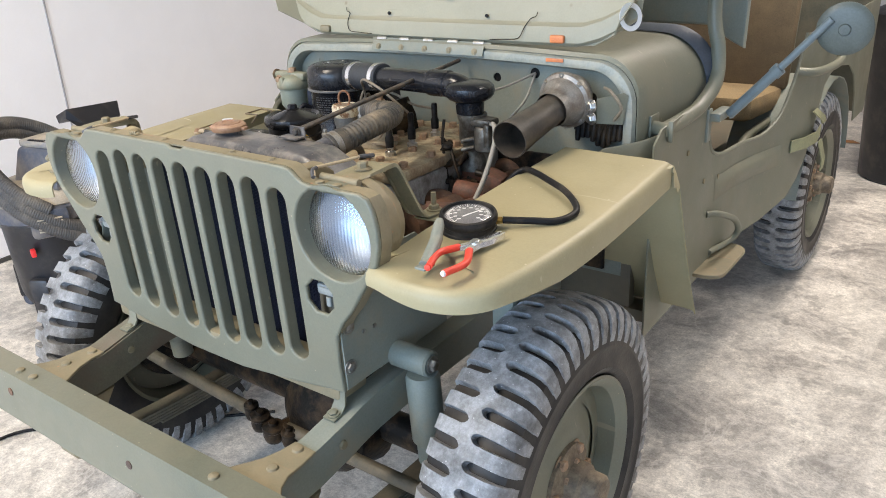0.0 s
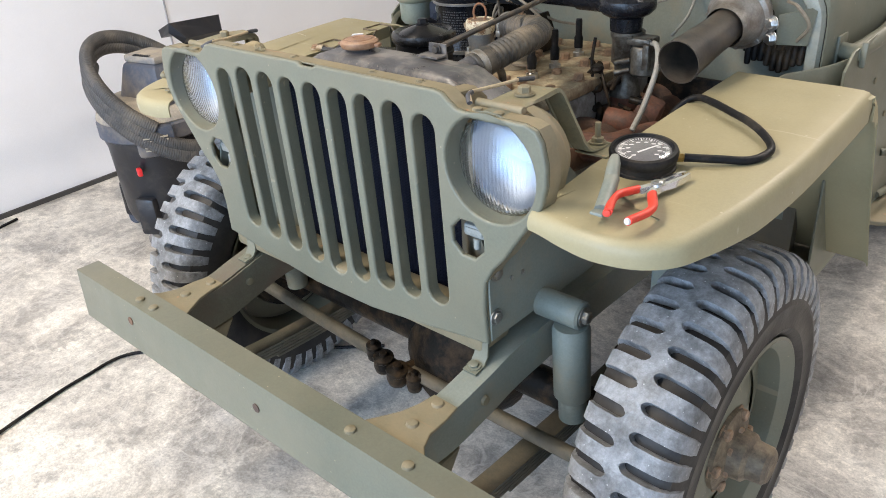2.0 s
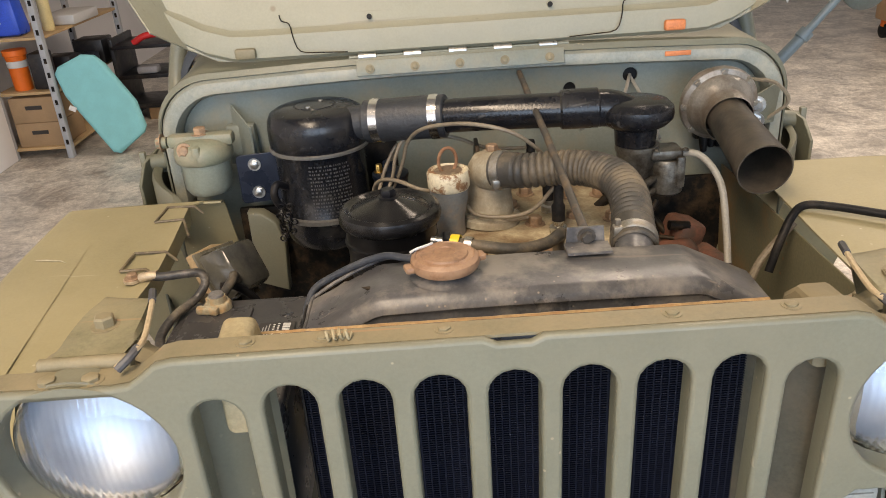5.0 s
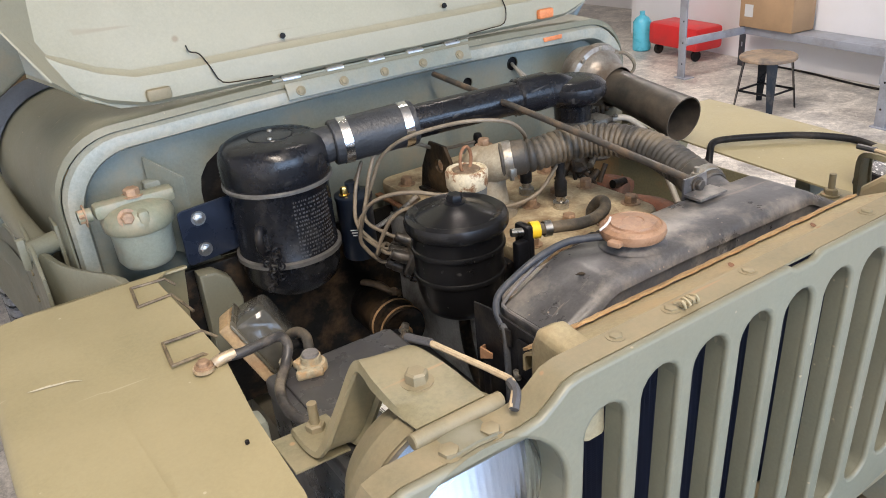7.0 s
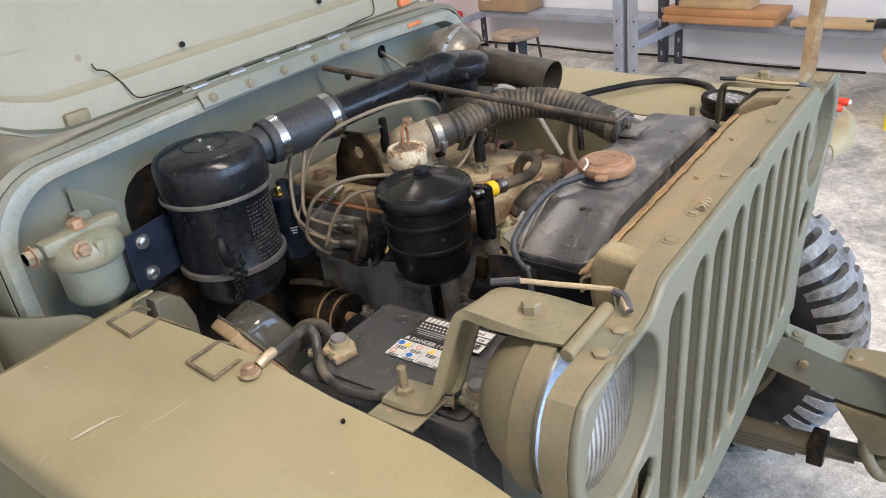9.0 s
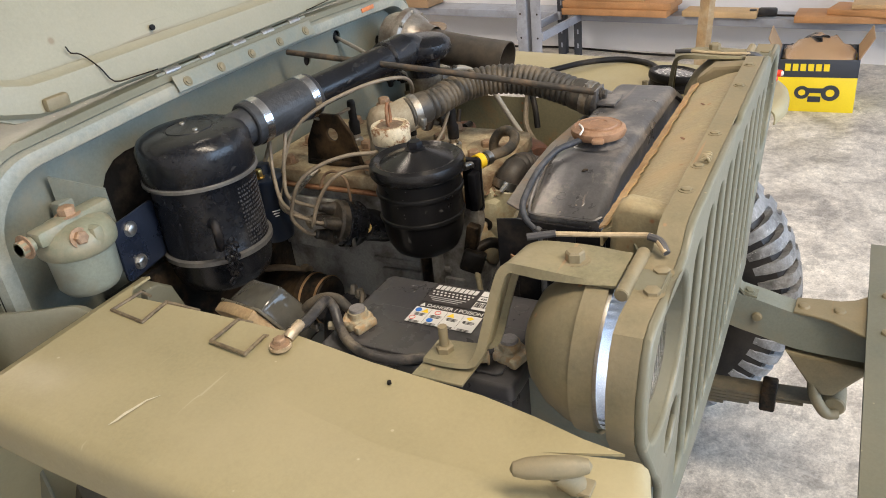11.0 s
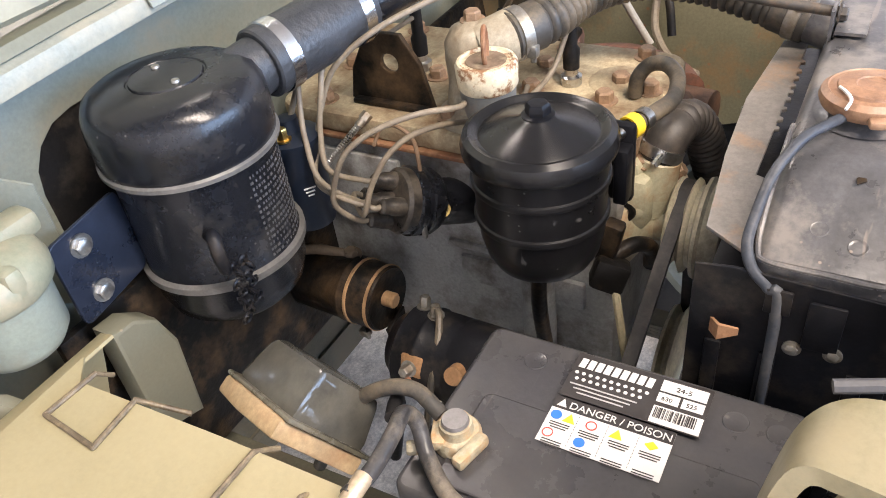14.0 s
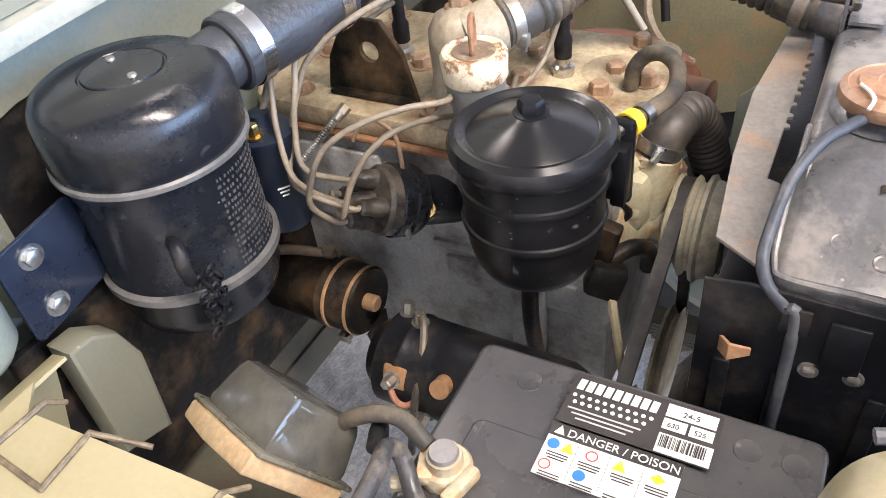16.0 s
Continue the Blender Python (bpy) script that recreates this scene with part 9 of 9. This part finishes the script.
def rack(a0, a1, label):
    """Tall grey front posts, dark slotted legs at the wall and a low shelf on them."""
    L = a1 - a0
    r = thing("storage_rack", label, "shelf rack", east(0.435, (a0 + a1) / 2, 0), group="racks along the wall", turn=EAST_TURN)
    for e in (-1, 1):
        y = e * (L / 2 - 0.045)
        bm = bmesh.new()
        box(bm, (-0.265, y, 1.0), (0.006, 0.066, 2.0), 0.002)
        box(bm, (-0.232, y + e * 0.030, 1.0), (0.060, 0.006, 2.0), 0.002)
        box(bm, (-0.235, y, 0.004), (0.09, 0.10, 0.008), 0.001)
        p = part("post", bm, RACK_GREY, r)
        bm = bmesh.new()
        for k in range(14):
            cyl(bm, (-0.2675, y - e * 0.008, 0.1 + 0.14 * k), (-0.2695, y - e * 0.008, 0.1 + 0.14 * k), 0.006, seg=8)
        pieces("post_hole", bm, BLACK_DIRTY, p)
        bm = bmesh.new()
        box(bm, (0.265, e * (L / 2 - 0.055), 0.62), (0.004, 0.055, 1.24), 0.001)
        box(bm, (0.285, e * (L / 2 - 0.030), 0.62), (0.040, 0.004, 1.24), 0.001)
        p = part("leg", bm, DARK_POST, r, "dark slotted angle leg")
        bm = bmesh.new()
        for k in range(13):
            box(bm, (0.2622, e * (L / 2 - 0.055), 0.06 + 0.09 * k), (0.002, 0.010, 0.030))
        pieces("slot", bm, RACK_GREY, p)
        for z in (0.25, 1.22, 1.95):
            bm = bmesh.new()
            box(bm, (0.0, e * (L / 2 - 0.080), z), (0.53, 0.020, 0.050), 0.004)
            part("side_beam", bm, RACK_GREY, r)
    for z in (0.25, 1.22):
        bm = bmesh.new()
        box(bm, (0.255, 0, z), (0.022, L - 0.10, 0.050), 0.004)
        part("beam", bm, RACK_GREY, r)
        bm = bmesh.new()
        box(bm, (0.345, 0, z + 0.020), (0.165, L - 0.10, 0.012), 0.002)
        part("shelf_deck", bm, RACK_GREY, r)
    return r


rack(-1.05, 1.315, "grey steel rack with timber boards on its lower shelf")
rack(1.320, 2.90, "grey steel rack with cartons on its lower shelf")


def plank(d, a, z, sx, sy, sz, m, label, turn=0):
    bm = bmesh.new()
    box(bm, east(d, a, z + sz / 2), (sx, sy, sz), 0.003, turn=(0, 0, EAST_TURN + turn))
    return solid("plank", bm, m, label, "plank", "boards on the rack")


plank(0.165, 0.985, 0.278, 0.20, 0.68, 0.040, WOOD_ORANGE, "reddish timber board lying on the rack shelf")
plank(0.150, 0.975, 0.319, 0.20, 0.70, 0.040, WOOD_ORANGE, "reddish timber board stacked on another board")
plank(0.150, 1.02, 0.360, 0.14, 0.44, 0.036, WOOD, "short pale board on top of the stack")
plank(0.150, 0.36, 0.278, 0.14, 0.42, 0.032, WOOD, "pale board lying alone on the shelf")
plank(0.160, -0.28, 0.278, 0.20, 0.46, 0.036, WOOD_ORANGE, "reddish board beside small clutter on the shelf", 6)
plank(0.165, -0.42, 0.315, 0.18, 0.40, 0.030, WOOD_ORANGE, "reddish board lying across another", -8)
plank(0.150, -0.50, 0.346, 0.14, 0.36, 0.024, WOOD, "pale board on top of reddish ones", 4)
bm = bmesh.new()
p0, p1 = Vector(east(0.60, 0.33, 0.0)), Vector(east(0.66, 0.24, 1.25))
box(bm, (0, 0, 0), (0.040, 0.075, 1.25), 0.004)
bmesh.ops.transform(bm, matrix=Matrix.Translation((p0 + p1) / 2) @ (p1 - p0).to_track_quat("Z", "Y").to_matrix().to_4x4(), verts=bm.verts)
solid("timber_post", bm, surface("weathered_timber", (0.40, 0.27, 0.14), 0.7, vary=0.35, scale=9, dirt=(0.62, 0.52, 0.36), dirt_amount=0.3, dirt_scale=5, bump=0.2), "weathered timber post leaning against the rack", "timber")
clamp = thing("bar_clamp", "small black clamp lying on the rack shelf", "clamp", east(0.17, 0.05, 0.279))
bm = bmesh.new()
tube(bm, [(0, -0.09, 0.01), (0, 0.02, 0.012), (-0.02, 0.10, 0.014)], 0.006, 8)
part("bar", bm, BLACK_DIRTY, clamp)
bm = bmesh.new()
box(bm, (0, 0.05, 0.03), (0.03, 0.10, 0.05), 0.012)
box(bm, (0.03, 0.13, 0.02), (0.03, 0.04, 0.04), 0.008)
part("jaw", bm, PLASTIC_BLACK, clamp)

carton = thing("tool_carton", "yellow and black tool carton with plastic wrap on the floor", "box", (3.085, -0.185, 0), turn=2)
carton.scale = (1.1, 1.12, 1.06)
bm = bmesh.new()
for c, s_ in (((-0.125, 0, 0.08), (0.006, 0.31, 0.16)), ((0.125, 0, 0.08), (0.006, 0.31, 0.16)), ((0, -0.153, 0.08), (0.25, 0.006, 0.16)), ((0, 0.153, 0.08), (0.25, 0.006, 0.16)), ((0, 0, 0.004), (0.25, 0.31, 0.006))):
    box(bm, c, s_, 0.001)
part("side_wall", bm, BOX_YELLOW, carton, "yellow printed side walls")
bm = bmesh.new()
for c, s_ in (((-0.126, 0, 0.20), (0.006, 0.312, 0.08)), ((0.126, 0, 0.20), (0.006, 0.312, 0.08)), ((0, -0.154, 0.20), (0.25, 0.006, 0.08)), ((0, 0.154, 0.20), (0.25, 0.006, 0.08))):
    box(bm, c, s_, 0.001)
part("top_band", bm, BOX_BLACK, carton, "black printed band")
bm = bmesh.new()
for k in range(6):
    box(bm, (-0.1295, 0.115 - 0.030 * k, 0.205), (0.001, 0.022, 0.032), turn=(0, 0, 0))
part("brand_bars", bm, BOX_YELLOW, carton)
bm = bmesh.new()
for y, z, r in ((0.05, 0.09, 0.030), (-0.06, 0.09, 0.036)):
    cyl(bm, (-0.1285, y, z), (-0.1300, y, z), r, seg=24)
box(bm, (-0.1292, -0.005, 0.10), (0.0012, 0.09, 0.022))
box(bm, (-0.1292, 0.0, 0.06), (0.0012, 0.05, 0.026))
part("tool_picture", bm, BOX_BLACK, carton, "dark tool silhouette")
bm = bmesh.new()
for y, z, r in ((0.05, 0.09, 0.014), (-0.06, 0.09, 0.017)):
    cyl(bm, (-0.1301, y, z), (-0.1306, y, z), r, seg=20)
pieces("tool_detail", bm, BOX_YELLOW, carton)
for e in (-1, 1):
    bm = bmesh.new()
    strip(bm, [[(-0.12, e * 0.155, 0.238), (0.12, e * 0.155, 0.238)], [(-0.115, e * 0.20, 0.33), (0.115, e * 0.20, 0.33)]], 0.004)
    part("flap", bm, CARDBOARD, carton)
bm = bmesh.new()
rnd = random.Random(5)
rows = []
for i in range(9):
    row = []
    for j in range(11):
        u, v = i / 8 - 0.5, j / 10 - 0.5
        h = 0.235 + 0.085 * max(0, 1 - (2.1 * u) ** 2) * max(0, 1 - (2.1 * v) ** 2) + rnd.uniform(-0.012, 0.012)
        row.append((u * 0.235, v * 0.29, h))
    rows.append(row)
strip(bm, rows)
pw = part("plastic_wrap", bm, FILM_GLASS, carton, "crumpled clear plastic wrap", 80)
pw.visible_shadow = False
bm = bmesh.new()
box(bm, (0, 0, 0.20), (0.22, 0.26, 0.06), 0.01)
part("packing", bm, CARDBOARD, carton)

def stool(x, y):
    st = thing("stool", "low dark metal stool with a worn wooden seat", "stool", (x, y, 0))
    bm = bmesh.new()
    lathe(bm, [(0.0, 0.285), (0.148, 0.285), (0.156, 0.291), (0.156, 0.304), (0.150, 0.310), (0.0, 0.310)], (0, 0, 0), (0, 0, 1), 32, close=False)
    part("seat", bm, surface("worn_wooden_seat", (0.33, 0.24, 0.16), 0.6, vary=0.3, scale=12, dirt=(0.10, 0.09, 0.085), dirt_amount=0.4, dirt_scale=9), st, "worn wooden seat")
    for a in (45, 135, 225, 315):
        bm = bmesh.new()
        c, s_ = math.cos(radians(a)), math.sin(radians(a))
        strip(bm, [[(0.13 * c - 0.03 * s_, 0.13 * s_ + 0.03 * c, 0.287), (0.13 * c + 0.03 * s_, 0.13 * s_ - 0.03 * c, 0.287)], [(0.17 * c - 0.016 * s_, 0.17 * s_ + 0.016 * c, 0.0), (0.17 * c + 0.016 * s_, 0.17 * s_ - 0.016 * c, 0.0)]], 0.004)
        part("leg", bm, BLACK_SATIN, st)
    bm = bmesh.new()
    tube(bm, [(0.152 * math.cos(radians(a)), 0.152 * math.sin(radians(a)), 0.11) for a in (45, 135, 225, 315, 405)], 0.007, 8, 1)
    part("foot_rail", bm, BLACK_SATIN, st)


stool(3.28, 2.10)
red = thing("red_bin", "red plastic rolling bin with black casters below the rack", "bin", east(0.22, 3.36, 0), turn=EAST_TURN)
bm = bmesh.new()
box(bm, (0, 0, 0.16), (0.26, 0.52, 0.17), 0.03)
part("tub", bm, RED_PLASTIC, red)
for e in (-1, 1):
    bm = bmesh.new()
    cyl(bm, (-0.07, e * 0.20 - 0.015, 0.04), (-0.07, e * 0.20 + 0.015, 0.04), 0.04, seg=18, bevel=0.006)
    w = part("caster", bm, RUBBER, red)
    bm = bmesh.new()
    box(bm, (-0.07, e * 0.20, 0.085), (0.05, 0.05, 0.02), 0.005)
    part("fork", bm, STEEL, w)
bm = bmesh.new()
box(bm, east(0.12, 2.62, 0.386), (0.20, 0.44, 0.21), 0.004, turn=(0, 0, EAST_TURN))
cb = solid("cardboard_box", bm, CARDBOARD, "closed brown cardboard box on the rack shelf", "box")
bm = bmesh.new()
box(bm, east(0.2215, 2.76, 0.39), (0.003, 0.07, 0.08), turn=(0, 0, EAST_TURN))
part("paper_label", bm, LABEL_WHITE, cb)
bm = bmesh.new()
lathe(bm, [(0.06, 0.0), (0.07, 0.01), (0.07, 0.22), (0.05, 0.25), (0.02, 0.27), (0.02, 0.30), (0.0, 0.30)], east(0.30, 3.75, 0.0), (0, 0, 1), 24, close=False)
solid("plastic_jug", bm, surface("blue_clear_plastic", (0.10, 0.50, 0.65), 0.3), "blue plastic jug on the floor beside the bin", "jug")
floor_cord = thing("floor_cord", "black cord along the foot of the far wall", "cable", east(0.05, 1.4, 0), turn=EAST_TURN)
bm = bmesh.new()
tube(bm, [(0, -1.2, 0.007), (-0.03, -0.6, 0.007), (0.01, 0.0, 0.007), (-0.04, 0.5, 0.007), (0.0, 1.0, 0.007), (-0.02, 1.5, 0.007)], 0.007, 8)
part("cord", bm, RUBBER, floor_cord)

# ---- storage rack behind the pillar ----
nw = thing("storage_rack", "light grey slotted steel rack with wooden shelves, crowded with cartons", "shelf rack", (-2.44, 4.40, 0), group="racks along the wall")
for x in (-0.185, 0.155):
    for y in (-0.60, 0.60):
        bm = bmesh.new()
        box(bm, (x, y, 0.95), (0.035, 0.045, 1.9), 0.003)
        p = part("post", bm, surface("light_grey_post", (0.42, 0.44, 0.47), 0.45, vary=0.1, scale=10), nw)
        bm = bmesh.new()
        for k in range(22):
            box(bm, (x + 0.004, y - 0.0235, 0.10 + 0.08 * k), (0.016, 0.002, 0.03))
        pieces("post_slot", bm, BLACK_DIRTY, p)
for z in (0.06, 0.395, 0.705, 1.10):
    bm = bmesh.new()
    box(bm, (-0.015, 0, z), (0.36, 1.19, 0.016), 0.002)
    part("shelf_board", bm, WOOD, nw)


def carton_box(x, y, z, sx, sy, sz, label):
    bm = bmesh.new()
    box(bm, (x, y, z + sz / 2), (sx, sy, sz), 0.004)
    c = solid("cardboard_box", bm, CARDBOARD, label, "box", "cartons on the rack")
    bm = bmesh.new()
    box(bm, (x, y - sy / 2 - 0.001, z + sz * 0.6), (sx * 0.35, 0.002, sz * 0.16))
    part("dark_slot", bm, LABEL_DARK, c)


carton_box(-2.45, 3.98, 0.069, 0.28, 0.30, 0.145, "brown cardboard drawer box on the lowest shelf")
carton_box(-2.45, 3.98, 0.216, 0.28, 0.30, 0.150, "brown cardboard drawer box stacked on another")
carton_box(-2.42, 4.62, 0.069, 0.26, 0.40, 0.20, "brown cardboard box at the back of the shelf")
can = thing("orange_canister", "orange canister with a white band on the shelf", "canister", (-2.505, 3.90, 0.404))
bm = bmesh.new()
lathe(bm, [(0.050, 0.0), (0.052, 0.01), (0.055, 0.17), (0.060, 0.20), (0.066, 0.205), (0.066, 0.235), (0.0, 0.24)], (0, 0, 0), (0, 0, 1), 28, close=False)
part("body", bm, ORANGE, can)
bm = bmesh.new()
lathe(bm, [(0.0560, 0.135), (0.0585, 0.137), (0.0595, 0.172), (0.057, 0.174)], (0, 0, 0), (0, 0, 1), 28, close=False)
part("white_band", bm, LABEL_WHITE, can)
bm = bmesh.new()
box(bm, (-2.375, 3.92, 0.51), (0.09, 0.14, 0.21), 0.012)
solid("black_case", bm, PLASTIC_BLACK, "upright black plastic case on the shelf", "case")
bm = bmesh.new()
box(bm, (-2.50, 3.92, 0.825), (0.20, 0.16, 0.22), 0.035, taper=0.8)
bag = solid("blue_bag", bm, BLUE_BAG, "bright blue printed plastic bag on the shelf", "bag")
bm = bmesh.new()
box(bm, (-2.54, 3.838, 0.835), (0.07, 0.003, 0.09), turn=(8, 0, 0))
part("white_panel", bm, LABEL_WHITE, bag)
bm = bmesh.new()
lathe(bm, [(0.03, 0.0), (0.034, 0.01), (0.034, 0.24), (0.02, 0.27), (0.0, 0.27)], (-2.33, 4.04, 0.714), (0, 0, 1), 20, close=False)
solid("cream_bottle", bm, surface("yellowish_bottle", (0.66, 0.55, 0.28), 0.4), "yellowish bottle on the upper shelf", "bottle")
bm = bmesh.new()
box(bm, (-2.36, 4.42, 0.744), (0.22, 0.40, 0.06), 0.01)
solid("paper_stack", bm, LABEL_WHITE, "stack of white papers on the upper shelf", "papers")
for x, y, z, s_, m, lab in ((-2.38, 4.20, 0.404, (0.16, 0.14, 0.14), PLASTIC_BLACK, "dark tool case on the shelf"), (-2.36, 4.42, 0.404, (0.20, 0.16, 0.10), NAVY, "dark blue box on the shelf"), (-2.36, 4.67, 0.404, (0.2, 0.2, 0.16), PLASTIC_BLACK, "black box at the back of the shelf")):
    bm = bmesh.new()
    box(bm, (x, y, z + s_[2] / 2), s_, 0.012)
    solid("tool_case", bm, m, lab, "case", "cases on the rack")
# low dark shelf unit with parts trays beyond the foam
un = thing("parts_shelf", "low black shelf unit with trays of small parts", "shelf", (-1.90, 4.75, 0))
bm = bmesh.new()
for z in (0.10, 0.30, 0.50):
    box(bm, (0, 0, z), (0.62, 0.40, 0.025), 0.004)
part("shelf_board", bm, PLASTIC_BLACK, un)
for e in (-1, 1):
    bm = bmesh.new()
    box(bm, (e * 0.30, 0, 0.28), (0.025, 0.40, 0.56), 0.004)
    part("side_panel", bm, PLASTIC_BLACK, un)
bm = bmesh.new()
box(bm, (0.05, -0.05, 0.04), (0.40, 0.25, 0.08), 0.004)
part("base_carton", bm, CARDBOARD, un)
for x, z, m in ((0.12, 0.335, LABEL_YELLOW), (-0.1, 0.34, surface("grey_parts", (0.3, 0.3, 0.32), 0.5)), (0.1, 0.14, STEEL_DULL)):
    bm = bmesh.new()
    box(bm, (x, -0.14, z), (0.14, 0.09, 0.05), 0.015)
    part("parts_tray", bm, m, un)
bm = bmesh.new()
tube(bm, [(-0.16, -0.16, 0.52), (-0.08, -0.15, 0.56), (0.04, -0.12, 0.57)], 0.022, 12)
part("red_handle", bm, RED_PLASTIC, un)

foam = thing("foam_board", "turquoise foam board leaning on the rack", "foam board", (-2.03, 3.70, 0), turn=6)
bm = bmesh.new()
join_mesh(bm, plate([(0.02, 0.01), (0.06, 0.0), (0.215, 0.11), (0.232, 0.15), (0.20, 0.30), (0.06, 0.53), (0.01, 0.58), (-0.06, 0.59), (-0.20, 0.53), (-0.225, 0.49), (-0.19, 0.36)], (), 0.07, 0.022, 3), Matrix.Translation((0, 0.075, 0.01)) @ Euler((radians(-10), 0, 0)).to_matrix().to_4x4() @ UPRIGHT)
part("board", bm, FOAM, foam)
bm = bmesh.new()
box(bm, (-0.155, 0.085, 0.30), (0.04, 0.004, 0.028), turn=(-10, 30, 0))
part("paper_tag", bm, LABEL_WHITE, foam)

bin_ = thing("waste_bin", "tall dark waste bin on the floor behind the jeep", "bin", (0.83, 3.72, 0))
bm = bmesh.new()
lathe(bm, [(0.0, 0.0), (0.24, 0.0), (0.25, 0.01), (0.29, 0.78), (0.305, 0.80), (0.305, 0.85), (0.29, 0.86), (0.27, 0.80)], (0, 0, 0), (0, 0, 1), 40, close=False)
part("body", bm, PLASTIC_BLACK, bin_)
bm = bmesh.new()
lathe(bm, [(0.31, 0.84), (0.315, 0.87), (0.2, 0.92), (0.0, 0.94)], (0, 0, 0), (0, 0, 1), 40, close=False)
part("lid", bm, PLASTIC_BLACK, bin_)
leaf = thing("dry_leaf", "small dry brown leaf on the concrete floor", "leaf", (0.42, 4.3, 0.002))
bm = bmesh.new()
strip(bm, [[(-0.06, 0.0, 0.002), (-0.055, 0.012, 0.004)], [(-0.02, -0.02, 0.006), (-0.02, 0.025, 0.010)], [(0.03, -0.018, 0.004), (0.03, 0.02, 0.012)], [(0.07, -0.002, 0.002), (0.07, 0.004, 0.004)]], 0.001)
part("blade", bm, surface("dry_leaf_brown", (0.30, 0.15, 0.06), 0.8), leaf)
cart = thing("tool_cart", "distant cart with orange casters by the rear", "cart", (3.9, 5.4, 0))
bm = bmesh.new()
box(bm, (0, 0, 0.35), (0.7, 0.5, 0.4), 0.02)
part("body", bm, CARDBOARD, cart)
for x in (-0.28, 0.28):
    for y in (-0.2, 0.2):
        bm = bmesh.new()
        cyl(bm, (x - 0.02, y, 0.06), (x + 0.02, y, 0.06), 0.06, seg=18, bevel=0.006)
        w = part("caster", bm, RUBBER, cart)
        bm = bmesh.new()
        box(bm, (x, y, 0.12), (0.05, 0.05, 0.06), 0.006)
        part("fork", bm, ORANGE, w)
